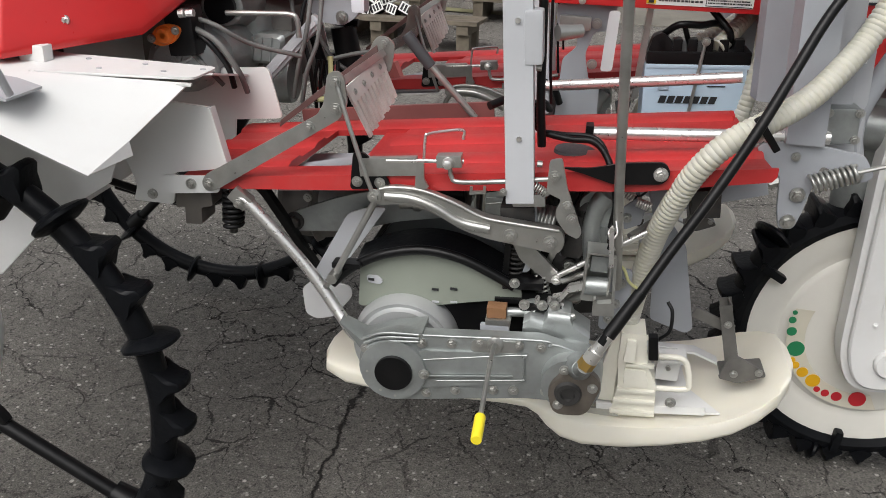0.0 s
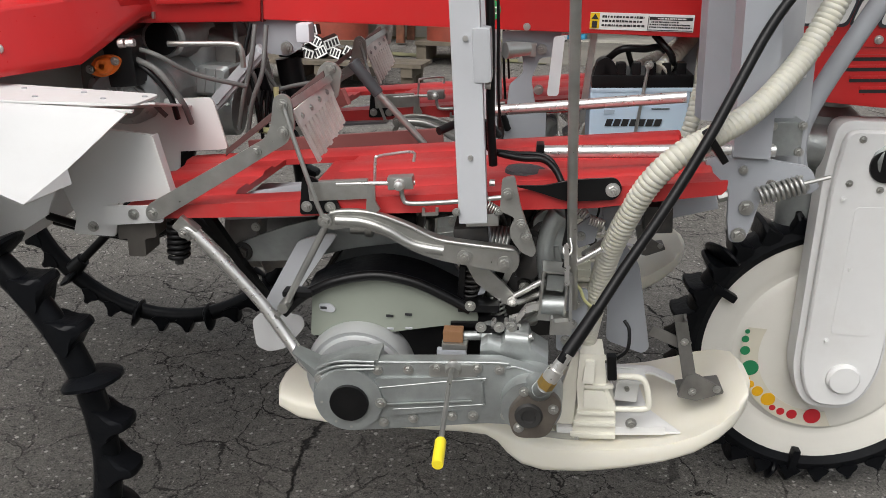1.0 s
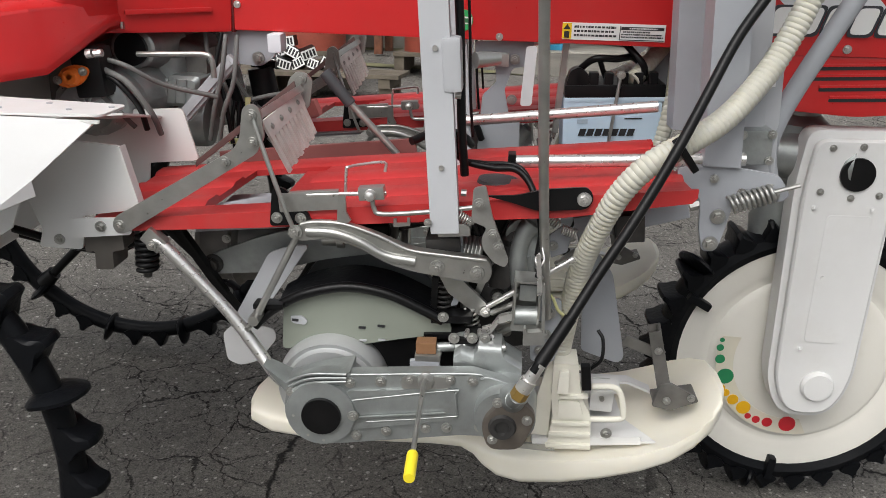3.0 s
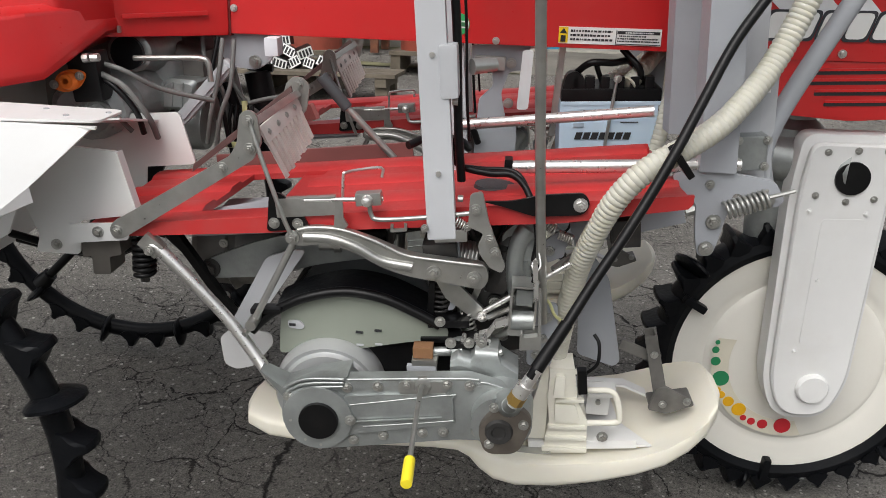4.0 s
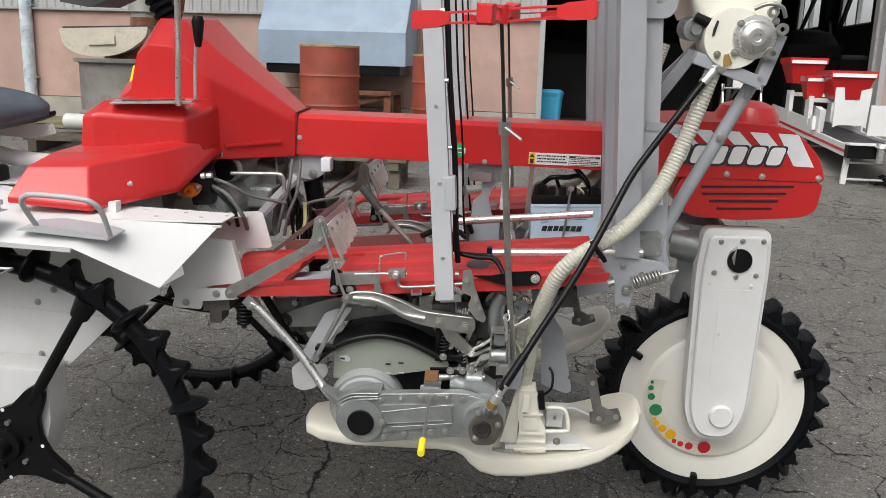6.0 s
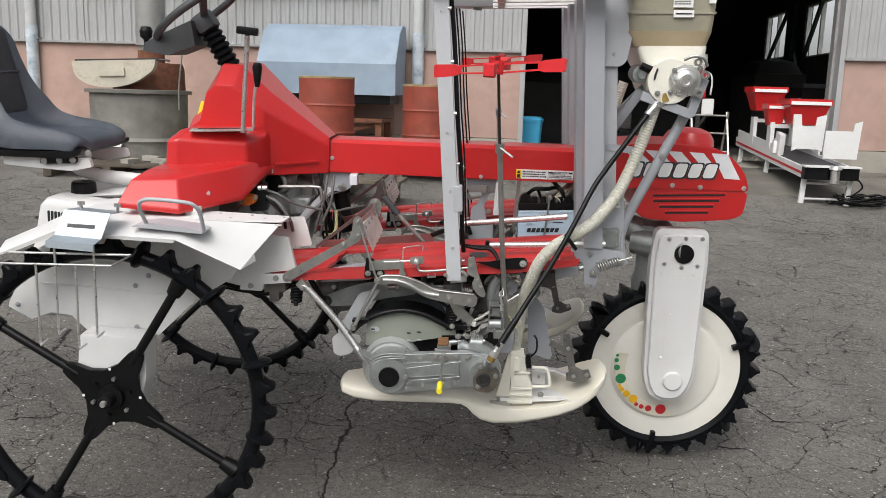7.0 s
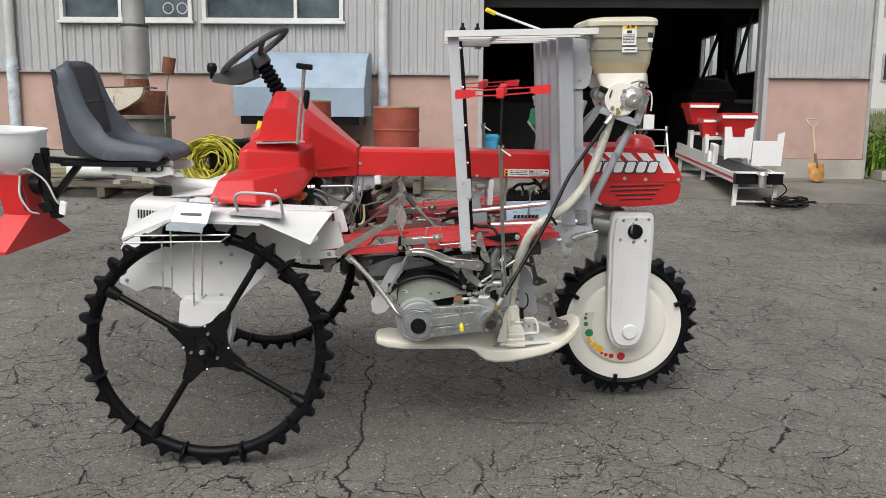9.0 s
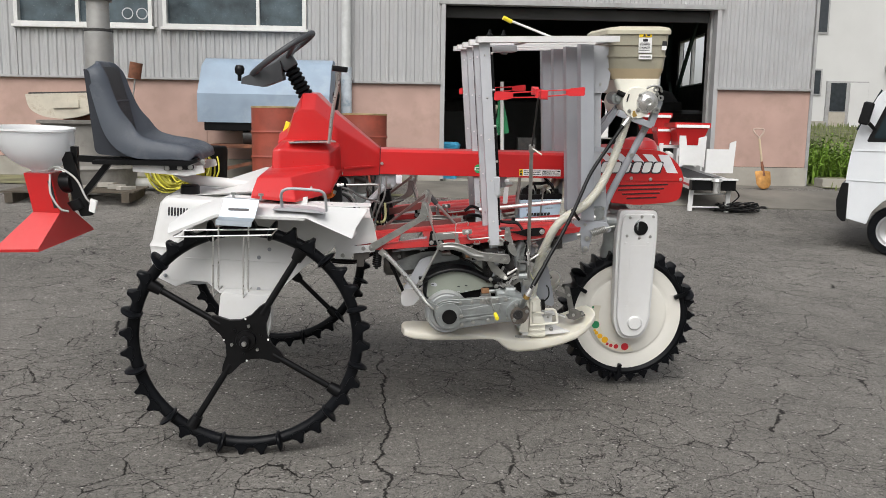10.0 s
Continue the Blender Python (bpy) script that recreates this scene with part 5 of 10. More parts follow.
    part("inner_deck", sheet(B(), [[(-0.33, 0.42, 0.94), (0.47, 0.42, 1.02), (0.47, 0.60, 0.98), (-0.33, 0.60, 0.94)]], 0.004), WHITE, f)
    bolts(f, [(0.405, 0.266, 0.820), (0.500, 0.235, 0.862)], 0.009, ZINC, "plate_bolt")
    for k in range(5):
        part("rivet", rod(B(), (0.295 + 0.055 * k, 0.215 + 0.010 * k if k % 2 else 0.285, 1.062), (0.295 + 0.055 * k, 0.215 + 0.010 * k if k % 2 else 0.285, 1.0645), 0.005, n=10), PALE_GREY, f)
    return f


fender()

# grab handle on the fender
h = part("grab_handle", tube(B(), [(0.150, 0.02, 1.072), (0.150, -0.03, 1.135), (0.166, -0.045, 1.158), (0.20, -0.05, 1.165), (0.29, -0.05, 1.163), (0.322, -0.045, 1.155), (0.335, -0.03, 1.13), (0.338, 0.0, 1.068)], 0.0062, n=10, steps=5), PALE_GREY, RT, "bent grey grab handle")
part("handle_plate", prism(B(), [(0.11, 1.064), (0.330, 1.056), (0.330, 1.060), (0.29, 1.070), (0.18, 1.078), (0.12, 1.070)], 0.0, 0.09, "y"), PALE_GREY, h)
# galvanised seedling-rack bracket and wire rack
GALV = mat("galvanised_sheet", (0.40, 0.45, 0.49), 0.38, metal=0.6, vary=0.12, scale=9, dirt=0.15)
tray = part("rack_bracket", sheet(B(), [
    [(-0.078, 0.05, 1.104), (0.063, 0.05, 1.100), (0.060, -0.03, 1.108), (-0.083, -0.03, 1.112)],
    [(-0.083, -0.03, 1.112), (0.060, -0.03, 1.108), (0.046, -0.068, 1.036), (-0.098, -0.068, 1.040)],
    [(-0.098, -0.068, 1.040), (0.046, -0.068, 1.036), (0.040, -0.105, 1.026), (-0.106, -0.105, 1.030)],
    [(-0.106, -0.105, 1.030), (0.040, -0.105, 1.026), (0.038, -0.108, 1.006), (-0.108, -0.108, 1.010)]], 0.003), GALV, RT, "galvanised folded rack bracket")
part("bracket_slot", box(B(), (-0.022, -0.0515, 1.068), (0.085, 0.004, 0.012), (-28, 0, 0), b=0.001), INK, tray)
for x in (-0.055, 0.06):
    part("wing_nut", rod(box(B(), (x, 0.02, 1.124), (0.022, 0.006, 0.012), b=0.002), (x, 0.02, 1.10), (x, 0.02, 1.130), 0.005, n=10), ZINC, tray)
rack = part("wire_rack", tube(B(), [(-0.268, -0.130, 0.963), (-0.250, -0.055, 0.972), (0.141, -0.075, 0.995), (0.130, -0.185, 0.990), (-0.262, -0.150, 0.962)], 0.0036, n=8, smooth=False, closed=True), CHROME, RT, "bright wire seedling rack")
for x, y, z in ((-0.105, -0.168, 0.976), (-0.102, -0.066, 1.01), (0.018, -0.176, 0.984), (0.022, -0.070, 1.015)):
    part("rack_wire", tube(B(), [(x, y, z), (x, y, 0.735), (x + 0.002, y - 0.004, 0.725), (x + 0.012, y + 0.020, 0.735)], 0.0036, n=8, smooth=False), CHROME, rack)


def tank():
    """White rear body: fuel tank cover with black cap and a grille."""
    def ring(z, g, x0):
        return [(x, y, z) for x, y in rounded([(x0 + g, 0.56 + g), (-0.05, 0.46 + g), (0.08, 0.46 + g), (0.08, 1.05), (x0 + g, 1.0 - g)], 0.04, 4)]
    t = part("tank_cover", loft(B(), [ring(0.66, 0.0, -0.545), ring(0.76, 0.0, -0.55), ring(0.775, -0.008, -0.545), ring(0.80, 0.0, -0.54), ring(0.985, 0.0, -0.50), ring(1.012, 0.012, -0.49), ring(1.024, 0.04, -0.48)]), WHITE, RT, "white plastic rear body with grille slots")
    part("tank_cap", lathe(B(), [(0, 1.068), (0.040, 1.067), (0.046, 1.060), (0.047, 1.022), (0.055, 1.020)], (-0.375, 0.68, 0), "z", 28), BLACK, t, "black screw cap")
    for k in range(8):
        x = -0.452 + k * 0.0150
        y = 0.56 - (x + 0.505) * 0.1 / 0.455
        part("grille_slot", prism(B(), rounded([(x, 0.930), (x + 0.0075, 0.930), (x + 0.0085, 0.972), (x + 0.001, 0.972)], 0.003), y - 0.006, y + 0.012, "y"), INK, t)
    part("rear_ramp", loft(B(), [[(-0.36, 0.62, 1.02), (-0.30, 0.62, 1.02), (-0.30, 1.0, 1.02), (-0.36, 1.0, 1.02)], [(-0.05, 0.50, 1.07), (0.05, 0.50, 1.07), (0.05, 1.05, 1.13), (-0.05, 1.05, 1.13)]]), WHITE, t)


tank()

# white struts under the red cover
for x in (0.03, 0.215):
    part("cover_stay", box(B(), (x, 0.25, 1.055), (0.05, 0.03, 0.07), b=0.006), WHITE, RT)
part("cover_shadow_box", box(B(), (0.12, 0.34, 1.05), (0.13, 0.08, 0.05), b=0.004), BLACK, RT)


def deck_z(x):
    return 0.868 + 0.126 * (x - 0.5)


def platform(y0, y1, name, mirrored):
    """Ribbed red foot deck with a slot, lip and grip strips; it slopes up towards the front."""
    p = thing(name, "", "", None)
    for k in ("label", "category"):
        if k in p:
            del p[k]
    p.parent = RT
    near, far = (y0, y1) if not mirrored else (y1, y0)
    sgn = 1 if not mirrored else -1
    xs = (0.47, 0.66, 0.79, 1.50)
    # deck strips with shallow ribs along x, around a rectangular slot
    n, wide = 6, abs(y1 - y0)
    def strip(x0, x1, i):
        """One strip between two slanted ends (each end: place at the near edge and at the far edge)."""
        ring = []
        for e0, e1 in (x0, x1):
            row = []
            for f, dz in ((0.0, -0.012), (1.0, -0.012), (1.0, 0.0), (0.80, 0.0065 if i % 2 else 0.0), (0.20, 0.0065 if i % 2 else 0.0), (0.0, 0.0)):
                k = (i + f) / n
                x = e0 + (e1 - e0) * k
                row.append((x, near + sgn * wide * k, deck_z(x) + dz))
            ring.append(row)
        return loft(B(), ring)
    left, right, slot_l, slot_r = (0.470, 0.462), (1.505, 1.480), (0.655, 0.690), (0.800, 0.850)
    for i in range(n):
        for e0, e1 in ([(left, right)] if i in (0, n - 1) else [(left, slot_l), (slot_r, right)]):
            part("deck_strip", strip(e0, e1, i), DECK_RED, p)
    part("deck_pan", loft(B(), [[(x, min(near, far) + 0.004, deck_z(x) - 0.02), (x, max(near, far) - 0.004, deck_z(x) - 0.02), (x, max(near, far) - 0.004, deck_z(x) - 0.008), (x, min(near, far) + 0.004, deck_z(x) - 0.008)] for x in (0.79, 1.50)]), DECK_RED, p)
    lip = near
    part("edge_lip", loft(B(), [[(x, lip - 0.004, deck_z(x) - h), (x, lip + 0.004, deck_z(x) - h), (x, lip + 0.004, deck_z(x) + 0.003), (x, lip - 0.004, deck_z(x) + 0.003)] for x, h in ((0.47, 0.018), (0.80, 0.026), (1.10, 0.030), (1.30, 0.034), (1.505, 0.020), (1.512, 0.012))]), DECK_RED, p, "folded red deck edge")
    part("back_rail", loft(B(), [[(x, far - sgn * 0.03, deck_z(x) - 0.01), (x, far, deck_z(x) - 0.01), (x, far, deck_z(x) + 0.005), (x, far - sgn * 0.03, deck_z(x) + 0.002)] for x in (0.466, 1.492)]), DECK_RED, p)
    part("slot_tray", box(B(), (0.72, (near + far) / 2, deck_z(0.72) - 0.05), (0.17, abs(y1 - y0) * 0.6, 0.006), (0, -7, 0)), GREY, p, "grey tray below the slot")
    part("slot_tray", bar(B(), (0.66, near + sgn * 0.12, deck_z(0.66) - 0.03), (0.80, near + sgn * 0.10, deck_z(0.80) - 0.01), 0.02, 0.05), GREY, p)
    return p


platform(0.25, 0.62, "near_platform", False)
platform(1.05, 1.42, "far_platform", False)
pad = part("grip_pad", prism(B(), rounded([(1.164, 0.966), (1.216, 0.970), (1.262, 0.984), (1.333, 0.993), (1.345, 0.975), (1.335, 0.955), (1.255, 0.946), (1.200, 0.960)], 0.012), 0.236, 0.242, "y"), BLACK, RT, "black plate on the deck edge")
part("deck_plug", lathe(B(), [(0, 0.004), (0.036, 0.003), (0.038, -0.004)], (1.185, 0.36, deck_z(1.185) + 0.006), "z", 24), GREY_PLASTIC, pad)
bolts(pad, [(1.328, 0.235, 0.972)], 0.011, CHROME, "pad_bolt")


def lever_side(y, near=True):
    """Parts along one deck edge: stay bar with comb plate, latch box, bent rods."""
    g = thing("deck_linkage", "", "", None)
    for k in ("label", "category"):
        if k in g:
            del g[k]
    g.parent = RT
    s = 1
    g.matrix_basis = pose(0, 0, 0) if near else pose(-0.03, 0, 0)
    ya = y - s * 0.008
    part("stay_bar", prism(B(), rounded([(0.522, 0.868), (0.530, 0.852), (0.548, 0.855), (0.782, 1.012), (0.796, 1.040), (0.790, 1.086), (0.776, 1.096), (0.760, 1.088), (0.754, 1.038), (0.742, 1.016), (0.530, 0.884)], 0.008), ya - 0.010, ya - 0.003, "y", b=0.0015), ZINC, g, "galvanised flat stay bar")
    part("stay_flange", bar(B(), (0.545, ya + 0.004, 0.886), (0.748, ya + 0.004, 1.016), 0.003, 0.016), ZINC, g)
    for x, yy, z in ((0.536, ya - 0.011, 0.868), (0.728, ya - 0.011, 0.994), (0.776, ya - 0.011, 1.030), (0.775, ya - 0.011, 1.076)):
        bolts(g, [(x, yy, z)], 0.009, ZINC, "stay_bolt")
    TL, TR, BR, BL = (Vector((px_, y + s * (py_ - 0.25), pz_)) for px_, py_, pz_ in ((0.783, 0.262, 1.060), (0.795, 0.470, 1.078), (0.828, 0.485, 0.996), (0.818, 0.305, 0.962)))
    def on_comb(a, c):
        return TL.lerp(TR, a).lerp(BL.lerp(BR, a), c)
    face = (TR - TL).cross(BL - TL).normalized() * 0.0022
    def slab(a0, a1, c0, c1):
        q = [on_comb(a, c) for a, c in ((a0, c0), (a1, c0), (a1, c1), (a0, c1))]
        return loft(B(), [[p - face for p in q], [p + face for p in q]])
    COMB = mat("pale_stained_steel", (0.62, 0.61, 0.58), 0.45, metal=0.0, vary=0.12, scale=20, dirt=0.4, dirt_color=(0.32, 0.24, 0.20), dirt_scale=12)
    part("comb_plate", slab(0, 1, 0, 0.32), COMB, g, "pale steel comb plate")
    for k in range(10):
        part("comb_finger", slab(k / 10 + 0.006, (k + 1) / 10 - 0.024, 0.322, 1.0 - 0.04 * (k % 2)), COMB, g)
    # inner stay in a dull reddish brown
    part("inner_stay", prism(B(), [(0.585, 0.912), (0.588, 0.928), (0.786, 1.096), (0.790, 1.080)], y + 0.222, y + 0.234, "y", b=0.002), mat("red_brown_stay_steel", (0.14, 0.085, 0.08), 0.4, metal=0.4, vary=0.2, scale=14), g, "dull inner stay bar")
    part("inner_stay_end", prism(B(), rounded([(0.764, 1.058), (0.776, 1.100), (0.790, 1.114), (0.808, 1.112), (0.822, 1.098), (0.815, 1.048), (0.800, 1.036)], 0.008), y + 0.226, y + 0.231, "y", b=0.0015), ZINC, g)
    bolts(g, [(0.800, y + 0.224, 1.100), (0.793, y + 0.224, 1.066)], 0.009, ZINC, "stay_bolt")
    part("comb_stay", bar(B(), TL + Vector((-0.012, -s * 0.006, 0.004)), TR + Vector((0.006, 0, 0.006)), 0.014, 0.006, 0.001), ZINC, g)
    for k in range(4):
        p = on_comb(0.14 + 0.24 * k, 0.17)
        bolts(g, [(p.x, p.y - s * 0.004, p.z)], 0.0055, ZINC, "comb_bolt")
    part("wire_loop", tube(B(), [(0.925, y + s * 0.02, 0.945), (0.926, y + s * 0.02, 0.985), (0.93, y + s * 0.02, 0.990), (0.945, y + s * 0.04, 0.990), (0.985, y + s * 0.06, 0.992), (0.987, y + s * 0.06, 0.975)], 0.0028, n=6, steps=4), CHROME, g)
    part("plate_box", box(B(), (0.868, y - s * 0.006, 0.934), (0.105, 0.014, 0.034), (0, -7, 0), b=0.003), ZINC, g)
    part("black_bracket", prism(B(), rounded([(0.805, 0.955), (0.825, 0.955), (0.865, 0.915), (0.875, 0.895), (0.80, 0.885)], 0.008), y - 0.012, y - 0.006, "y"), BLACK, g)
    bolts(g, [(0.813, y - s * 0.012, 0.901), (0.854, y - s * 0.012, 0.903)], 0.009, ZINC, "bracket_bolt")
    part("latch_rod", tube(B(), [(0.865, y - 0.01, 0.945), (0.95, y - 0.01, 0.953), (1.000, y - 0.01, 0.958)], 0.0038, n=8, smooth=False), CHROME, g)
    part("latch_box", box(B(), (0.976, y - s * 0.012, 0.958), (0.044, 0.024, 0.022), (0, -7, 0), b=0.003), ZINC, g)
    part("latch_ball", lathe(B(), [(0, -0.016), (0.008, -0.013), (0.010, 0.0)], (0.975, y - s * 0.024, 0.957), "y", 14), CHROME, g)
    part("bent_rod", tube(B(), [(0.978, y - 0.02, 0.948), (0.982, y - 0.022, 0.932), (0.996, y - 0.024, 0.925), (1.07, y - 0.03, 0.936), (1.155, y - 0.04, 0.954)], 0.0042, n=8, steps=4), ZINC, g)
    part("latch_clip", prism(B(), [(0.922, 0.955), (0.934, 0.955), (0.936, 0.925), (0.944, 0.912), (0.932, 0.900), (0.920, 0.910)], y - 0.030, y - 0.024, "y"), ZINC, g)
    part("drop_rod", tube(B(), [(0.776, y - 0.018, 1.076), (0.800, y - 0.026, 1.010), (0.832, y - 0.032, 0.925), (0.848, y - 0.030, 0.885)], 0.0040, n=8), ZINC, g)
    part("small_clip", prism(B(), [(1.013, 0.898), (1.041, 0.902), (1.041, 0.916), (1.036, 0.916), (1.036, 0.907), (1.018, 0.905), (1.018, 0.913), (1.013, 0.913)], y - 0.008, y + 0.02, "y"), ZINC, g)
    if near:
        part("hand_lever", tube(B(), [(0.965, 0.66, 0.92), (0.92, 0.66, 0.965), (0.859, 0.66, 1.026), (0.845, 0.66, 1.04)], 0.0075, n=10), ZINC, g)
        part("lever_grip", rod(B(), (0.862, 0.66, 1.022), (0.804, 0.66, 1.088), 0.0125, 0.0135, 14, b=0.004), GREY_PLASTIC, g, "dark grey lever grip")


lever_side(0.25, True)
lever_side(1.05, False)


def planting_unit(y, full=True):
    """One planting unit under the deck: gear case, feed drum, cover arc, link arms, spring, brackets."""
    g = thing("planting_unit", "", "", None)
    for k in ("label", "category"):
        if k in g:
            del g[k]
    g.parent = RT
    d = y - 0.16
    def Y(v):
        return v + d
    case = rounded([(0.836, 0.545), (0.842, 0.620), (0.895, 0.650), (0.960, 0.651), (1.165, 0.672), (1.26, 0.650), (1.255, 0.552), (1.15, 0.546), (0.95, 0.510), (0.885, 0.500)], [0.05, 0.05, 0.03, 0.0, 0.01, 0.03, 0.03, 0.01, 0.0, 0.04])
    part("gear_case", prism(B(), case, Y(0.168), Y(0.196), "y", b=0.005), CAST, g, "grey cast gear case with bolts")
    part("case_boss", prism(B(), oval((0.905, 0.572), 0.062, 32), Y(0.158), Y(0.17), "y", b=0.004), CAST, g)
    part("case_rib", prism(B(), rounded([(0.950, 0.619), (1.135, 0.641), (1.146, 0.589), (1.137, 0.579), (0.951, 0.540)], 0.008), Y(0.163), Y(0.17), "y", b=0.004), CAST, g)
    for a, c in (((0.961, 0.570), (1.123, 0.595)),):
        part("case_ridge", bar(B(), (a[0], Y(0.159), a[1]), (c[0], Y(0.159), c[1]), 0.0025, 0.004, 0.001), CAST, g)
    lid = [(0.947, 0.598), (1.128, 0.636), (1.138, 0.630), (1.141, 0.592), (1.133, 0.585), (0.985, 0.560)]
    part("lid_line", tube(B(), [(x, Y(0.1642), z) for x, z in lid], 0.0022, n=8, steps=3), CAST, g)
    part("case_seam", tube(B(), [(x, Y(0.1690), z) for x, z in ((0.858, 0.634), (0.900, 0.646), (0.960, 0.649), (1.165, 0.669), (1.180, 0.660), (1.195, 0.664), (1.255, 0.648))], 0.0026, n=8, steps=4), CAST, g)
    part("black_cap", prism(B(), oval((0.907, 0.570), 0.035, 30), Y(0.150), Y(0.16), "y", b=0.003), BLACK, g, "round black rubber cap")
    spots = [(0.851, 0.607), (0.857, 0.564), (0.883, 0.527), (0.911, 0.519), (0.968, 0.530), (1.021, 0.544), (1.09, 0.556), (1.127, 0.561), (1.184, 0.568), (0.955, 0.634), (1.009, 0.641), (1.059, 0.650), (1.128, 0.656), (1.167, 0.657)]
    bolts(g, [(x, Y(0.166), z) for x, z in spots], 0.0085, ZINC, "case_bolt")
    bolts(g, [(0.963, Y(0.158), 0.574)], 0.009, ZINC, "case_plug")
    drum = lathe(B(), [(0, -0.030), (0.062, -0.030), (0.066, -0.037), (0.083, -0.037), (0.088, -0.028), (0.096, -0.031), (0.103, -0.018), (0.105, 0.0), (0.102, 0.03), (0, 0.035)], (0.904, Y(0.285), 0.563), "y", 56)
    part("feed_drum", drum, mat("silver_disc_paint", (0.46, 0.47, 0.47), 0.36, metal=0.45, vary=0.08), g, "silver round feed drum")
    part("drum_shaft", rod(B(), (0.89, Y(0.22), 0.57), (0.89, Y(0.62), 0.57), 0.02), ZINC, g)
    part("flange", prism(B(), rounded([(1.230, 0.662), (1.280, 0.626), (1.258, 0.556), (1.200, 0.550), (1.184, 0.600)], 0.02), Y(0.125), Y(0.142), "y", b=0.004), mat("stained_flange", (0.16, 0.14, 0.12), 0.45, metal=0.7, vary=0.3, scale=20), g, "stained steel bearing flange")
    part("flange_hole", lathe(B(), [(0.011, 0.002), (0.013, -0.004), (0.021, -0.005), (0.024, 0.001), (0, 0.001)], (1.222, Y(0.123), 0.598), "y", 24), DARK_STEEL, g)
    part("flange_hub", rod(B(), (1.226, Y(0.142), 0.602), (1.226, Y(0.21), 0.604), 0.052, 0.056, 24), CAST, g)
    bolts(g, [(1.211, Y(0.123), 0.644), (1.262, Y(0.123), 0.615), (1.207, Y(0.123), 0.573)], 0.008, ZINC, "flange_bolt")
    # upper gearbox behind the case
    gb = loft(B(), [[(x, yy, z) for yy, z in rounded([(Y(0.205), z0), (Y(0.275), z0), (Y(0.275), z1), (Y(0.205), z1)], 0.018, 3)] for x, z0, z1 in ((1.130, 0.655, 0.685), (1.142, 0.65, 0.695), (1.165, 0.65, 0.688), (1.172, 0.648, 0.706), (1.212, 0.645, 0.706), (1.218, 0.642, 0.690), (1.25, 0.63, 0.672))])
    part("upper_gearbox", gb, CAST, g, "small cast gearbox")
    part("output_shaft", rod(rod(B(), (1.09, Y(0.252), 0.672), (1.16, Y(0.252), 0.680), 0.0085), (1.132, Y(0.25), 0.677), (1.150, Y(0.25), 0.679), 0.026, 0.028, 20), CAST, g)
    part("felt_pad", box(B(), (1.079, Y(0.245), 0.678), (0.036, 0.028, 0.021), (0, -4, 0), b=0.002), COPPER_PAD, g, "brown felt pad in a steel clip")
    part("pad_clip", box(B(), (1.083, Y(0.243), 0.661), (0.046, 0.034, 0.012), (0, -3, 0), b=0.002), ZINC, g)
    part("dark_block", box(B(), (1.079, Y(0.232), 0.645), (0.054, 0.012, 0.022), (0, -5, 0), b=0.003), GREY, g)
    # drive brace with cast foot
    part("brace_tube", tube(B(), [(0.590, Y(0.245), 0.842), (0.612, Y(0.244), 0.828), (0.715, Y(0.240), 0.722), (0.778, Y(0.228), 0.646), (0.812, Y(0.212), 0.612), (0.845, Y(0.20), 0.596)], 0.0115, n=12, steps=6), CHROME, g, "bright bent brace tube")
    part("brace_clip", box(B(), (0.592, Y(0.245), 0.842), (0.04, 0.02, 0.03), (0, 40, 0), b=0.004), ZINC, g)
    bolts(g, [(0.592, Y(0.228), 0.836)], 0.008, ZINC, "brace_bolt")
    part("brace_foot", loft(B(), [[(0.795, Y(0.19), 0.640), (0.812, Y(0.19), 0.620), (0.812, Y(0.225), 0.620), (0.795, Y(0.225), 0.640)], [(0.84, Y(0.175), 0.618), (0.852, Y(0.175), 0.585), (0.852, Y(0.23), 0.585), (0.84, Y(0.23), 0.618)], [(0.90, Y(0.165), 0.642), (0.902, Y(0.165), 0.622), (0.902, Y(0.23), 0.622), (0.90, Y(0.23), 0.642)], [(0.955, Y(0.165), 0.655), (0.955, Y(0.165), 0.632), (0.955, Y(0.23), 0.632), (0.955, Y(0.23), 0.655)]]), CAST, g, "bright cast brace foot")
    for k in range(3):
        part("foot_groove", tube(B(), [(0.848, Y(0.168), 0.606 + 0.010 * k), (0.885, Y(0.163), 0.628 + 0.009 * k), (0.95, Y(0.162), 0.638 + 0.007 * k)], 0.003, n=6, steps=4), CAST, g)
    # pressed link arm
    arm = rounded([(0.838, 0.880), (0.856, 0.898), (0.883, 0.905), (0.932, 0.905), (0.992, 0.889), (1.042, 0.868), (1.101, 0.864), (1.179, 0.860), (1.188, 0.834), (1.177, 0.812), (1.113, 0.820), (1.053, 0.826), (1.003, 0.838), (0.953, 0.865), (0.903, 0.876), (0.856, 0.866)], [0.01, 0.012, 0.02, 0.03, 0.03, 0.03, 0.02, 0.012, 0.012, 0.012, 0.02, 0.02, 0.03, 0.03, 0.02, 0.012])
    part("link_arm", prism(B(), arm, Y(0.222), Y(0.240), "y", b=0.003), ZINC, g, "pressed steel link arm")
    part("link_bead", tube(B(), [(0.868, Y(0.222), 0.886), (0.914, Y(0.221), 0.887), (0.958, Y(0.221), 0.875), (1.003, Y(0.221), 0.853), (1.055, Y(0.222), 0.846)], 0.0085, n=12, steps=5), ZINC, g)
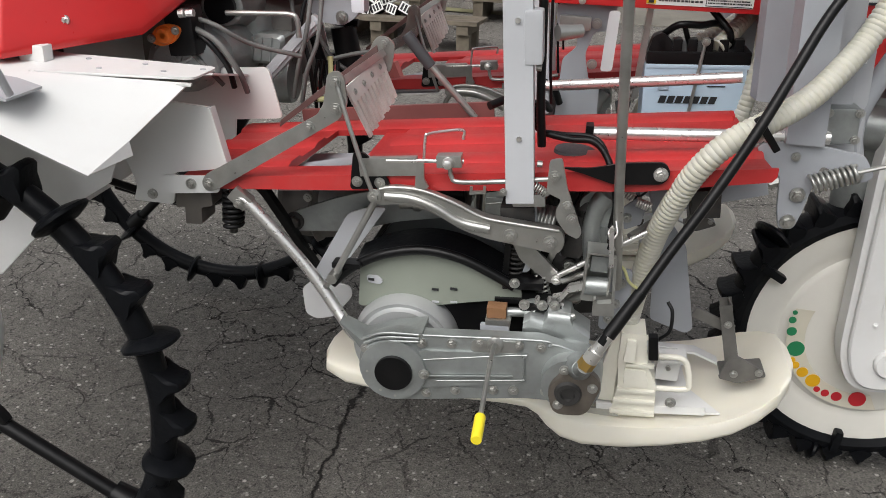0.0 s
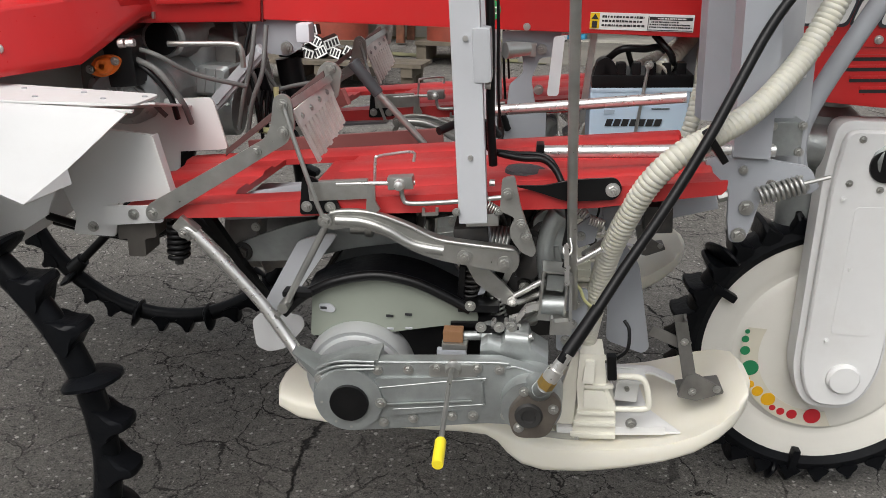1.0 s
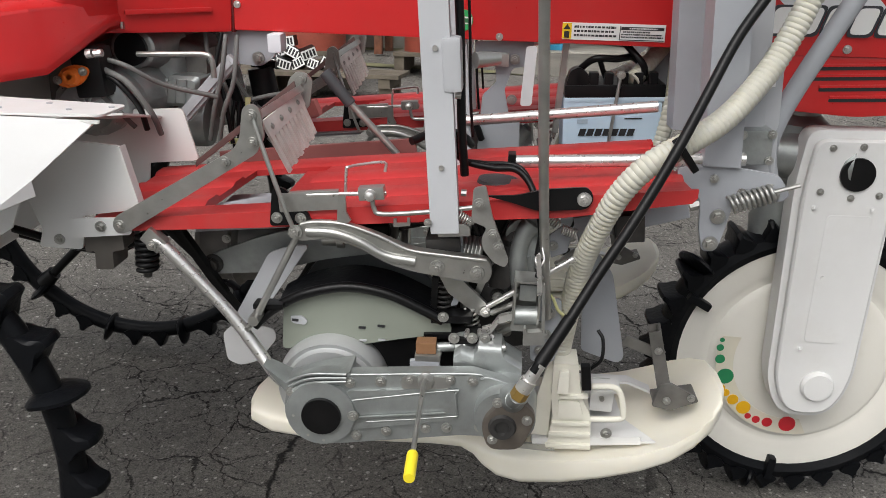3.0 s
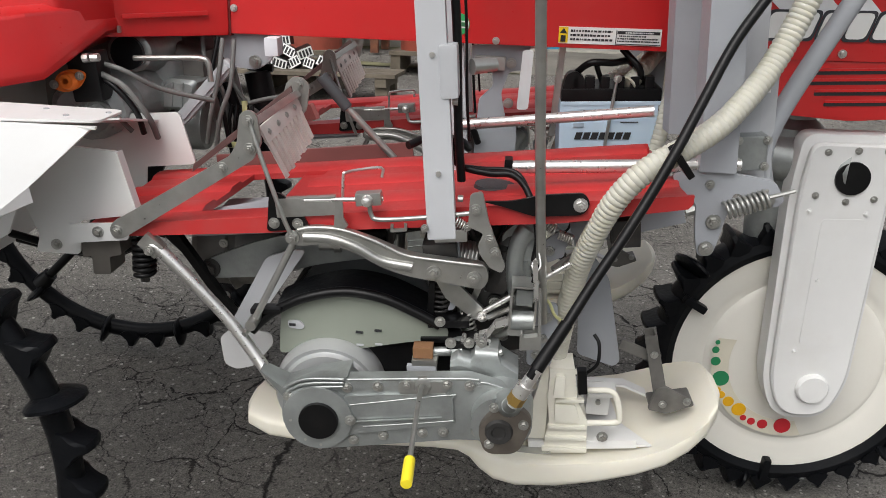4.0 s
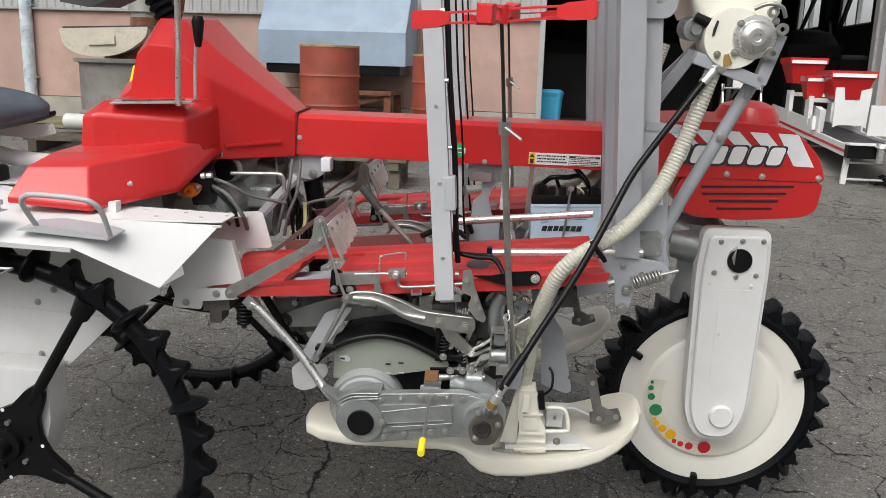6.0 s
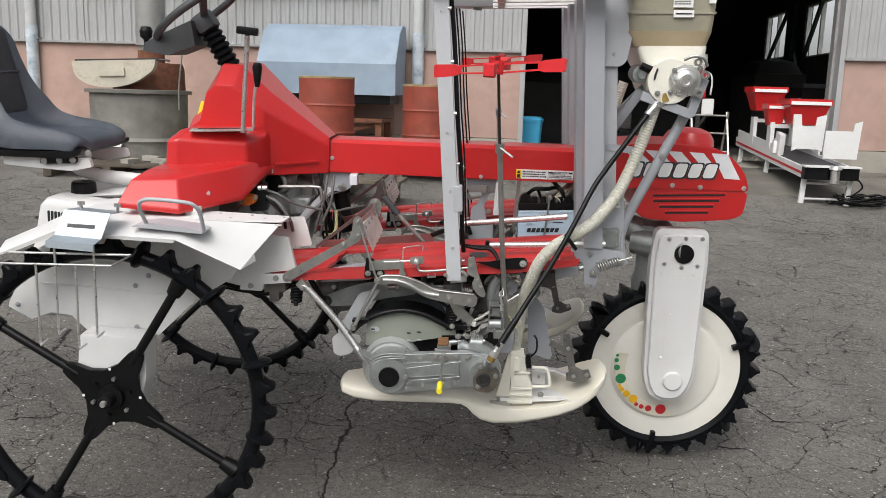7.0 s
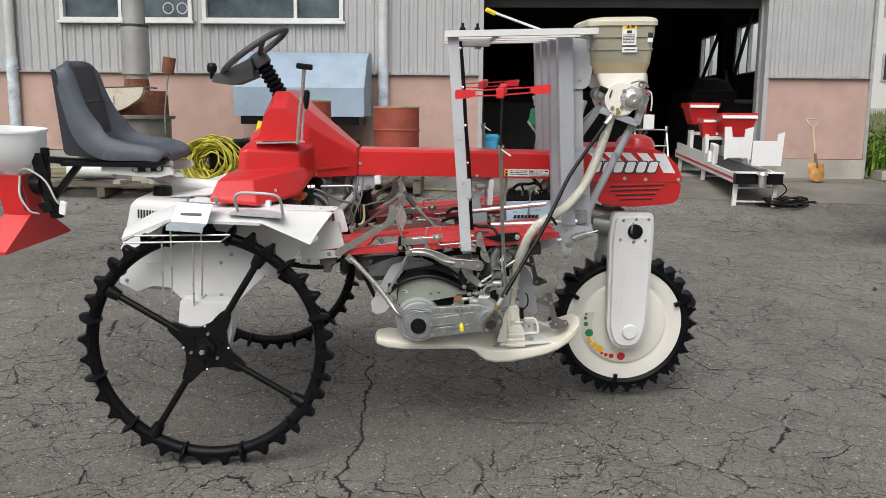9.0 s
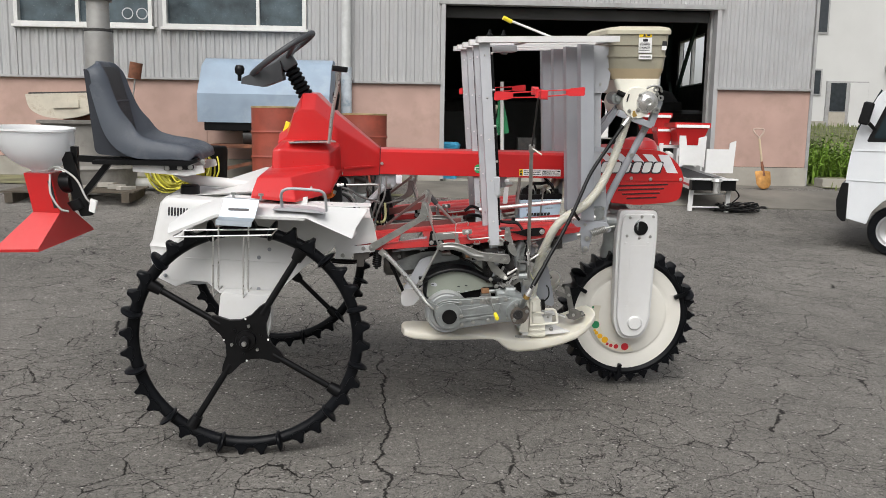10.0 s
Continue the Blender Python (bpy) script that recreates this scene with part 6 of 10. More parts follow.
    part("link_rim", tube(B(), [(0.858, Y(0.223), 0.897), (0.883, Y(0.222), 0.903), (0.932, Y(0.222), 0.903), (0.990, Y(0.222), 0.887), (1.042, Y(0.222), 0.866), (1.100, Y(0.222), 0.861), (1.175, Y(0.223), 0.857)], 0.0038, n=10, steps=5), ZINC, g)
    bolts(g, [(0.849, Y(0.219), 0.884), (1.092, Y(0.219), 0.839), (1.161, Y(0.219), 0.834)], 0.0115, ZINC, "link_bolt")
    part("lower_link", prism(B(), rounded([(1.086, 0.805), (1.116, 0.806), (1.186, 0.742), (1.184, 0.724), (1.168, 0.722), (1.110, 0.762)], 0.008), Y(0.292), Y(0.302), "y", b=0.002), ZINC, g)
    bolts(g, [(1.180, Y(0.288), 0.732), (1.203, Y(0.32), 0.782)], 0.009, CHROME, "link_bolt")
    part("drop_link", rod(B(), (0.846, Y(0.245), 0.868), (0.772, Y(0.240), 0.712), 0.0062, n=12), ZINC, g)
    # cover arc over the seedling feed
    arc = [(0.762, Y(0.255), 0.684), (0.785, Y(0.262), 0.708), (0.815, Y(0.270), 0.729), (0.860, Y(0.270), 0.752), (0.93, Y(0.270), 0.769), (1.0, Y(0.270), 0.762), (1.06, Y(0.270), 0.739), (1.105, Y(0.270), 0.717)]
    part("arc_rail", tube(B(), arc, 0.0095, n=12, steps=6), BLACK, g, "black curved guard rail")
    hood = curve_points(arc, 4)
    part("arc_hood", loft(B(), [[(q.x, Y(0.272), q.z), (q.x, Y(0.355), q.z + 0.010), (q.x, Y(0.355), q.z + 0.002), (q.x, Y(0.272), q.z - 0.007)] for q in hood[6:]]), RUBBER, g, "black rubber hood over the feed")
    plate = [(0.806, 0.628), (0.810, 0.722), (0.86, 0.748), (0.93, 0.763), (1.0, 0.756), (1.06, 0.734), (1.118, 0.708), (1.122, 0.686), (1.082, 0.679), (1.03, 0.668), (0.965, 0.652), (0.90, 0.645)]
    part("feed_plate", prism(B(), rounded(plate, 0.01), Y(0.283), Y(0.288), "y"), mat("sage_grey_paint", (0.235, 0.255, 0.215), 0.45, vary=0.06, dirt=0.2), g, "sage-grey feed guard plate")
    for k in range(2):
        part("plate_slot", box(B(), (0.956 + 0.035 * k, Y(0.2815), 0.685 + 0.006 * k), (0.013, 0.003, 0.004)), INK, g)
        part("plate_slot", box(B(), (0.958 + 0.035 * k, Y(0.2815), 0.659 + 0.004 * k), (0.013, 0.003, 0.003)), PALE_GREY, g)
    part("plate_tab", prism(B(), rounded([(0.822, 0.698), (0.845, 0.700), (0.855, 0.690), (0.850, 0.682), (0.825, 0.684)], 0.006), Y(0.279), Y(0.283), "y", b=0.001), PALE_GREY, g)
    part("plate_slot", box(B(), (0.832, Y(0.2785), 0.691), (0.012, 0.002, 0.005)), INK, g)
    # black slab added for the shade in the opening below the feed plate
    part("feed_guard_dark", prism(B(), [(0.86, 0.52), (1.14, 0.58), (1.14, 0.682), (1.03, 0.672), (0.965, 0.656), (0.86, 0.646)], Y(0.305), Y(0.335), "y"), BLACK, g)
    part("arc_end", rod(rod(B(), (0.770, Y(0.222), 0.709), (0.772, Y(0.262), 0.712), 0.0100, n=16), (0.757, Y(0.225), 0.690), (0.770, Y(0.262), 0.702), 0.005, n=10), ZINC, g)
    part("arc_bracket", box(B(), (0.790, Y(0.262), 0.727), (0.055, 0.03, 0.010), (0, -4, 0), b=0.003), BLACK, g)
    part("clear_flap", prism(B(), rounded([(0.683, 0.636), (0.708, 0.660), (0.782, 0.654), (0.787, 0.632), (0.750, 0.582), (0.714, 0.570), (0.690, 0.580)], 0.010), Y(0.310), Y(0.313), "y"), CLEAR, g, "milky plastic flap")
    # bell crank and actuator box
    part("bell_crank", prism(B(), rounded([(1.146, 0.990), (1.166, 0.996), (1.180, 0.945), (1.212, 0.870), (1.206, 0.858), (1.186, 0.866), (1.168, 0.888), (1.164, 0.905), (1.172, 0.925), (1.146, 0.935)], 0.006), Y(0.192), Y(0.200), "y", b=0.0015), ZINC, g, "zinc bell crank plate")
    bolts(g, [(1.157, Y(0.188), 0.966), (1.183, Y(0.188), 0.916), (1.193, Y(0.188), 0.895)], 0.0085, ZINC, "crank_bolt")
    part("crank_spring", coil(B(), (1.125, Y(0.21), 0.938), (1.148, Y(0.21), 0.925), 0.007, 0.0016, 6), ZINC, g)
    part("big_spring", coil(B(), (1.125, Y(0.30), 0.845), (1.165, Y(0.30), 0.840), 0.026, 0.004, 6), ZINC, g)
    ab = B()
    for c, s in (((1.248, Y(0.24), 0.825), (0.044, 0.05, 0.004)), ((1.228, Y(0.24), 0.785), (0.004, 0.05, 0.08)), ((1.270, Y(0.24), 0.785), (0.004, 0.05, 0.08)), ((1.248, Y(0.262), 0.785), (0.044, 0.004, 0.08))):
        box(ab, c, s, b=0.001)
    part("actuator_box", ab, ZINC, g, "open zinc actuator bracket")
    part("actuator_core", rod(box(B(), (1.250, Y(0.245), 0.80), (0.03, 0.03, 0.03), b=0.003), (1.228, Y(0.235), 0.755), (1.27, Y(0.235), 0.757), 0.017, n=18), CAST, g)
    part("actuator_foot", prism(B(), rounded([(1.225, 0.745), (1.28, 0.75), (1.285, 0.715), (1.255, 0.712), (1.25, 0.73), (1.225, 0.73)], 0.004), Y(0.225), Y(0.232), "y"), ZINC, g)
    # clutter of the mechanism: links, springs, pins and a dark frame behind
    part("dark_frame", loft(B(), [[(1.10, Y(0.38), 0.60), (1.28, Y(0.38), 0.63), (1.28, Y(0.46), 0.63), (1.10, Y(0.46), 0.60)], [(1.08, Y(0.38), 0.86), (1.24, Y(0.38), 0.89), (1.24, Y(0.46), 0.89), (1.08, Y(0.46), 0.86)]]), DARK_STEEL, g)
    part("cast_housing", loft(B(), [[(1.23 + 0.05 * math.cos(a * math.pi / 6), Y(0.33) + 0.035 * math.sin(a * math.pi / 6), z + 0.01 * math.cos(a * math.pi / 6)) for a in range(12)] for z in (0.78, 0.80)] + [[(1.225 + r * math.cos(a * math.pi / 6), Y(0.33) + r * 0.8 * math.sin(a * math.pi / 6), z) for a in range(12)] for r, z in ((0.03, 0.82), (0.022, 0.85), (0.03, 0.865), (0.015, 0.89))]), DARK_STEEL, g, "oily clutch housing")
    part("cast_lever", prism(B(), rounded([(1.205, 0.885), (1.225, 0.905), (1.255, 0.900), (1.268, 0.84), (1.272, 0.785), (1.226, 0.781), (1.222, 0.835), (1.205, 0.86)], 0.01), Y(0.315), Y(0.335), "y", b=0.005), CAST, g, "cast clutch lever")
    part("lever_tube", rod(B(), (1.243, Y(0.312), 0.84), (1.252, Y(0.312), 0.785), 0.014, 0.015, 16), CAST, g)
    bolts(g, [(1.232, Y(0.312), 0.866), (1.128, Y(0.225), 0.706), (1.160, Y(0.225), 0.709), (1.182, Y(0.225), 0.711), (1.105, Y(0.262), 0.728), (1.200, Y(0.314), 0.752)], 0.009, ZINC, "unit_bolt")
    part("black_rail", box(B(), (1.158, Y(0.255), 0.700), (0.075, 0.055, 0.010), (0, -5, 0), b=0.002), BLACK, g)
    part("black_rail", box(B(), (1.120, Y(0.285), 0.722), (0.075, 0.040, 0.014), (0, -5, 0), b=0.002), BLACK, g)
    part("rail_web", box(B(), (1.085, Y(0.30), 0.74), (0.012, 0.012, 0.10), b=0.002), BLACK, g)
    part("long_link_rod", rod(B(), (1.182, Y(0.262), 0.755), (1.325, Y(0.262), 0.858), 0.0055, n=12), CHROME, g, "bright steel link rod")
    for a, c in (((1.272, 0.920), (1.296, 0.903)), ((1.302, 0.897), (1.328, 0.889))):
        part("small_spring", coil(B(), (a[0], Y(0.30), a[1]), (c[0], Y(0.30), c[1]), 0.0075, 0.0018, 6), CHROME, g)
    part("steel_tab", prism(B(), rounded([(1.256, 0.884), (1.264, 0.884), (1.272, 0.812), (1.264, 0.810)], 0.002), Y(0.196), Y(0.199), "y"), CHROME, g)
    part("angle_clip", prism(B(), rounded([(1.270, 0.832), (1.275, 0.832), (1.284, 0.724), (1.247, 0.720), (1.246, 0.750), (1.250, 0.752), (1.252, 0.744), (1.277, 0.748)], 0.002), Y(0.190), Y(0.206), "y", b=0.001), ZINC, g, "bent zinc angle clip")
    part("folded_link", loft(B(), [[(x, Y(0.245) + dy, z + dz) for dy, dz in ((-0.010, -0.006), (0.010, -0.010), (0.010, 0.004), (-0.010, 0.008))] for x, z in ((1.176, 0.716), (1.192, 0.722), (1.204, 0.742), (1.226, 0.750))]), CHROME, g, "bright folded link")
    part("bearing_plate", prism(B(), rounded([(1.262, 0.748), (1.318, 0.752), (1.322, 0.690), (1.316, 0.622), (1.270, 0.620)], 0.010), Y(0.328), Y(0.336), "y", b=0.002), GREY, g, "grey bearing plate")
    bolts(g, [(1.301, Y(0.326), 0.723), (1.295, Y(0.326), 0.679), (1.221, Y(0.318), 0.682), (1.286, Y(0.326), 0.645)], 0.0085, ZINC, "plate_bolt")
    part("clutch_horn", tube(B(), [(1.250, Y(0.298), 0.905), (1.236, Y(0.296), 0.880), (1.230, Y(0.294), 0.845), (1.234, Y(0.294), 0.812), (1.242, Y(0.294), 0.782)], 0.015, n=14, steps=6, rad=lambda k, d: 0.019 - 0.0035 * math.sin(min(1.0, d / 0.12) * math.pi)), CAST, g, "smooth grey clutch horn")
    part("horn_plate", prism(B(), rounded([(1.248, 0.918), (1.264, 0.905), (1.268, 0.850), (1.258, 0.820), (1.226, 0.868), (1.222, 0.890)], 0.008), Y(0.304), Y(0.312), "y", b=0.002), CAST, g)
    part("angle_bracket", prism(B(), rounded([(1.280, 0.872), (1.308, 0.896), (1.322, 0.876), (1.318, 0.846), (1.290, 0.832)], 0.004), Y(0.325), Y(0.331), "y", b=0.001), GREY, g)
    bolts(g, [(1.292, Y(0.322), 0.856), (1.236, Y(0.300), 0.893)], 0.008, ZINC, "plate_bolt")
    for k in range(3):
        part("clip_pin", rod(B(), (1.150 + 0.022 * k, Y(0.236), 0.706 + 0.002 * k), (1.150 + 0.022 * k, Y(0.262), 0.706 + 0.002 * k), 0.0045, n=8), CHROME, g)
    part("shift_wire", tube(B(), [(1.262, Y(0.215), 0.880), (1.256, Y(0.205), 0.872), (1.262, Y(0.200), 0.862), (1.270, Y(0.205), 0.872), (1.266, Y(0.215), 0.890)], 0.0018, n=8, steps=4), CHROME, g)
    part("yellow_lead", tube(B(), [(1.285, Y(0.30), 0.775), (1.300, Y(0.31), 0.760), (1.312, Y(0.315), 0.735), (1.330, Y(0.33), 0.715)], 0.003, n=8), mat("yellowed_hose", (0.62, 0.60, 0.30), 0.4), g)
    rnd = random.Random(17)
    for k in range(9):
        x, z = rnd.uniform(1.10, 1.28), rnd.uniform(0.84, 0.93)
        yy = rnd.uniform(0.29, 0.40)
        part("lead", tube(B(), [(x, Y(yy), z), (x + rnd.uniform(-0.02, 0.03), Y(yy - 0.01), z - 0.05), (x + rnd.uniform(-0.03, 0.04), Y(yy), z - 0.10), (x + rnd.uniform(-0.04, 0.05), Y(yy + 0.02), z - 0.16)], rnd.choice((0.0028, 0.004, 0.005)), n=8, steps=5), BLACK if k % 3 else HOSE_DARK, g)
    for k in range(5):
        x, z = 1.115 + 0.032 * k, rnd.uniform(0.72, 0.80)
        part("link_plate", prism(B(), rounded([(x, z), (x + 0.012, z + 0.003), (x + 0.03, z + 0.055), (x + 0.018, z + 0.058)], 0.004), Y(0.30 + 0.012 * k), Y(0.304 + 0.012 * k), "y"), ZINC if k % 2 else GREY, g)
    tooth = None
    for k in range(18):
        m = pose(1.200, Y(0.325), 0.752, 0, 20 * k, 0)
        if tooth is None:
            tooth = part("tooth", box(B(), (0, 0, 0.038), (0.006, 0.010, 0.007)), DARK_STEEL, g)
            tooth.matrix_basis = m
        else:
            again(tooth, m)
    part("sprocket", lathe(B(), [(0.0, -0.012), (0.012, -0.012), (0.014, -0.006), (0.030, -0.006), (0.036, -0.004), (0.036, 0.004), (0.012, 0.008)], (1.200, Y(0.33), 0.752), "y", 28), DARK_STEEL, g)
    for p, q, r in (((1.19, 0.28, 0.735), (1.235, 0.27, 0.765), 0.006), ((1.17, 0.30, 0.66), (1.24, 0.25, 0.735), 0.007), ((1.20, 0.30, 0.70), (1.26, 0.26, 0.74), 0.008), ((1.30, 0.30, 0.83), (1.42, 0.42, 0.88), 0.007), ((1.15, 0.31, 0.62), (1.15, 0.31, 0.72), 0.007), ((1.12, 0.33, 0.65), (1.11, 0.33, 0.80), 0.010), ((1.14, 0.35, 0.70), (1.13, 0.35, 0.85), 0.008)):
        part("link_rod", rod(B(), (p[0], Y(p[1]), p[2]), (q[0], Y(q[1]), q[2]), r, n=10), ZINC if r != 0.010 else DARK_STEEL, g)
    part("return_spring", coil(B(), (1.150, Y(0.30), 0.735), (1.172, Y(0.29), 0.665), 0.010, 0.0022, 9), ZINC, g)
    part("return_spring", coil(B(), (1.104, Y(0.31), 0.79), (1.100, Y(0.31), 0.68), 0.014, 0.0025, 11), DARK_STEEL, g)
    part("arc_shelf", box(B(), (1.14, Y(0.30), 0.625 + 0.035), (0.11, 0.06, 0.008), (0, -5, 0), b=0.002), DARK_STEEL, g)
    part("arc_shelf", box(B(), (1.12, Y(0.30), 0.685), (0.10, 0.05, 0.010), (0, -5, 0), b=0.002), BLACK, g)
    part("hose_clip", tube(B(), [(1.165, Y(0.24), 0.665), (1.19, Y(0.22), 0.685), (1.22, Y(0.22), 0.70)], 0.006, n=8), ZINC, g)
    # yellow-tipped hand rod pointing out of the case
    if full:
        part("hand_rod", tube(B(), [(1.088, 0.160, 0.652), (1.086, 0.135, 0.662), (1.087, 0.05, 0.656), (1.0885, -0.05, 0.646)], 0.0042, n=8, steps=5), ZINC, g)
        part("yellow_grip", rod(B(), (1.0884, -0.046, 0.6465), (1.0894, -0.100, 0.641), 0.0088, 0.0088, 16, b=0.003), YELLOW, g, "yellow vinyl grip")
        part("rod_clamp", lathe(B(), [(0, -0.012), (0.011, -0.012), (0.013, -0.004), (0.016, 0.0), (0.016, 0.008)], (1.087, 0.165, 0.650), "y", 18), ZINC, g)
        part("rod_base", prism(B(), rounded([(1.045, 0.655), (1.13, 0.662), (1.13, 0.64), (1.045, 0.632)], 0.008), 0.164, 0.168, "y"), ZINC, g)
    return g


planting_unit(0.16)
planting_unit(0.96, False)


def float_board(y):
    """Cream plastic float with a blunt raised nose and its mounting block."""
    d = y - 0.46
    secs = [(0.700, 0.415, 0.485, 0.408, 0.432), (0.712, 0.375, 0.52, 0.398, 0.440), (0.76, 0.350, 0.55, 0.388, 0.442), (0.84, 0.345, 0.56, 0.384, 0.436), (0.97, 0.345, 0.56, 0.392, 0.430), (1.10, 0.345, 0.56, 0.400, 0.430), (1.150, 0.340, 0.57, 0.402, 0.430), (1.175, 0.330, 0.59, 0.392, 0.432),
            (1.195, 0.318, 0.62, 0.372, 0.434), (1.225, 0.308, 0.635, 0.352, 0.436), (1.27, 0.302, 0.645, 0.344, 0.438), (1.35, 0.300, 0.645, 0.352, 0.446), (1.43, 0.300, 0.645, 0.372, 0.456), (1.50, 0.303, 0.643, 0.394, 0.470), (1.555, 0.310, 0.637, 0.416, 0.492), (1.600, 0.324, 0.624, 0.444, 0.516), (1.635, 0.348, 0.602, 0.470, 0.534), (1.658, 0.382, 0.57, 0.490, 0.542), (1.672, 0.43, 0.52, 0.506, 0.538)]
    rings = []
    for x, y0, y1, z0, z1 in secs:
        cy, cz, ry, rz = (y0 + y1) / 2 + d, (z0 + z1) / 2, (y1 - y0) / 2, (z1 - z0) / 2
        ring = []
        for k in range(48):
            a = 2 * math.pi * k / 48
            c, s = math.cos(a), math.sin(a)
            u, v = math.copysign(abs(c) ** 0.45, c), math.copysign(abs(s) ** 0.55, s)
            dip = -min(0.030, 0.8 * rz) * (1 - abs(u) ** 6) * smooth(1.20, 1.34, x) * (1 - smooth(1.60, 1.66, x)) if s > 0.3 else 0.0
            ring.append((x, cy + ry * u, cz + rz * v + dip))
        rings.append(ring)
    return part("float_board", loft(B(), rings), CREAM, RT, "cream plastic float with a raised nose")


fb = float_board(0.46)
float_board(1.26)


def float_mount(y):
    d = y - 0.46
    g = thing("float_mount", "", "", None)
    for k in ("label", "category"):
        if k in g:
            del g[k]
    g.parent = RT
    part("mount_tower", loft(B(), [[(1.318, 0.335 + d, 0.425), (1.405, 0.335 + d, 0.432), (1.405, 0.40 + d, 0.432), (1.318, 0.40 + d, 0.425)],
                                   [(1.325, 0.335 + d, 0.50), (1.398, 0.335 + d, 0.506), (1.398, 0.40 + d, 0.506), (1.325, 0.40 + d, 0.50)],
                                   [(1.318, 0.335 + d, 0.545), (1.375, 0.335 + d, 0.55), (1.375, 0.40 + d, 0.55), (1.318, 0.40 + d, 0.545)],
                                   [(1.316, 0.325 + d, 0.62), (1.362, 0.325 + d, 0.622), (1.362, 0.39 + d, 0.622), (1.316, 0.39 + d, 0.62)]]), IVORY, g, "ivory plastic hose tower")
    part("tower_panel", prism(B(), rounded([(1.335, 0.500), (1.385, 0.503), (1.372, 0.540), (1.332, 0.540)], 0.004), 0.329 + d, 0.336 + d, "y", b=0.002), IVORY, g)
    part("tower_panel", prism(B(), rounded([(1.326, 0.560), (1.348, 0.560), (1.346, 0.608), (1.328, 0.608)], 0.004), 0.318 + d, 0.328 + d, "y", b=0.002), IVORY, g)
    for z in (0.44, 0.465, 0.49, 0.55, 0.612):
        part("tower_rib", box(B(), (1.36, 0.333 + d, z), (0.088 - (z - 0.44) * 0.3, 0.012, 0.007), (0, -4, 0), b=0.002), IVORY, g)
    part("mount_plate", loft(B(), [[(1.29, 0.34 + d, 0.428), (1.53, 0.34 + d, 0.456), (1.47, 0.40 + d, 0.460), (1.46, 0.55 + d, 0.460), (1.29, 0.55 + d, 0.43)], [(1.29, 0.34 + d, 0.440), (1.53, 0.34 + d, 0.460), (1.47, 0.40 + d, 0.472), (1.46, 0.55 + d, 0.472), (1.29, 0.55 + d, 0.442)]]), WHITE, g, "white float mounting plate")
    part("tower_web", prism(B(), [(1.274, 0.444), (1.322, 0.446), (1.320, 0.612), (1.308, 0.612)], 0.352 + d, 0.362 + d, "y", b=0.002), IVORY, g)
    part("metal_strip", bar(B(), (1.255, 0.338 + d, 0.424), (1.335, 0.338 + d, 0.430), 0.015, 0.006), ZINC, g)
    part("wire_frame", tube(B(), [(1.395, 0.35 + d, 0.565), (1.435, 0.35 + d, 0.567), (1.452, 0.35 + d, 0.552), (1.462, 0.35 + d, 0.512), (1.455, 0.35 + d, 0.498), (1.40, 0.35 + d, 0.492)], 0.006, n=8, steps=5), IVORY, g)
    part("cross_plate", box(B(), (1.43, 0.40 + d, 0.540), (0.055, 0.05, 0.008), (0, -5, 0), b=0.002), WHITE, g)
    part("mount_clevis", box(box(box(B(), (1.425, 0.405 + d, 0.506), (0.044, 0.006, 0.050), b=0.001), (1.425, 0.455 + d, 0.506), (0.044, 0.006, 0.050), b=0.001), (1.447, 0.43 + d, 0.506), (0.004, 0.05, 0.050), b=0.001), WHITE, g, "white folded clevis")
    part("clevis_pin", rod(B(), (1.425, 0.395 + d, 0.512), (1.425, 0.465 + d, 0.512), 0.005, n=12), ZINC, g)
    part("mount_strip", loft(B(), [[(x, y0 + d, z), (x, y0 + 0.030 + d, z), (x, y0 + 0.030 + d, z + 0.005), (x, y0 + d, z + 0.005)] for x, y0, z in ((1.37, 0.50, 0.490), (1.49, 0.49, 0.500), (1.535, 0.47, 0.492))]), WHITE, g)
    part("plate_lip", bar(B(), (1.29, 0.338 + d, 0.437), (1.50, 0.338 + d, 0.461), 0.018, 0.004, 0.001), WHITE, g)
    bolts(g, [(1.432, 0.338 + d, 0.470)], 0.010, ZINC, "mount_bolt")
    part("sensor", box(B(), (1.378, 0.325 + d, 0.598), (0.018, 0.02, 0.05), (0, -8, 0), b=0.003), BLACK, g)
    part("sensor_lead", tube(B(), [(1.385, 0.325 + d, 0.615), (1.402, 0.32 + d, 0.64), (1.402, 0.33 + d, 0.675), (1.392, 0.34 + d, 0.69)], 0.0035, n=6), BLACK, g)
    part("grey_fin", prism(B(), rounded([(1.371, 0.738), (1.398, 0.785), (1.432, 0.740), (1.476, 0.556), (1.464, 0.542), (1.385, 0.566)], 0.01), 0.50 + d, 0.506 + d, "y"), GREY, g, "grey steel side fin")
    WORN = mat("worn_grey_steel", (0.15, 0.145, 0.135), 0.45, metal=0.4, vary=0.25, scale=20)
    part("fin_link", bar(B(), (1.455, 0.41 + d, 0.642), (1.535, 0.41 + d, 0.612), 0.022, 0.006, 0.002), WORN, g)
    pv_link = bar(bar(B(), (1.508, 0.392 + d, 0.672), (1.545, 0.392 + d, 0.535), 0.024, 0.004, 0.001), (1.512, 0.428 + d, 0.672), (1.549, 0.428 + d, 0.535), 0.024, 0.004, 0.001)
    part("pivot_link", bar(pv_link, (1.518, 0.41 + d, 0.674), (1.557, 0.41 + d, 0.540), 0.004, 0.036, 0.001), WORN, g, "worn steel pivot link")
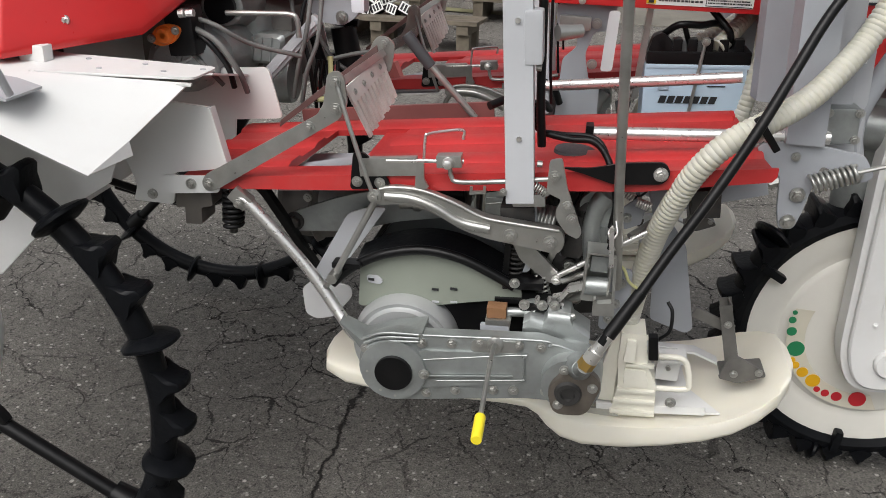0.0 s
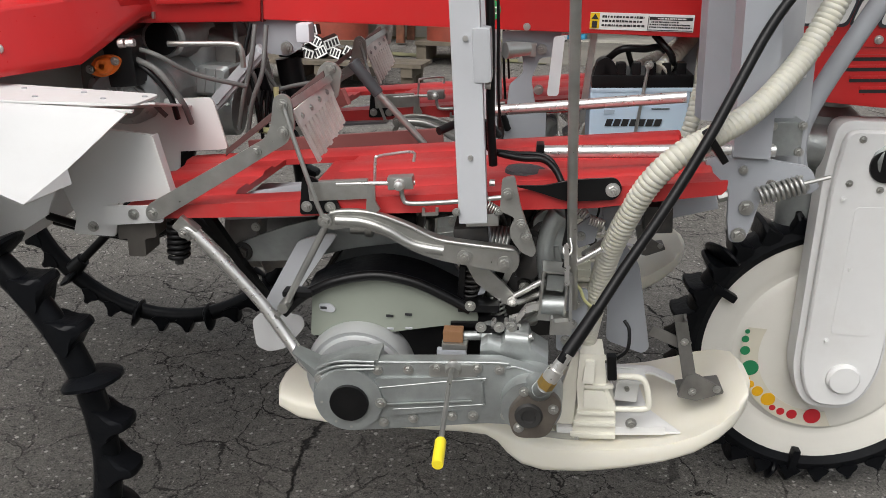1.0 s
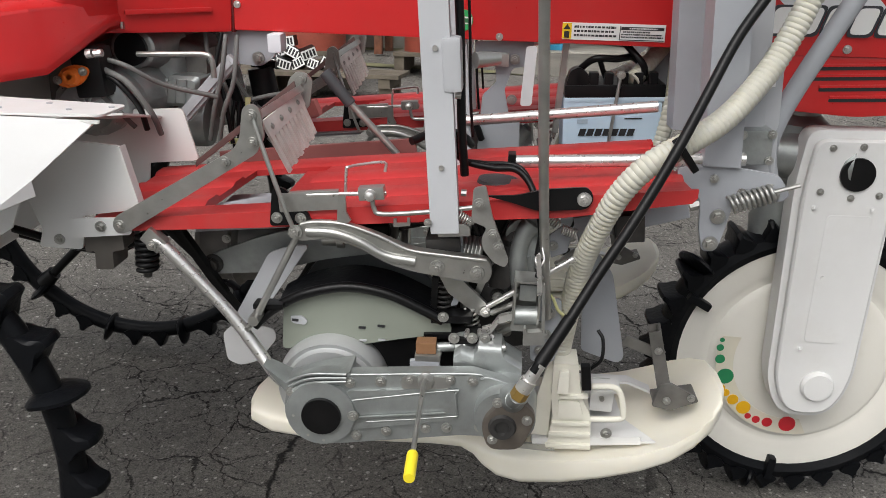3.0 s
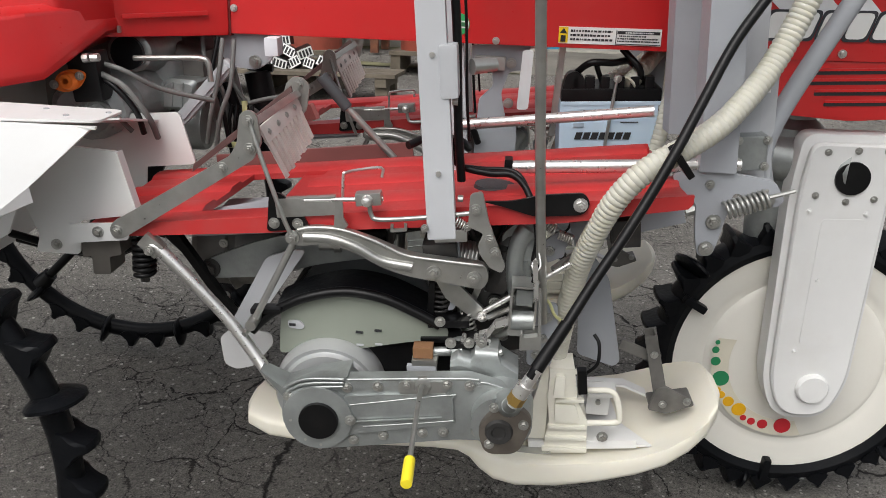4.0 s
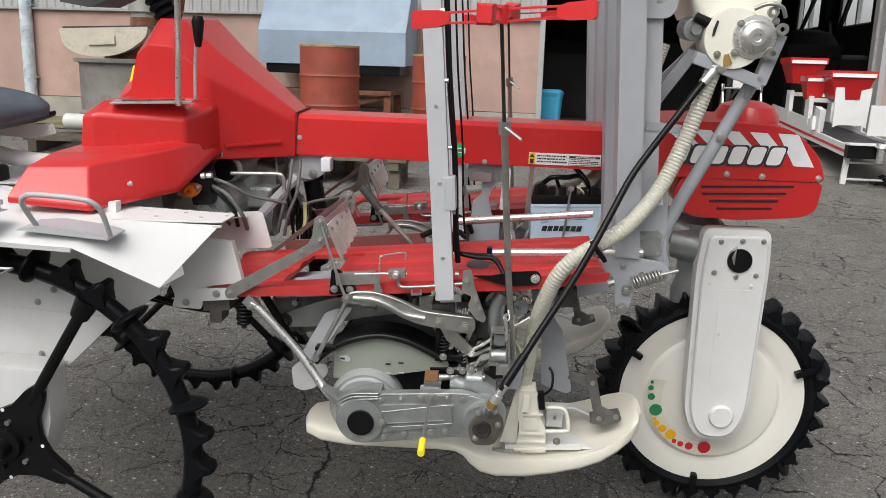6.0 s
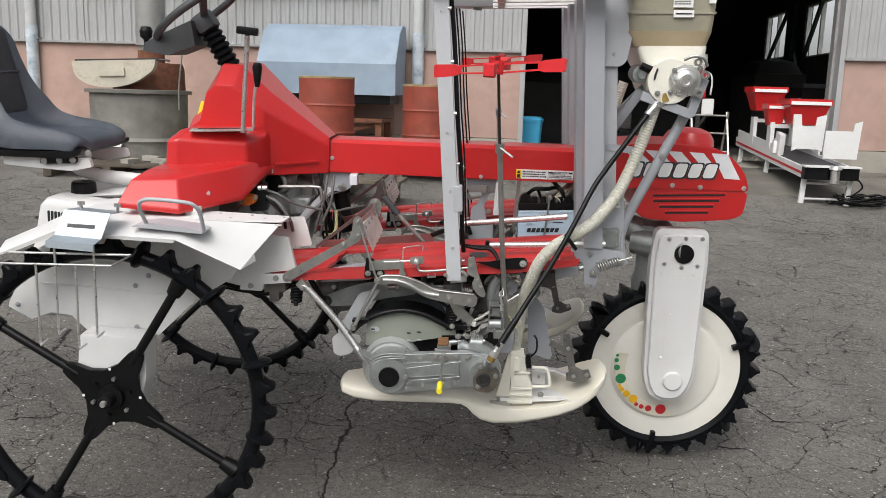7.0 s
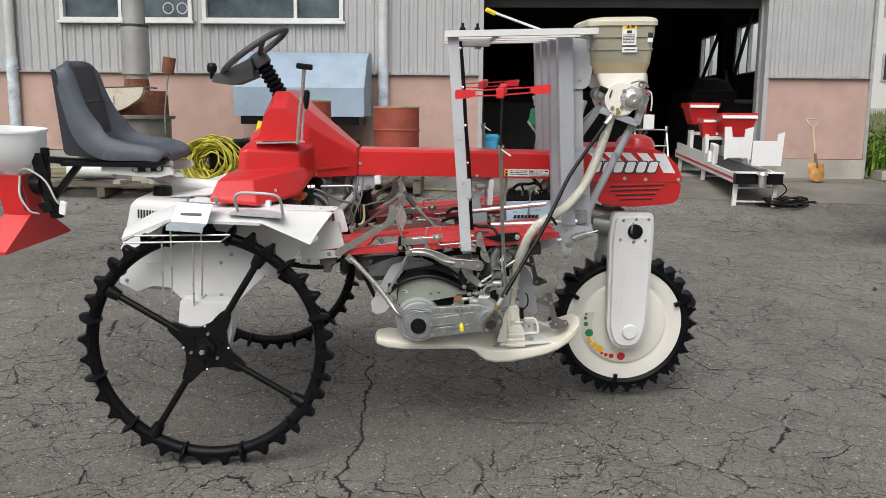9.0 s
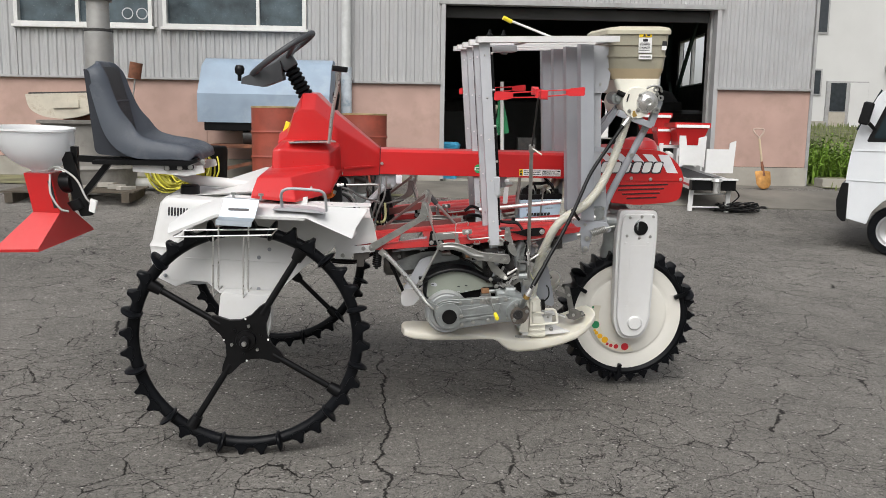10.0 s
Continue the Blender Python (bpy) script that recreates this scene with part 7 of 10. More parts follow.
    part("pivot_base", prism(B(), rounded([(1.522, 0.512), (1.532, 0.560), (1.552, 0.566), (1.606, 0.540), (1.612, 0.530), (1.560, 0.506)], 0.006), 0.385 + d, 0.392 + d, "y", b=0.001), WORN, g)
    part("pivot_base", prism(B(), rounded([(1.526, 0.512), (1.612, 0.530), (1.606, 0.540), (1.526, 0.520)], 0.003), 0.392 + d, 0.440 + d, "y", b=0.001), WORN, g)
    bolts(g, [(1.546, 0.37 + d, 0.535), (1.592, 0.37 + d, 0.545), (1.520, 0.39 + d, 0.632)], 0.007, ZINC, "pivot_bolt")


float_mount(0.46)
float_mount(1.26)


def delivery_line(y, near=True):
    """Milky corrugated hose and black drive cable from the float up to the hopper."""
    d = y - 0.30
    h = part("corrugated_hose", bellows(B(), [(1.329, 0.38 + d, 0.60), (1.333, 0.37 + d, 0.668), (1.341, 0.315 + d, 0.808), (1.356, 0.265 + d, 0.902), (1.384, 0.230 + d, 0.988), (1.426, 0.226 + d, 1.042), (1.480, 0.247 + d, 1.072), (1.536, 0.275 + d, 1.106), (1.580, 0.302 + d, 1.148), (1.626, 0.335 + d, 1.208), (1.666, 0.355 + d, 1.30), (1.697, 0.362 + d, 1.40), (1.722, 0.365 + d, 1.50), (1.735, 0.365 + d, 1.55)], 0.0205, pitch=0.0092, depth=0.085, n=16), HOSE_CREAM, RT, "milky corrugated delivery hose")
    if near:
        part("drive_cable", tube(B(), [(1.262, 0.066, 0.738), (1.274, 0.070, 0.760), (1.297, 0.084, 0.795), (1.345, 0.12, 0.877), (1.392, 0.15, 0.954), (1.430, 0.175, 1.022), (1.463, 0.198, 1.087), (1.499, 0.235, 1.157), (1.539, 0.272, 1.237), (1.580, 0.298, 1.300), (1.640, 0.318, 1.390), (1.700, 0.340, 1.478), (1.745, 0.355, 1.535)], 0.0086, n=12, steps=8), BLACK, RT, "black rubber-covered drive cable")
        part("cable_sleeve", rod(B(), (1.270, 0.068, 0.752), (1.312, 0.095, 0.822), 0.0112, 0.0102, 14), BLACK, RT)
        part("cable_fitting", rod(rod(B(), (1.248, 0.066, 0.708), (1.273, 0.069, 0.756), 0.0105, 0.0095, 16, b=0.002), (1.246, 0.066, 0.704), (1.256, 0.066, 0.724), 0.0130, 0.0130, 20, b=0.002), CHROME, RT, "bright cable fitting")
        part("brass_nut", rod(B(), (1.240, 0.068, 0.690), (1.247, 0.066, 0.706), 0.0138, 0.0138, 6), BRASS, RT, "brass union nut")
        part("fitting_base", rod(rod(B(), (1.236, 0.15, 0.640), (1.236, 0.105, 0.662), 0.027, 0.0145, 18, b=0.004), (1.236, 0.108, 0.660), (1.241, 0.068, 0.692), 0.0135, 0.0125, 16), CAST, RT)
        part("upper_fitting", rod(rod(B(), (1.697, 0.339, 1.474), (1.733, 0.351, 1.520), 0.0125, 0.0115, 18, b=0.002), (1.722, 0.347, 1.507), (1.738, 0.353, 1.526), 0.0155, 0.0155, 6), CHROME, RT, "bright upper cable fitting")
        part("brass_nut", rod(rod(B(), (1.736, 0.352, 1.524), (1.754, 0.358, 1.546), 0.0165, 0.0165, 6), (1.750, 0.357, 1.540), (1.768, 0.370, 1.560), 0.012, 0.012, 14), BRASS, RT, "brass elbow nut")
        part("cable_tie", bar(B(), (1.458, 0.205, 1.082), (1.492, 0.225, 1.040), 0.012, 0.03, 0.003), BLACK, RT)


delivery_line(0.30)
delivery_line(1.10, False)


def lane(y, first):
    """Seedling-tray lane: a leaning post and a pair of folded guide panels."""
    g = thing("tray_lane", "", "", None)
    for k in ("label", "category"):
        if k in g:
            del g[k]
    g.parent = RT
    dy = y - 0.27
    post = bar(B(), (1.104, 0.215 + dy, 0.905), (1.006, 0.275 + dy, 1.835), 0.048 if first else 0.030, 0.028, 0.004)
    part("post", post, PALE_GREY, g, "leaning pale grey post")
    for k in range(5):
        t = 0.12 + 0.2 * k
        part("post_rivet", rod(B(), (1.104 - 0.098 * t, 0.2005 + dy + 0.06 * t, 0.905 + 0.93 * t), (1.104 - 0.098 * t, 0.1975 + dy + 0.06 * t, 0.905 + 0.93 * t), 0.0045, n=10), CHROME, g)
    part("post_cable", tube(B(), [(1.128, 0.27 + dy, 0.99), (1.118, 0.262 + dy, 1.08), (1.105, 0.27 + dy, 1.25), (1.080, 0.275 + dy, 1.45), (1.060, 0.285 + dy, 1.65), (1.040, 0.29 + dy, 1.80)], 0.0075 if first else 0.003, n=8), BLACK, g)
    if first:
        part("post_foot", box(B(), (1.118, 0.225 + dy, 0.912), (0.055, 0.04, 0.022), (0, -6, 0), b=0.003), ZINC, g)
        part("switch_box", box(B(), (1.100, 0.235 + dy, 1.178), (0.030, 0.045, 0.085), (0, -5, 0), b=0.008), PALE_GREY, g, "pale grey switch box")
        part("switch_plunger", rod(B(), (1.135, 0.24 + dy, 1.185), (1.172, 0.26 + dy, 1.188), 0.013, 0.010, 14), ZINC, g)
        part("lower_post", prism(B(), [(1.085, 0.90), (1.128, 0.90), (1.142, 0.80), (1.118, 0.80)], 0.262 + dy, 0.272 + dy, "y", b=0.002), GREY, g)
        bolts(g, [(1.145, 0.205 + dy, 0.930), (1.075, 0.198 + dy, 0.925)], 0.006, ZINC, "post_bolt")
        for k in range(6):
            part("edge_screw", rod(B(), (1.125 - 0.018 * k, 0.232 + dy, 0.97 + 0.16 * k), (1.134 - 0.018 * k, 0.232 + dy, 0.97 + 0.16 * k), 0.006, n=8), ZINC, g)
    # guide panels
    def plan(cx, z):
        return [(cx + a, b + dy, z) for a, b in ((-0.004, 0.375), (0.0, 0.325), (0.062, 0.325), (0.066, 0.365), (0.062, 0.365), (0.058, 0.331), (0.004, 0.331), (0.0, 0.375))]
    part("guide_panel", loft(B(), [plan(1.5135 - 0.088 * (z - 1.24), z) for z in (1.02, 1.838)]), GREY, g, "grey folded tray guide panel")
    def plan2(cx, z):
        return [(cx + a, b + dy, z) for a, b in ((0.055, 0.385), (0.112, 0.385), (0.116, 0.43), (0.112, 0.43), (0.108, 0.391), (0.055, 0.391))]
    part("back_panel", loft(B(), [plan2(1.5135 - 0.088 * (z - 1.24), z) for z in (1.03, 1.838)]), mat("light_grey_paint", (0.40, 0.41, 0.43), 0.40, vary=0.06, dirt=0.12), g, "light grey folded back panel")
    if first:
        part("lobe_plate", prism(B(), rounded([(1.500, 1.835), (1.612, 1.835), (1.628, 1.72), (1.618, 1.640), (1.600, 1.622), (1.520, 1.618)], [0.0, 0.005, 0.03, 0.03, 0.02, 0.0]), 0.372 + dy, 0.378 + dy, "y", b=0.002), mat("light_grey_paint", (0.40, 0.41, 0.43), 0.40), g)
    bolts(g, [(1.566, 0.313 + dy, 1.66)], 0.006, ZINC, "panel_screw")


for k, yy in enumerate((0.27, 0.57, 0.87, 1.17)):
    lane(yy, k == 0)


def canopy():
    g = thing("top_frame", "", "", None)
    for k in ("label", "category"):
        if k in g:
            del g[k]
    g.parent = RT
    for i, y in enumerate((0.25, 0.55, 0.85, 1.15, 1.36)):
        part("top_rail", loft(B(), [[(x, y - 0.02, z - 0.024), (x, y + 0.05, z - 0.024), (x, y + 0.05, z + 0.002), (x, y - 0.02, z + 0.002)] for x, z in ((0.972, 1.838), (1.615, 1.876))]), WHITE, g, "white top rail")
    part("cross_rail", box(B(), (1.20, 0.80, 1.838), (0.03, 1.12, 0.02), b=0.003), PALE_GREY, g)
    part("cross_rail", box(B(), (1.60, 0.80, 1.864), (0.03, 1.12, 0.024), b=0.003), WHITE, g)
    part("under_tray", box(B(), (1.10, 0.40, 1.798), (0.14, 0.12, 0.030), (0, -3, 0), b=0.005), PALE_GREY, g)
    part("under_lamp", rod(B(), (1.12, 0.40, 1.775), (1.12, 0.40, 1.785), 0.016), GREY, g)
    for x in (1.05, 1.115):
        part("top_pin", lathe(B(), [(0, 1.885), (0.006, 1.884), (0.007, 1.868), (0.013, 1.862), (0.014, 1.845)], (x, 0.42, 0), "z", 12), BLACK, g)
    pole = part("marker_pole", rod(B(), (1.18, 0.84, 2.02 - 0.05), (1.56, 0.93, 1.86), 0.006), STICK_WHITE, RT, "thin white pole with a yellow tip")
    part("pole_tip", rod(B(), (1.17, 0.838, 1.974), (1.215, 0.848, 1.956), 0.011, 0.011, 12), YELLOW, pole)


canopy()


def marker(y, x0, x1):
    """Red plastic cross flag on a thin rod with a clamp."""
    RED_PL = mat("red_plastic", (0.62, 0.02, 0.025), 0.4, vary=0.06)
    g = part("rod", tube(B(), [(1.292, y + 0.39, 0.722), (1.260, y + 0.28, 0.98), (1.222, y + 0.165, 1.365)], 0.0085, n=10), ZINC, RT, "thin steel marker rod")
    part("thin_rod", tube(B(), [(1.222, y + 0.165, 1.365), (1.205, y + 0.02, 1.56), (1.20, y - 0.02, 1.605)], 0.0042, n=8), DARK_STEEL, g)
    part("rod_clamp", rod(rod(B(), (1.224, y + 0.168, 1.352), (1.221, y + 0.160, 1.382), 0.014, n=12), (1.221, y + 0.155, 1.370), (1.262, y + 0.13, 1.345), 0.004, n=8), ZINC, g)
    def arm(a, c):
        bm = bar(B(), a, c, 0.006, 0.016, 0.002)
        return bm
    c = Vector((1.20, y - 0.02, 1.605))
    ends = [Vector((x0, y + 0.02, 1.590)), Vector((x1, y - 0.06, 1.622)), c + Vector((-0.02, -0.20, 0.0)), c + Vector((0.02, 0.19, 0.01))]
    for e in ends:
        part("flag_arm", bar(bar(B(), c + Vector((0, 0, 0.012)), e + Vector((0, 0, 0.010)), 0.005, 0.006, 0.001), c - Vector((0, 0, 0.012)), e - Vector((0, 0, 0.008)), 0.005, 0.006, 0.001), RED_PL, g)
        d = (e - c).normalized()
        part("flag_tip", loft(B(), [[tuple(e + d * s + Vector((0, 0, zz)) + Vector((-d.y, d.x, 0)) * ww) for ww, zz in ((-w, -h), (w, -h), (w, h), (-w, h))] for s, w, h in ((-0.045, 0.004, 0.009), (-0.025, 0.013, 0.016), (0.026, 0.015, 0.018), (0.032, 0.012, 0.014))]), RED_PL, g, "red plastic paddle")
    part("flag_hub", rod(B(), c - Vector((0, 0, 0.016)), c + Vector((0, 0, 0.020)), 0.015, 0.015, 14), RED_PL, g)


marker(-0.08, 1.055, 1.35)
marker(1.35, 1.05, 1.36)


def fert_hopper():
    g = thing("fertiliser_hopper", "", "", None)
    for k in ("label", "category"):
        if k in g:
            del g[k]
    g.parent = RT
    def ring(x0, x1, y0, y1, z, tilt=0.05, r=0.025):
        return [(x, y, z + tilt * (x - 1.74)) for x, y in rounded([(x0, y0), (x1, y0), (x1, y1), (x0, y1)], r, 4)]
    part("hopper_bin", loft(B(), [ring(1.635, 1.868, 0.38, 0.70, 1.690), ring(1.612, 1.878, 0.360, 0.72, 1.745), ring(1.606, 1.880, 0.356, 0.724, 1.80), ring(1.606, 1.880, 0.356, 0.724, 1.845), ring(1.598, 1.884, 0.350, 0.73, 1.848), ring(1.596, 1.884, 0.35, 0.73, 1.900)]), HOPPER, g, "smoky translucent fertiliser bin")
    part("hopper_lid", loft(B(), [ring(1.585, 1.893, 0.342, 0.74, 1.898), ring(1.585, 1.893, 0.342, 0.74, 1.915), ring(1.60, 1.885, 0.352, 0.73, 1.928), ring(1.66, 1.86, 0.39, 0.70, 1.936)]), mat("pale_smoky_lid", (0.50, 0.47, 0.36), 0.35, vary=0.05), g, "pale bin lid")
    part("bin_seam", loft(B(), [ring(1.602, 1.884, 0.352, 0.728, 1.795), ring(1.602, 1.884, 0.352, 0.728, 1.802)]), HOPPER, g)
    part("dust_band", loft(B(), [ring(1.632, 1.869, 0.378, 0.702, 1.694), ring(1.608, 1.8785, 0.358, 0.722, 1.742)]), mat("dusty_plastic", (0.46, 0.37, 0.24), 0.6, vary=0.12), g)
    part("bin_label", box(B(), (1.770, 0.3465, 1.860), (0.062, 0.002, 0.088), (0, -3, 0)), STICK_WHITE, g, "white label with small print")
    part("label_head", box(B(), (1.768, 0.345, 1.894), (0.060, 0.002, 0.018), (0, -3, 0)), STICK_YELLOW, g)
    for k in range(6):
        part("print_line", dashes(B(), 1.744, 1.794, 0.345, 1.858 - 0.0065 * k, 0.0034, 0.05, 60 + k), INK, g)
    part("mark_sign", prism(B(), [(1.754, 1.888), (1.770, 1.889), (1.762, 1.901)], 0.3425, 0.344, "y"), INK, g)
    part("mark_bar", box(B(), (1.782, 0.3435, 1.895), (0.014, 0.0012, 0.009), (0, -3, 0)), INK, g)
    part("print_mark", box(B(), (1.769, 0.345, 1.872), (0.022, 0.0014, 0.012), (0, -3, 0), b=0.0005), INK, g)
    part("bin_label", box(B(), (1.777, 0.3485, 1.797), (0.064, 0.002, 0.022), (0, -3, 0)), STICK_WHITE, g)
    part("print_bar", box(B(), (1.777, 0.347, 1.797), (0.05, 0.0014, 0.004), (0, -3, 0)), INK, g)
    part("red_tag", box(B(), (1.862, 0.346, 1.862), (0.022, 0.002, 0.022)), INK, g)
    part("white_tag", box(B(), (1.862, 0.346, 1.842), (0.022, 0.002, 0.018)), STICK_WHITE, g)
    part("neck", loft(B(), [ring(1.675, 1.862, 0.37, 0.69, 1.625), ring(1.66, 1.868, 0.37, 0.70, 1.655), ring(1.645, 1.872, 0.375, 0.70, 1.695)]), IVORY, g, "ivory feed neck")
    part("roller_case", rod(B(), (1.758, 0.335, 1.585), (1.758, 0.66, 1.585), 0.073, 0.073, 36, b=0.006), IVORY, g, "ivory roller housing")
    part("case_slot", prism(B(), rounded([(1.703, 1.600), (1.710, 1.625), (1.715, 1.622), (1.708, 1.588), (1.703, 1.585)], 0.002), 0.3325, 0.336, "y"), INK, g)
    knob = lathe(B(), [(0, -0.026), (0.009, -0.026), (0.011, -0.032), (0.019, -0.032), (0.022, -0.026), (0.034, -0.020), (0.039, -0.012), (0.040, -0.006), (0.050, -0.005), (0.052, 0.0), (0.052, 0.006)], (1.802, 0.333, 1.590), "y", 36)
    part("adjust_knob", knob, CHROME, g, "cast adjusting knob")
    bolts(g, [(1.765, 0.328, 1.620), (1.845, 0.328, 1.630), (1.760, 0.328, 1.552), (1.835, 0.328, 1.548), (1.72, 0.331, 1.545)], 0.008, ZINC, "case_screw")
    for x, z, r in ((1.862, 1.612, 0.014), (1.848, 1.555, 0.015), (1.835, 1.650, 0.013)):
        part("ring_lug", lathe(B(), [(r * 0.45, -0.006), (r, -0.006), (r, 0.006), (r * 0.45, 0.006), (r * 0.45, -0.006)], (x, 0.325, z), "y", 18), ZINC, g)
    part("spring_clip", tube(B(), [(1.79, 0.325, 1.655), (1.82, 0.315, 1.668), (1.85, 0.315, 1.662), (1.865, 0.325, 1.64)], 0.005, n=8), ZINC, g)
    part("blower_spool", rod(rod(B(), (1.668, 0.37, 1.600), (1.668, 0.46, 1.602), 0.028, 0.030, 24, b=0.006), (1.668, 0.350, 1.600), (1.668, 0.37, 1.600), 0.013, n=14), CAST, g)
    part("black_knob", rod(B(), (1.66, 0.35, 1.63), (1.705, 0.35, 1.612), 0.012, 0.014, 12, b=0.003), BLACK, g)
    # support arms
    arm = bar(B(), (1.672, 0.36, 1.535), (1.842, 0.36, 1.482), 0.030, 0.035, 0.004)
    bar(arm, (1.835, 0.36, 1.48), (1.868, 0.36, 1.60), 0.030, 0.035, 0.004)
    part("support_yoke", arm, GREY, g, "grey folded support yoke")
    part("support_yoke", bar(bar(B(), (1.60, 0.55, 1.42), (1.70, 0.45, 1.56), 0.03, 0.02, 0.003), (1.565, 0.50, 1.33), (1.68, 0.40, 1.55), 0.028, 0.02, 0.003), GREY, g)
    part("brass_union", rod(B(), (1.752, 0.345, 1.520), (1.742, 0.348, 1.545), 0.016, 0.016, 6), BRASS, g)
    part("cable_union", rod(B(), (1.735, 0.352, 1.505), (1.752, 0.346, 1.53), 0.012, 0.014, 12), CHROME, g)
    part("cross_brace", box(B(), (1.625, 0.385, 1.355), (0.09, 0.006, 0.024), (0, 3, 0), b=0.002), GREY, g)


fert_hopper()

# inclined support tube from the bracket to the hopper
tb = part("support_tube", tube(B(), [(1.678, 0.425, 0.975), (1.666, 0.425, 1.02), (1.669, 0.425, 1.07), (1.696, 0.425, 1.150), (1.762, 0.412, 1.310), (1.828, 0.395, 1.474)], 0.0175, n=14, steps=8), GREY, RT, "grey bent support tube")
bolts(tb, [(1.770, 0.392, 1.335), (1.818, 0.380, 1.45)], 0.009, ZINC, "tube_bolt")


def front_bracket(y):
    """Grey bracket at the front end of the deck: box, hanging link, spring."""
    d = y - 0.33
    g = thing("front_bracket", "", "", None)
    for k in ("label", "category"):
        if k in g:
            del g[k]
    g.parent = RT
    part("bracket_plate", prism(B(), rounded([(1.490, 1.01), (1.535, 1.025), (1.665, 1.01), (1.690, 0.975), (1.672, 0.960), (1.60, 0.985), (1.588, 0.90), (1.580, 0.865), (1.555, 0.862), (1.545, 0.90), (1.538, 0.96), (1.50, 0.985)], 0.010), 0.335 + d, 0.345 + d, "y", b=0.002), GREY, g, "grey bracket plate")
    part("gear_box", box(B(), (1.620, 0.380 + d, 1.050), (0.062, 0.05, 0.062), (0, -5, 0), b=0.006), CAST, g, "small cast box")
    bolts(g, [(1.597, 0.352 + d, 1.072), (1.646, 0.352 + d, 1.076), (1.598, 0.352 + d, 1.026), (1.648, 0.352 + d, 1.030), (1.556, 0.331 + d, 0.997), (1.663, 0.331 + d, 0.975)], 0.007, ZINC, "box_bolt")
    bolts(g, [(1.566, 0.328 + d, 0.880), (1.572, 0.330 + d, 0.93)], 0.012, ZINC, "link_bolt")
    part("tension_spring", coil(B(), (1.585, 0.315 + d, 0.957), (1.655, 0.315 + d, 0.985), 0.0145, 0.0032, 9), ZINC, g, "zinc tension spring")
    part("spring_rod", rod(B(), (1.650, 0.315 + d, 0.984), (1.695, 0.315 + d, 1.000), 0.004, n=8), ZINC, g)
    part("pull_rod", rod(B(), (1.30, 0.42 + d, 0.885), (1.555, 0.35 + d, 0.950), 0.0055, n=8), CHROME, g)
    part("rod_end", rod(B(), (1.525, 0.35 + d, 0.940), (1.555, 0.35 + d, 0.952), 0.011, n=8), ZINC, g)
    part("vertical_plate", box(B(), (1.635, 0.412 + d, 1.10), (0.07, 0.008, 0.24), (0, -5, 0), b=0.002), PALE_GREY, g)
    part("side_arm", bar(B(), (1.40, 0.45 + d, 0.90), (1.56, 0.38 + d, 0.99), 0.05, 0.01, 0.002), GREY, g)
    part("print_label", box(B(), (1.628, 0.406 + d, 1.185), (0.042, 0.002, 0.075), (0, -5, 0)), STICK_WHITE, g, "white label with small print")
    part("label_head", dashes(B(), 1.609, 1.647, 0.4045 + d, 1.213, 0.0085, 0.08, 70), INK, g)
    for k in range(5):
        part("print_line", dashes(B(), 1.611, 1.646, 0.4045 + d, 1.2005 - 0.0105 * k, 0.0042, 0.08, 71 + k), INK, g)


front_bracket(0.33)
front_bracket(1.13)

# bright cross rods and the near grab rod
part("chrome_rod", rod(B(), (1.085, 0.68, 0.996), (1.497, 0.62, 1.066), 0.0115, n=16), CHROME, RT, "bright steel rod")
part("grab_rod", rod(B(), (1.205, 0.345, 1.000), (1.605, 0.345, 1.032), 0.0115, n=16), CHROME, RT, "bright steel grab rod")
part("chrome_rod", rod(B(), (1.25, 1.10, 1.13), (1.52, 1.08, 1.165), 0.0115, n=14), CHROME, RT)
hn = part("wire_harness", tube(tube(B(), [(1.108, 0.28, 1.063), (1.112, 0.29, 1.025), (1.128, 0.30, 1.006), (1.175, 0.30, 0.998), (1.213, 0.30, 0.998), (1.238, 0.29, 0.979), (1.255, 0.27, 0.944), (1.264, 0.25, 0.904), (1.262, 0.26, 0.86)], 0.006, n=8), [(1.12, 0.29, 1.01), (1.16, 0.31, 1.003), (1.22, 0.31, 1.000), (1.250, 0.28, 0.96), (1.272, 0.25, 0.90), (1.262, 0.24, 0.82)], 0.004, n=8), BLACK, RT, "taped black wire harness")
part("harness_tie", box(B(), (1.206, 0.335, 1.004), (0.014, 0.03, 0.03), b=0.003), BLACK, hn)


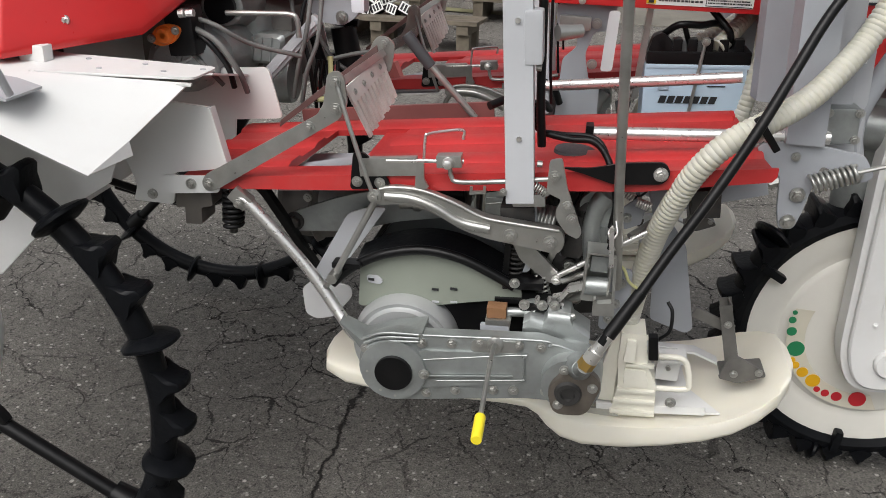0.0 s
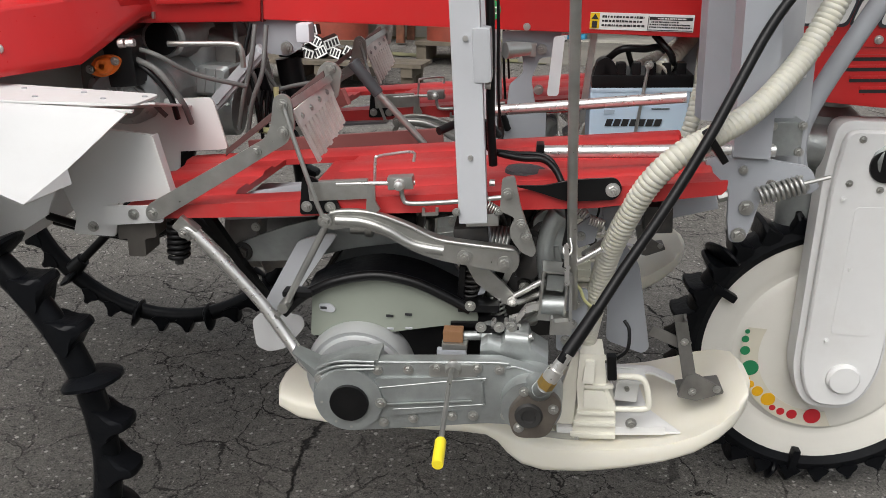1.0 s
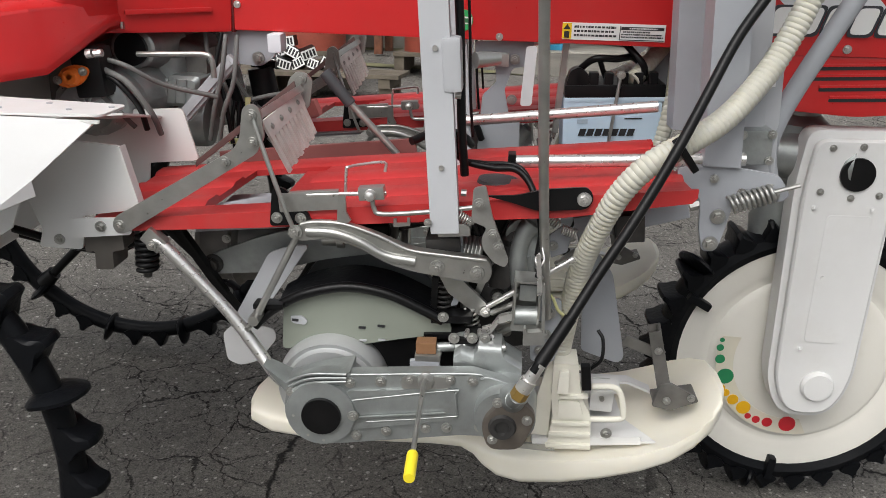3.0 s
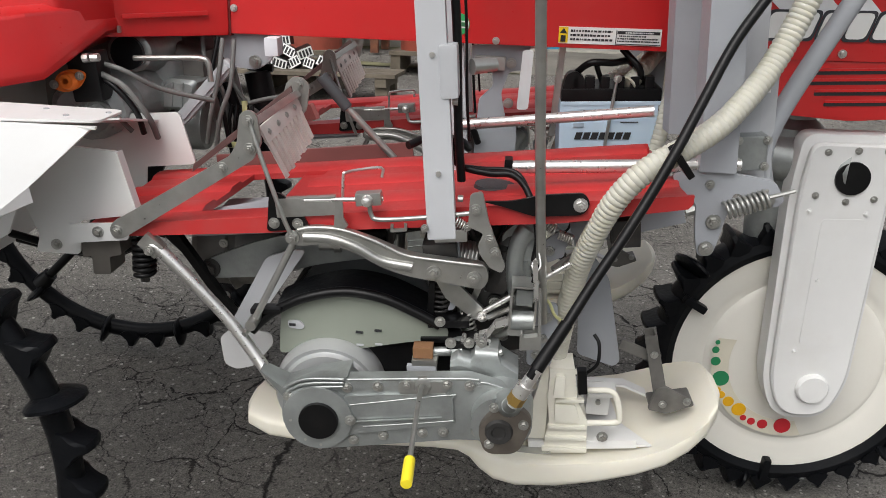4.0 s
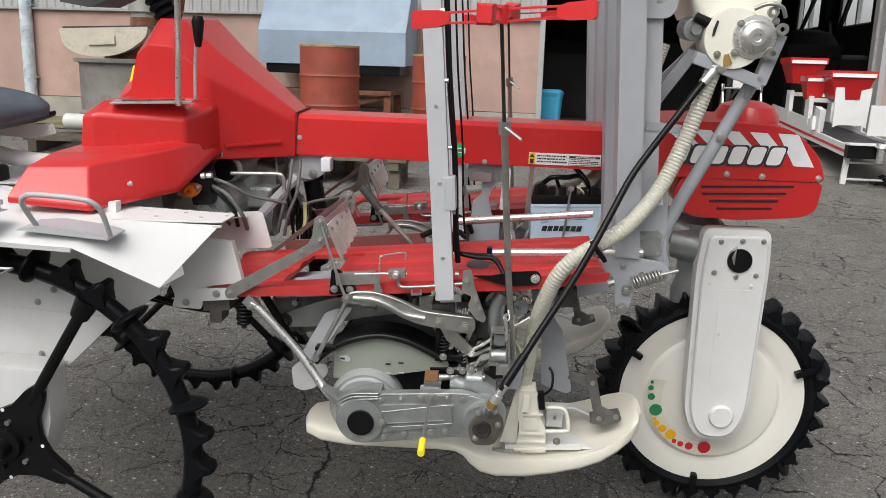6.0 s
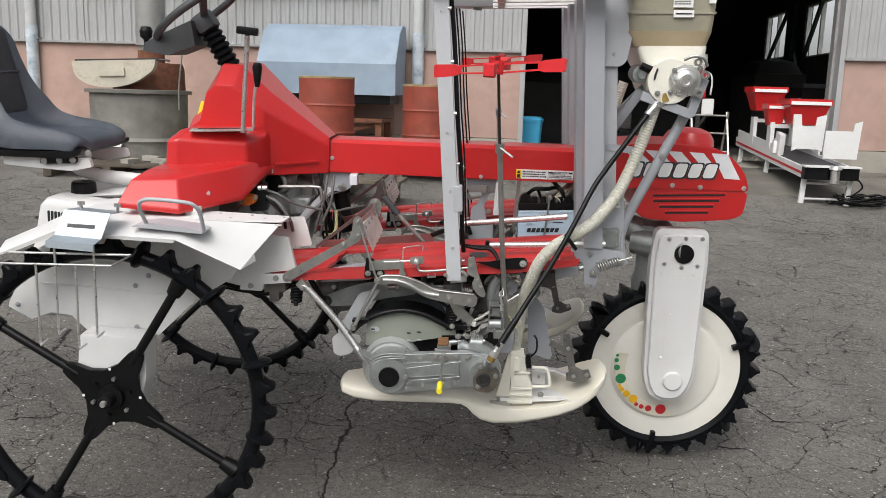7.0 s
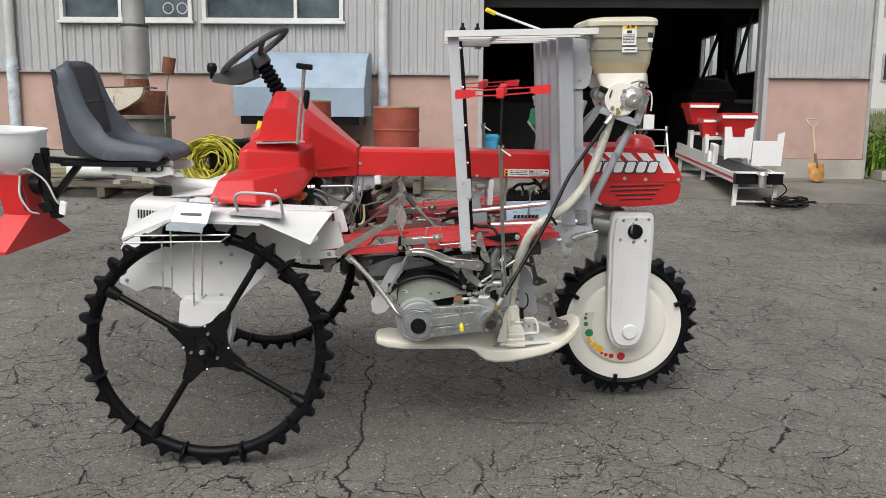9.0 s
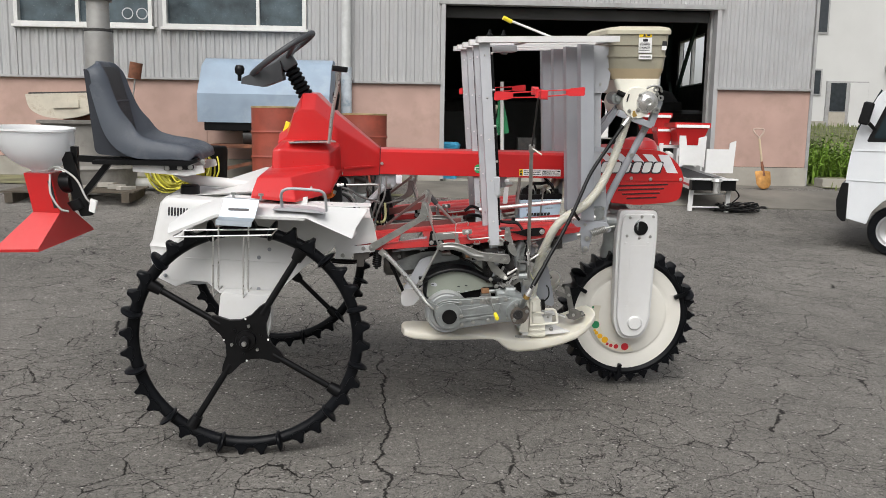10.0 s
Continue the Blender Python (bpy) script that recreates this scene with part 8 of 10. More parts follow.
def battery():
    g = part("battery_case", box(B(), (1.437, 0.90, 0.961), (0.223, 0.15, 0.162), (0, -4, 0), b=0.006), BATTERY, RT, "pale blue-white battery case")
    part("battery_rim", box(B(), (1.436, 0.90, 1.040), (0.228, 0.154, 0.010), (0, -4, 0), b=0.003), BATTERY, g)
    part("battery_lid", box(B(), (1.434, 0.90, 1.058), (0.226, 0.152, 0.030), (0, -4, 0), b=0.005), BLACK, g)
    for k in range(6):
        x = 1.352 + 0.033 * k
        part("lid_cap", box(B(), (x, 0.845, 1.079 + 0.0022 * k), (0.021, 0.034, 0.030), (0, -4, 0), b=0.004), BLACK, g)
    part("terminal_cover", prism(B(), rounded([(1.322, 1.060), (1.330, 1.098), (1.350, 1.108), (1.372, 1.092), (1.378, 1.062)], 0.008), 0.828, 0.868, "y", b=0.004), BLACK, g)
    # maker's lettering as plain slanted bars
    for k in range(7):
        x = 1.361 + 0.0183 * k
        z = 0.952 + 0.0012 * k
        part("lettering_bar", prism(B(), [(x, z), (x + 0.0145, z + 0.001), (x + 0.0185, z + 0.0175), (x + 0.004, z + 0.0165)], 0.8225, 0.8245, "y"), INK, g)
    part("print_bar", box(B(), (1.368, 0.8235, 0.986), (0.024, 0.002, 0.010), (0, -4, 0), b=0.0005), mat("grey_blue_print", (0.35, 0.42, 0.5), 0.5), g)
    part("print_bar", box(B(), (1.482, 0.8235, 1.000), (0.040, 0.002, 0.002), (0, -4, 0)), INK, g)
    part("hold_down", tube(B(), [(1.428, 0.818, 0.89), (1.435, 0.813, 1.0), (1.442, 0.818, 1.098)], 0.004, n=8), ZINC, g)
    bolts(g, [(1.442, 0.812, 1.098)], 0.009, ZINC, "hold_down_nut")
    part("battery_lead", tube(tube(tube(B(), [(1.352, 0.85, 1.10), (1.38, 0.82, 1.128), (1.43, 0.83, 1.130), (1.47, 0.86, 1.132), (1.51, 0.92, 1.10)], 0.008, n=8), [(1.50, 0.86, 1.085), (1.49, 0.83, 1.12), (1.45, 0.85, 1.16)], 0.008, n=8), [(1.392, 0.83, 1.128), (1.402, 0.84, 1.105), (1.412, 0.85, 1.085)], 0.006, n=8), BLACK, g)
    part("vent_hose", bellows(B(), [(1.470, 0.84, 1.082), (1.492, 0.86, 1.102), (1.522, 0.90, 1.130), (1.555, 0.95, 1.160)], 0.020, pitch=0.011, depth=0.10), HOSE_CREAM, RT, "short milky corrugated hose")
    part("vent_hose", bellows(B(), [(1.575, 0.90, 1.13), (1.567, 0.85, 1.08), (1.556, 0.81, 1.01), (1.545, 0.80, 0.95), (1.53, 0.80, 0.90)], 0.017, pitch=0.011, depth=0.10), HOSE_CREAM, RT)
    part("battery_tray", box(B(), (1.43, 0.90, 0.872), (0.26, 0.20, 0.012), (0, -5, 0), b=0.003), DARK_STEEL, RT)
    part("frame_post", bar(B(), (1.31, 0.86, 0.95), (1.318, 0.86, 1.17), 0.014, 0.02), ZINC, RT)


battery()


def beam_hangers():
    g = thing("beam_hanger", "", "", None)
    for k in ("label", "category"):
        if k in g:
            del g[k]
    g.parent = RT
    part("hanger_plate", prism(B(), rounded([(1.11, 1.150), (1.245, 1.158), (1.235, 1.10), (1.20, 1.095), (1.185, 1.045), (1.20, 0.985), (1.225, 0.99), (1.23, 0.88), (1.13, 0.875), (1.135, 1.03), (1.165, 1.06), (1.16, 1.10), (1.115, 1.105)], 0.008), 0.835, 0.843, "y", b=0.002), GREY, g, "grey hanger plate under the beam")
    bolts(g, [(1.203, 0.830, 1.115), (1.203, 0.825, 1.025)], 0.0105, ZINC, "hanger_bolt")
    part("white_tag", prism(B(), rounded([(1.226, 1.150), (1.250, 1.152), (1.248, 1.02), (1.222, 1.018)], 0.008), 0.790, 0.794, "y"), mat("faded_white_paint", (0.62, 0.63, 0.64), 0.5, vary=0.1), g)
    part("hanger_arm", box(B(), (1.155, 0.82, 1.115), (0.07, 0.02, 0.03), b=0.004), ZINC, g)
    part("rear_hanger", prism(B(), rounded([(0.52, 1.145), (0.665, 1.150), (0.655, 1.09), (0.62, 1.065), (0.555, 1.070), (0.535, 1.10)], 0.012), 0.82, 0.835, "y", b=0.002), GREY, g)
    bolts(g, [(0.617, 0.815, 1.085)], 0.013, ZINC, "hanger_bolt")
    part("rubber_stop", box(B(), (0.668, 0.79, 1.126), (0.032, 0.05, 0.042), (0, -3, 0), b=0.008), mat("white_rubber", (0.62, 0.64, 0.68), 0.5), g, "white rubber stop")
    part("forged_arm", bar(B(), (0.470, 0.72, 0.958), (0.592, 0.72, 1.095), 0.030, 0.022, 0.006), PALE_GREY, g, "pale grey forged arm")
    part("arm_ridge", bar(B(), (0.480, 0.707, 0.966), (0.588, 0.707, 1.088), 0.010, 0.006, 0.002), PALE_GREY, g)
    part("black_cylinder", rod(rod(B(), (0.596, 0.90, 1.05), (0.628, 0.90, 0.89), 0.031, 0.033, 24), (0.575, 0.90, 1.06), (0.635, 0.90, 1.06), 0.01, n=8), BLACK, g, "black hydraulic cylinder")
    part("slim_damper", rod(B(), (0.52, 0.90, 1.02), (0.575, 0.90, 0.86), 0.013, 0.013, 12), BLACK, g)


beam_hangers()


def transmission():
    """Cast housings, pipes and hoses under the cover and the deck."""
    g = thing("transmission", "", "", None)
    for k in ("label", "category"):
        if k in g:
            del g[k]
    g.parent = RT
    part("main_housing", loft(B(), [[(0.33 + r * math.cos(a * math.pi / 8), y, 1.00 + 0.8 * r * math.sin(a * math.pi / 8)) for a in range(16)] for r, y in ((0.06, 0.56), (0.08, 0.58), (0.085, 0.66), (0.075, 0.68), (0.10, 0.72), (0.10, 0.98))]), CAST, g, "grey cast transmission housing")
    for k in range(10):
        a = radians(36 * k)
        part("housing_rib", bar(B(), (0.33, 0.557, 1.00), (0.33 + 0.07 * math.cos(a), 0.572, 1.00 + 0.056 * math.sin(a)), 0.006, 0.010, 0.002), CAST, g)
    part("filter_canister", rod(rod(B(), (0.435, 0.82, 0.93), (0.50, 0.82, 0.93), 0.062, 0.060, 24, b=0.01), (0.40, 0.82, 0.99), (0.40, 0.82, 1.08), 0.06, 0.055, 20), CAST, g)
    part("valve_body", box(B(), (0.352, 0.56, 1.075), (0.062, 0.06, 0.10), (0, -6, 0), b=0.01), BLACK, g)
    part("valve_screw", rod(rod(B(), (0.36, 0.52, 1.115), (0.372, 0.52, 1.117), 0.009, n=8), (0.376, 0.52, 1.117), (0.392, 0.52, 1.119), 0.008, n=8), CHROME, g)
    part("orange_plate", prism(B(), rounded([(0.285, 1.052), (0.305, 1.085), (0.335, 1.093), (0.362, 1.085), (0.345, 1.055), (0.315, 1.043)], 0.014), 0.522, 0.535, "y", b=0.004), ORANGE, g, "orange valve plate")
    part("orange_boss", lathe(B(), [(0.006, -0.014), (0.014, -0.014), (0.018, -0.006), (0.018, 0.0)], (0.325, 0.522, 1.069), "y", 18), ORANGE, g)
    bolts(g, [(0.349, 0.518, 1.080), (0.295, 0.518, 1.060)], 0.008, ZINC, "valve_bolt")
    part("steel_pipe", tube(B(), [(0.40, 0.66, 1.10), (0.48, 0.66, 1.105), (0.545, 0.66, 1.108), (0.562, 0.66, 1.098), (0.566, 0.66, 1.06)], 0.006, n=10), ZINC, g)
    HOSE_GREY = mat("dusty_grey_hose", (0.13, 0.13, 0.125), 0.55, vary=0.2, scale=12)
    hoses = [[(0.37, 0.57, 1.10), (0.42, 0.56, 1.09), (0.48, 0.60, 1.05), (0.57, 0.66, 1.02)], [(0.37, 0.55, 1.085), (0.43, 0.54, 1.06), (0.47, 0.55, 1.00), (0.475, 0.58, 0.95)], [(0.37, 0.555, 1.075), (0.41, 0.545, 1.055), (0.445, 0.55, 1.01), (0.45, 0.57, 0.96)],
             [(0.36, 0.56, 1.03), (0.40, 0.55, 1.00), (0.43, 0.56, 0.965)], [(0.60, 0.72, 1.145), (0.595, 0.70, 1.05), (0.57, 0.70, 0.98), (0.55, 0.72, 0.90)], [(0.575, 0.72, 1.145), (0.568, 0.70, 1.06), (0.55, 0.70, 0.99), (0.53, 0.72, 0.91)],
             [(0.545, 0.78, 1.14), (0.535, 0.76, 1.06), (0.56, 0.74, 1.0), (0.575, 0.74, 0.90)], [(0.50, 0.80, 1.14), (0.515, 0.78, 1.08), (0.55, 0.78, 1.02), (0.56, 0.80, 0.92)], [(0.52, 0.82, 1.14), (0.545, 0.84, 1.05), (0.59, 0.86, 0.97), (0.66, 0.88, 0.93)], [(0.60, 0.80, 0.99), (0.64, 0.82, 1.0), (0.70, 0.85, 1.01)]]
    for i, h in enumerate(hoses):
        part("hose", tube(B(), h, 0.0052 if i not in (1, 2) else 0.0062, n=11), (HOSE_GREY, HOSE_GREY, BLACK, HOSE_GREY)[i % 4], g)
    part("clear_hose", tube(B(), [(0.60, 0.78, 1.0), (0.605, 0.77, 0.94), (0.595, 0.76, 0.905), (0.56, 0.76, 0.90)], 0.007, n=8), mat("yellowed_hose", (0.62, 0.60, 0.30), 0.4), g)
    for k in range(5):
        part("cable", tube(B(), [(0.57 + 0.012 * k, 0.78, 0.99), (0.565 + 0.014 * k, 0.77, 0.94), (0.57 + 0.012 * k, 0.77, 0.86)], 0.0045, n=6), BLACK, g)
    part("white_panel", prism(B(), rounded([(0.452, 0.880), (0.548, 0.890), (0.517, 1.020), (0.490, 1.118), (0.438, 1.118), (0.440, 1.050)], 0.008), 1.0, 1.005, "y"), WHITE, g, "white inner splash panel of the far fender")
    part("side_casting", loft(B(), [[(x, 0.735 + 0.10 * k, z) for x, z in rounded([(0.388 + i, 0.975 + i), (0.492 - i, 0.978 + i), (0.506 - i, 1.046 - i), (0.430 + i, 1.046 - i)], 0.014, 3)] for k, i in ((0.0, 0.008), (0.1, 0.0), (1.0, 0.0))]), CAST, g, "grey cast side cover")
    for x in (0.425, 0.445, 0.468):
        part("casting_rib", bar(B(), (x, 0.735, 0.985), (x + 0.006, 0.735, 1.040), 0.006, 0.010, 0.002), CAST, g)
    part("upper_casting", loft(B(), [[(0.372 + r * math.cos(a * math.pi / 9), y_, 1.105 + 0.85 * r * math.sin(a * math.pi / 9)) for a in range(18)] for r, y_ in ((0.042, 0.700), (0.050, 0.705), (0.054, 0.74), (0.064, 0.76), (0.066, 0.85))]), CAST, g)
    part("intake_hole", rod(B(), (0.372, 0.688, 1.105), (0.372, 0.72, 1.105), 0.036, 0.036, 24), BLACK, g)
    # grey channel members below the deck
    part("channel", bar(B(), (0.56, 0.70, 0.865), (1.0, 0.72, 0.92), 0.05, 0.012, 0.003), mat("dull_red_brown", (0.20, 0.06, 0.055), 0.5, vary=0.1), g, "dull red channel")
    part("channel", bar(B(), (0.60, 0.90, 0.93), (0.80, 0.62, 1.02), 0.035, 0.010, 0.003), mat("dull_red_brown", (0.20, 0.06, 0.055), 0.5, vary=0.1), g)
    part("axle_block", prism(B(), rounded([(0.455, 0.842), (0.525, 0.848), (0.528, 0.812), (0.505, 0.806), (0.505, 0.772), (0.472, 0.770), (0.472, 0.805), (0.455, 0.80)], 0.004), 0.26, 0.32, "y", b=0.003), mat("worn_dark_block", (0.11, 0.10, 0.09), 0.5, metal=0.2, vary=0.2, scale=14), g)
    part("gear_housing", loft(B(), [[(x, 0.46 + r * math.cos(a * math.pi / 6), 0.765 + r * 1.1 * math.sin(a * math.pi / 6)) for a in range(12)] for x, r in ((0.60, 0.055), (0.615, 0.07), (0.67, 0.07), (0.68, 0.08), (0.69, 0.07), (0.76, 0.06), (0.78, 0.045))]), mat("grimy_casting", (0.17, 0.16, 0.15), 0.5, metal=0.4, vary=0.3, scale=18, dirt=0.5), g, "grimy cast axle housing")
    for x, z in ((0.672, 0.84), (0.672, 0.69), (0.672, 0.80)):
        bolts(g, [(x, 0.385, z)], 0.008, ZINC, "housing_bolt")
    part("drive_shaft", rod(rod(B(), (0.76, 0.46, 0.79), (0.98, 0.46, 0.82), 0.022, n=16), (0.80, 0.46, 0.80), (0.86, 0.46, 0.808), 0.033, 0.033, 18), BLACK, g)
    part("pump_block", loft(B(), [[(x, y_, z) for x, z in rounded([(0.855, 0.770), (0.990, 0.780), (0.995, 0.845), (0.860, 0.840)], 0.012, 3)] for y_ in (0.46, 0.56)]), mat("grimy_casting", (0.17, 0.16, 0.15), 0.5, metal=0.4, vary=0.3, scale=18, dirt=0.5), g, "grimy cast pump block")
    bolts(g, [(0.875, 0.456, 0.825), (0.975, 0.456, 0.832), (0.930, 0.456, 0.790)], 0.008, ZINC, "block_bolt")
    part("clamp_tube", rod(rod(B(), (0.872, 0.33, 0.832), (0.898, 0.33, 0.834), 0.010, n=12), (0.900, 0.33, 0.834), (0.912, 0.33, 0.835), 0.014, n=12), ZINC, g)
    part("main_plate", prism(B(), rounded([(0.628, 0.738), (0.634, 0.760), (0.655, 0.775), (0.736, 0.811), (0.80, 0.832), (0.90, 0.832), (0.98, 0.80), (0.86, 0.775), (0.762, 0.742), (0.650, 0.729)], [0.012, 0.012, 0.012, 0.02, 0.03, 0.03, 0.03, 0.02, 0.02, 0.012]), 0.375, 0.383, "y", b=0.002), CAST, g, "broad grey frame plate")
    part("drop_arm", prism(B(), rounded([(0.771, 0.800), (0.815, 0.817), (0.847, 0.820), (0.748, 0.662), (0.712, 0.644), (0.697, 0.655)], 0.01), 0.330, 0.336, "y", b=0.0015), PALE_GREY, g, "pale grey drop arm")
    part("engine_block", loft(B(), [[(x, yy, z) for yy, z in rounded([(0.80, z0), (1.05, z0), (1.05, z1), (0.80, z1)], 0.03, 3)] for x, z0, z1 in ((0.12, 0.93, 1.12), (0.30, 0.90, 1.13), (0.32, 0.92, 1.11), (0.42, 0.92, 1.11), (0.43, 0.90, 1.12), (0.50, 0.93, 1.10))]), mat("grimy_casting", (0.17, 0.16, 0.15), 0.5, metal=0.4, vary=0.3, scale=18, dirt=0.5), g, "grimy cast engine block")
    bolts(g, [(0.648, 0.372, 0.751)], 0.018, DARK_STEEL, "pivot_nut")
    part("curved_guard", tube(B(), [(0.80, 0.44, 0.70), (0.84, 0.44, 0.755), (0.93, 0.44, 0.79), (1.02, 0.44, 0.775), (1.09, 0.44, 0.73)], 0.006, n=8), DARK_STEEL, g)
    part("drum_guard", lathe(B(), [(0.0, 0.008), (0.135, 0.008), (0.146, 0.003), (0.150, -0.012), (0.150, -0.03)], (0.945, 0.452, 0.645), "y", 48), mat("slate_grey_paint", (0.10, 0.11, 0.12), 0.42, vary=0.1, dirt=0.3, dirt_color=(0.16, 0.15, 0.14)), g, "slate grey round feed guard")
    part("black_leaf", tube(tube(B(), [(0.25, 0.38, 0.79), (0.36, 0.36, 0.778), (0.47, 0.34, 0.782), (0.55, 0.34, 0.82)], 0.008, n=8), [(0.25, 0.40, 0.77), (0.36, 0.38, 0.762), (0.47, 0.36, 0.77), (0.56, 0.36, 0.83)], 0.006, n=8), BLACK, g)
    part("suspension_spring", coil(B(), (0.567, 0.27, 0.848), (0.563, 0.27, 0.775), 0.0175, 0.0045, 7, n=8), BLACK, g, "black coil spring")
    part("spring_pin", rod(B(), (0.567, 0.27, 0.86), (0.563, 0.27, 0.760), 0.008, n=10), DARK_STEEL, g)
    part("kick_link", bar(B(), (0.60, 0.32, 0.845), (0.70, 0.40, 0.62), 0.016, 0.02, 0.003), BLACK, g)
    for i, (p, q, r) in enumerate((((0.85, 0.50, 0.78), (1.20, 0.52, 0.86), 0.012), ((0.90, 0.60, 0.84), (1.35, 0.60, 0.90), 0.014), ((1.10, 0.50, 0.70), (1.35, 0.55, 0.80), 0.010), ((1.20, 0.42, 0.88), (1.33, 0.45, 0.80), 0.009), ((1.24, 0.40, 0.90), (1.36, 0.45, 0.93), 0.011), ((1.0, 0.55, 0.60), (1.0, 0.55, 0.84), 0.012))):
        part("frame_rod", rod(B(), p, q, r, n=10), (DARK_STEEL, BLACK, ZINC)[i % 3], g)
    part("cross_tube", box(B(), (1.10, 0.75, 0.855), (0.06, 1.0, 0.05), (0, -7, 0), b=0.004), DARK_STEEL, g)
    part("cross_tube", box(B(), (1.42, 0.75, 0.905), (0.05, 0.9, 0.05), (0, -7, 0), b=0.004), DARK_STEEL, g)
    part("long_channel", bar(B(), (0.80, 0.62, 0.845), (1.52, 0.62, 0.94), 0.05, 0.02, 0.003), DARK_STEEL, g)
    part("side_channel", bar(B(), (1.33, 0.34, 0.885), (1.52, 0.34, 0.945), 0.045, 0.012, 0.003), GREY, g)
    for k in range(7):
        part("harness", tube(B(), [(0.98 + 0.05 * k, 0.55, 0.90), (1.01 + 0.05 * k, 0.52, 0.87 - 0.01 * (k % 3)), (1.06 + 0.04 * k, 0.54, 0.86), (1.10 + 0.04 * k, 0.58, 0.89)], 0.006, n=6), BLACK, g)
    part("twin_pipe", tube(tube(B(), [(1.00, 0.60, 0.965), (1.04, 0.64, 0.975), (1.10, 0.70, 0.96), (1.12, 0.76, 0.93)], 0.009, n=8), [(1.02, 0.75, 0.98), (1.06, 0.78, 1.0), (1.12, 0.80, 0.97), (1.14, 0.82, 0.93)], 0.008, n=8), BLACK, g)


transmission()

# ---- things along the warehouse ----
DRUM_RED = mat("rust_red_drum_paint", (0.26, 0.052, 0.030), 0.55, vary=0.22, scale=4, dirt=0.55, dirt_color=(0.12, 0.035, 0.02), dirt_scale=5, grain=0.15)
TIMBER = mat("weathered_timber", (0.125, 0.105, 0.078), 0.85, vary=0.3, scale=9, grain=0.5, grain_scale=80, dirt=0.4, dirt_color=(0.08, 0.07, 0.05))
BLUE_TIN = mat("pale_blue_tin", (0.25, 0.32, 0.40), 0.55, vary=0.12, scale=2.5, dirt=0.5, dirt_color=(0.36, 0.42, 0.47), dirt_scale=2.2)
SOOT = mat("sooty_grey_iron", (0.22, 0.21, 0.19), 0.7, metal=0.2, vary=0.25, scale=3, dirt=0.6, dirt_color=(0.09, 0.07, 0.055), dirt_scale=3.5)
STACK = mat("weathered_stainless", (0.34, 0.335, 0.32), 0.5, metal=0.4, vary=0.15, scale=4, dirt=0.4, dirt_color=(0.20, 0.16, 0.12), dirt_scale=5)
LID = mat("dirty_cream_enamel", (0.52, 0.48, 0.39), 0.55, vary=0.2, scale=5, dirt=0.8, dirt_color=(0.15, 0.09, 0.05), dirt_scale=5)


def oil_drum(u, v, z, r, h, label):
    d = thing("oil_drum", label, "drum", pose(*(WALL @ Vector((u, v, 0))).xy, z, 0, 0, 0), group="oil drums by the wall")
    prof = [(0, 0.01), (r - 0.01, 0.01), (r, 0.0), (r, 0.02)]
    for k in (0.33, 0.66):
        prof += [(r, h * k - 0.025), (r + 0.014, h * k), (r, h * k + 0.025)]
    prof += [(r, h - 0.02)]
    part("barrel", lathe(B(), prof, (0, 0, 0), "z", 40), DRUM_RED, d)
    part("rim", lathe(B(), [(r - 0.016, h - 0.022), (r + 0.004, h - 0.022), (r + 0.006, h), (r - 0.012, h + 0.002), (r - 0.016, h - 0.022)], (0, 0, 0), "z", 40), mat("bare_drum_rim", (0.42, 0.32, 0.16), 0.6, metal=0.3, vary=0.3, scale=9), d, "worn ochre rim")
    part("lid", lathe(B(), [(0, h - 0.018), (r - 0.012, h - 0.014)], (0, 0, 0), "z", 40), mat("pale_worn_lid", (0.42, 0.38, 0.28), 0.6, vary=0.3, scale=6), d)
    return d


oil_drum(0.55, -2.0, 0.70, 0.30, 0.90, "rust-red oil drum with a worn ochre rim")
oil_drum(-0.45, -3.0, 0.75, 0.305, 0.90, "faded rust-red oil drum with a ridged side")


def drum_stand(u, v, h):
    p = on_yard(u, v)
    s = thing("wooden_stand", "weathered timber stand under an oil drum", "stand", pose(p.x, p.y, p.z, 0, 0, -2.9))
    part("deck", box(B(), (0, 0, h - 0.02), (0.72, 0.72, 0.04), b=0.004), TIMBER, s)
    for x in (-0.3, 0.3):
        part("bearer", box(B(), (x, 0, (h - 0.04) / 2), (0.1, 0.68, h - 0.04), b=0.004), TIMBER, s)


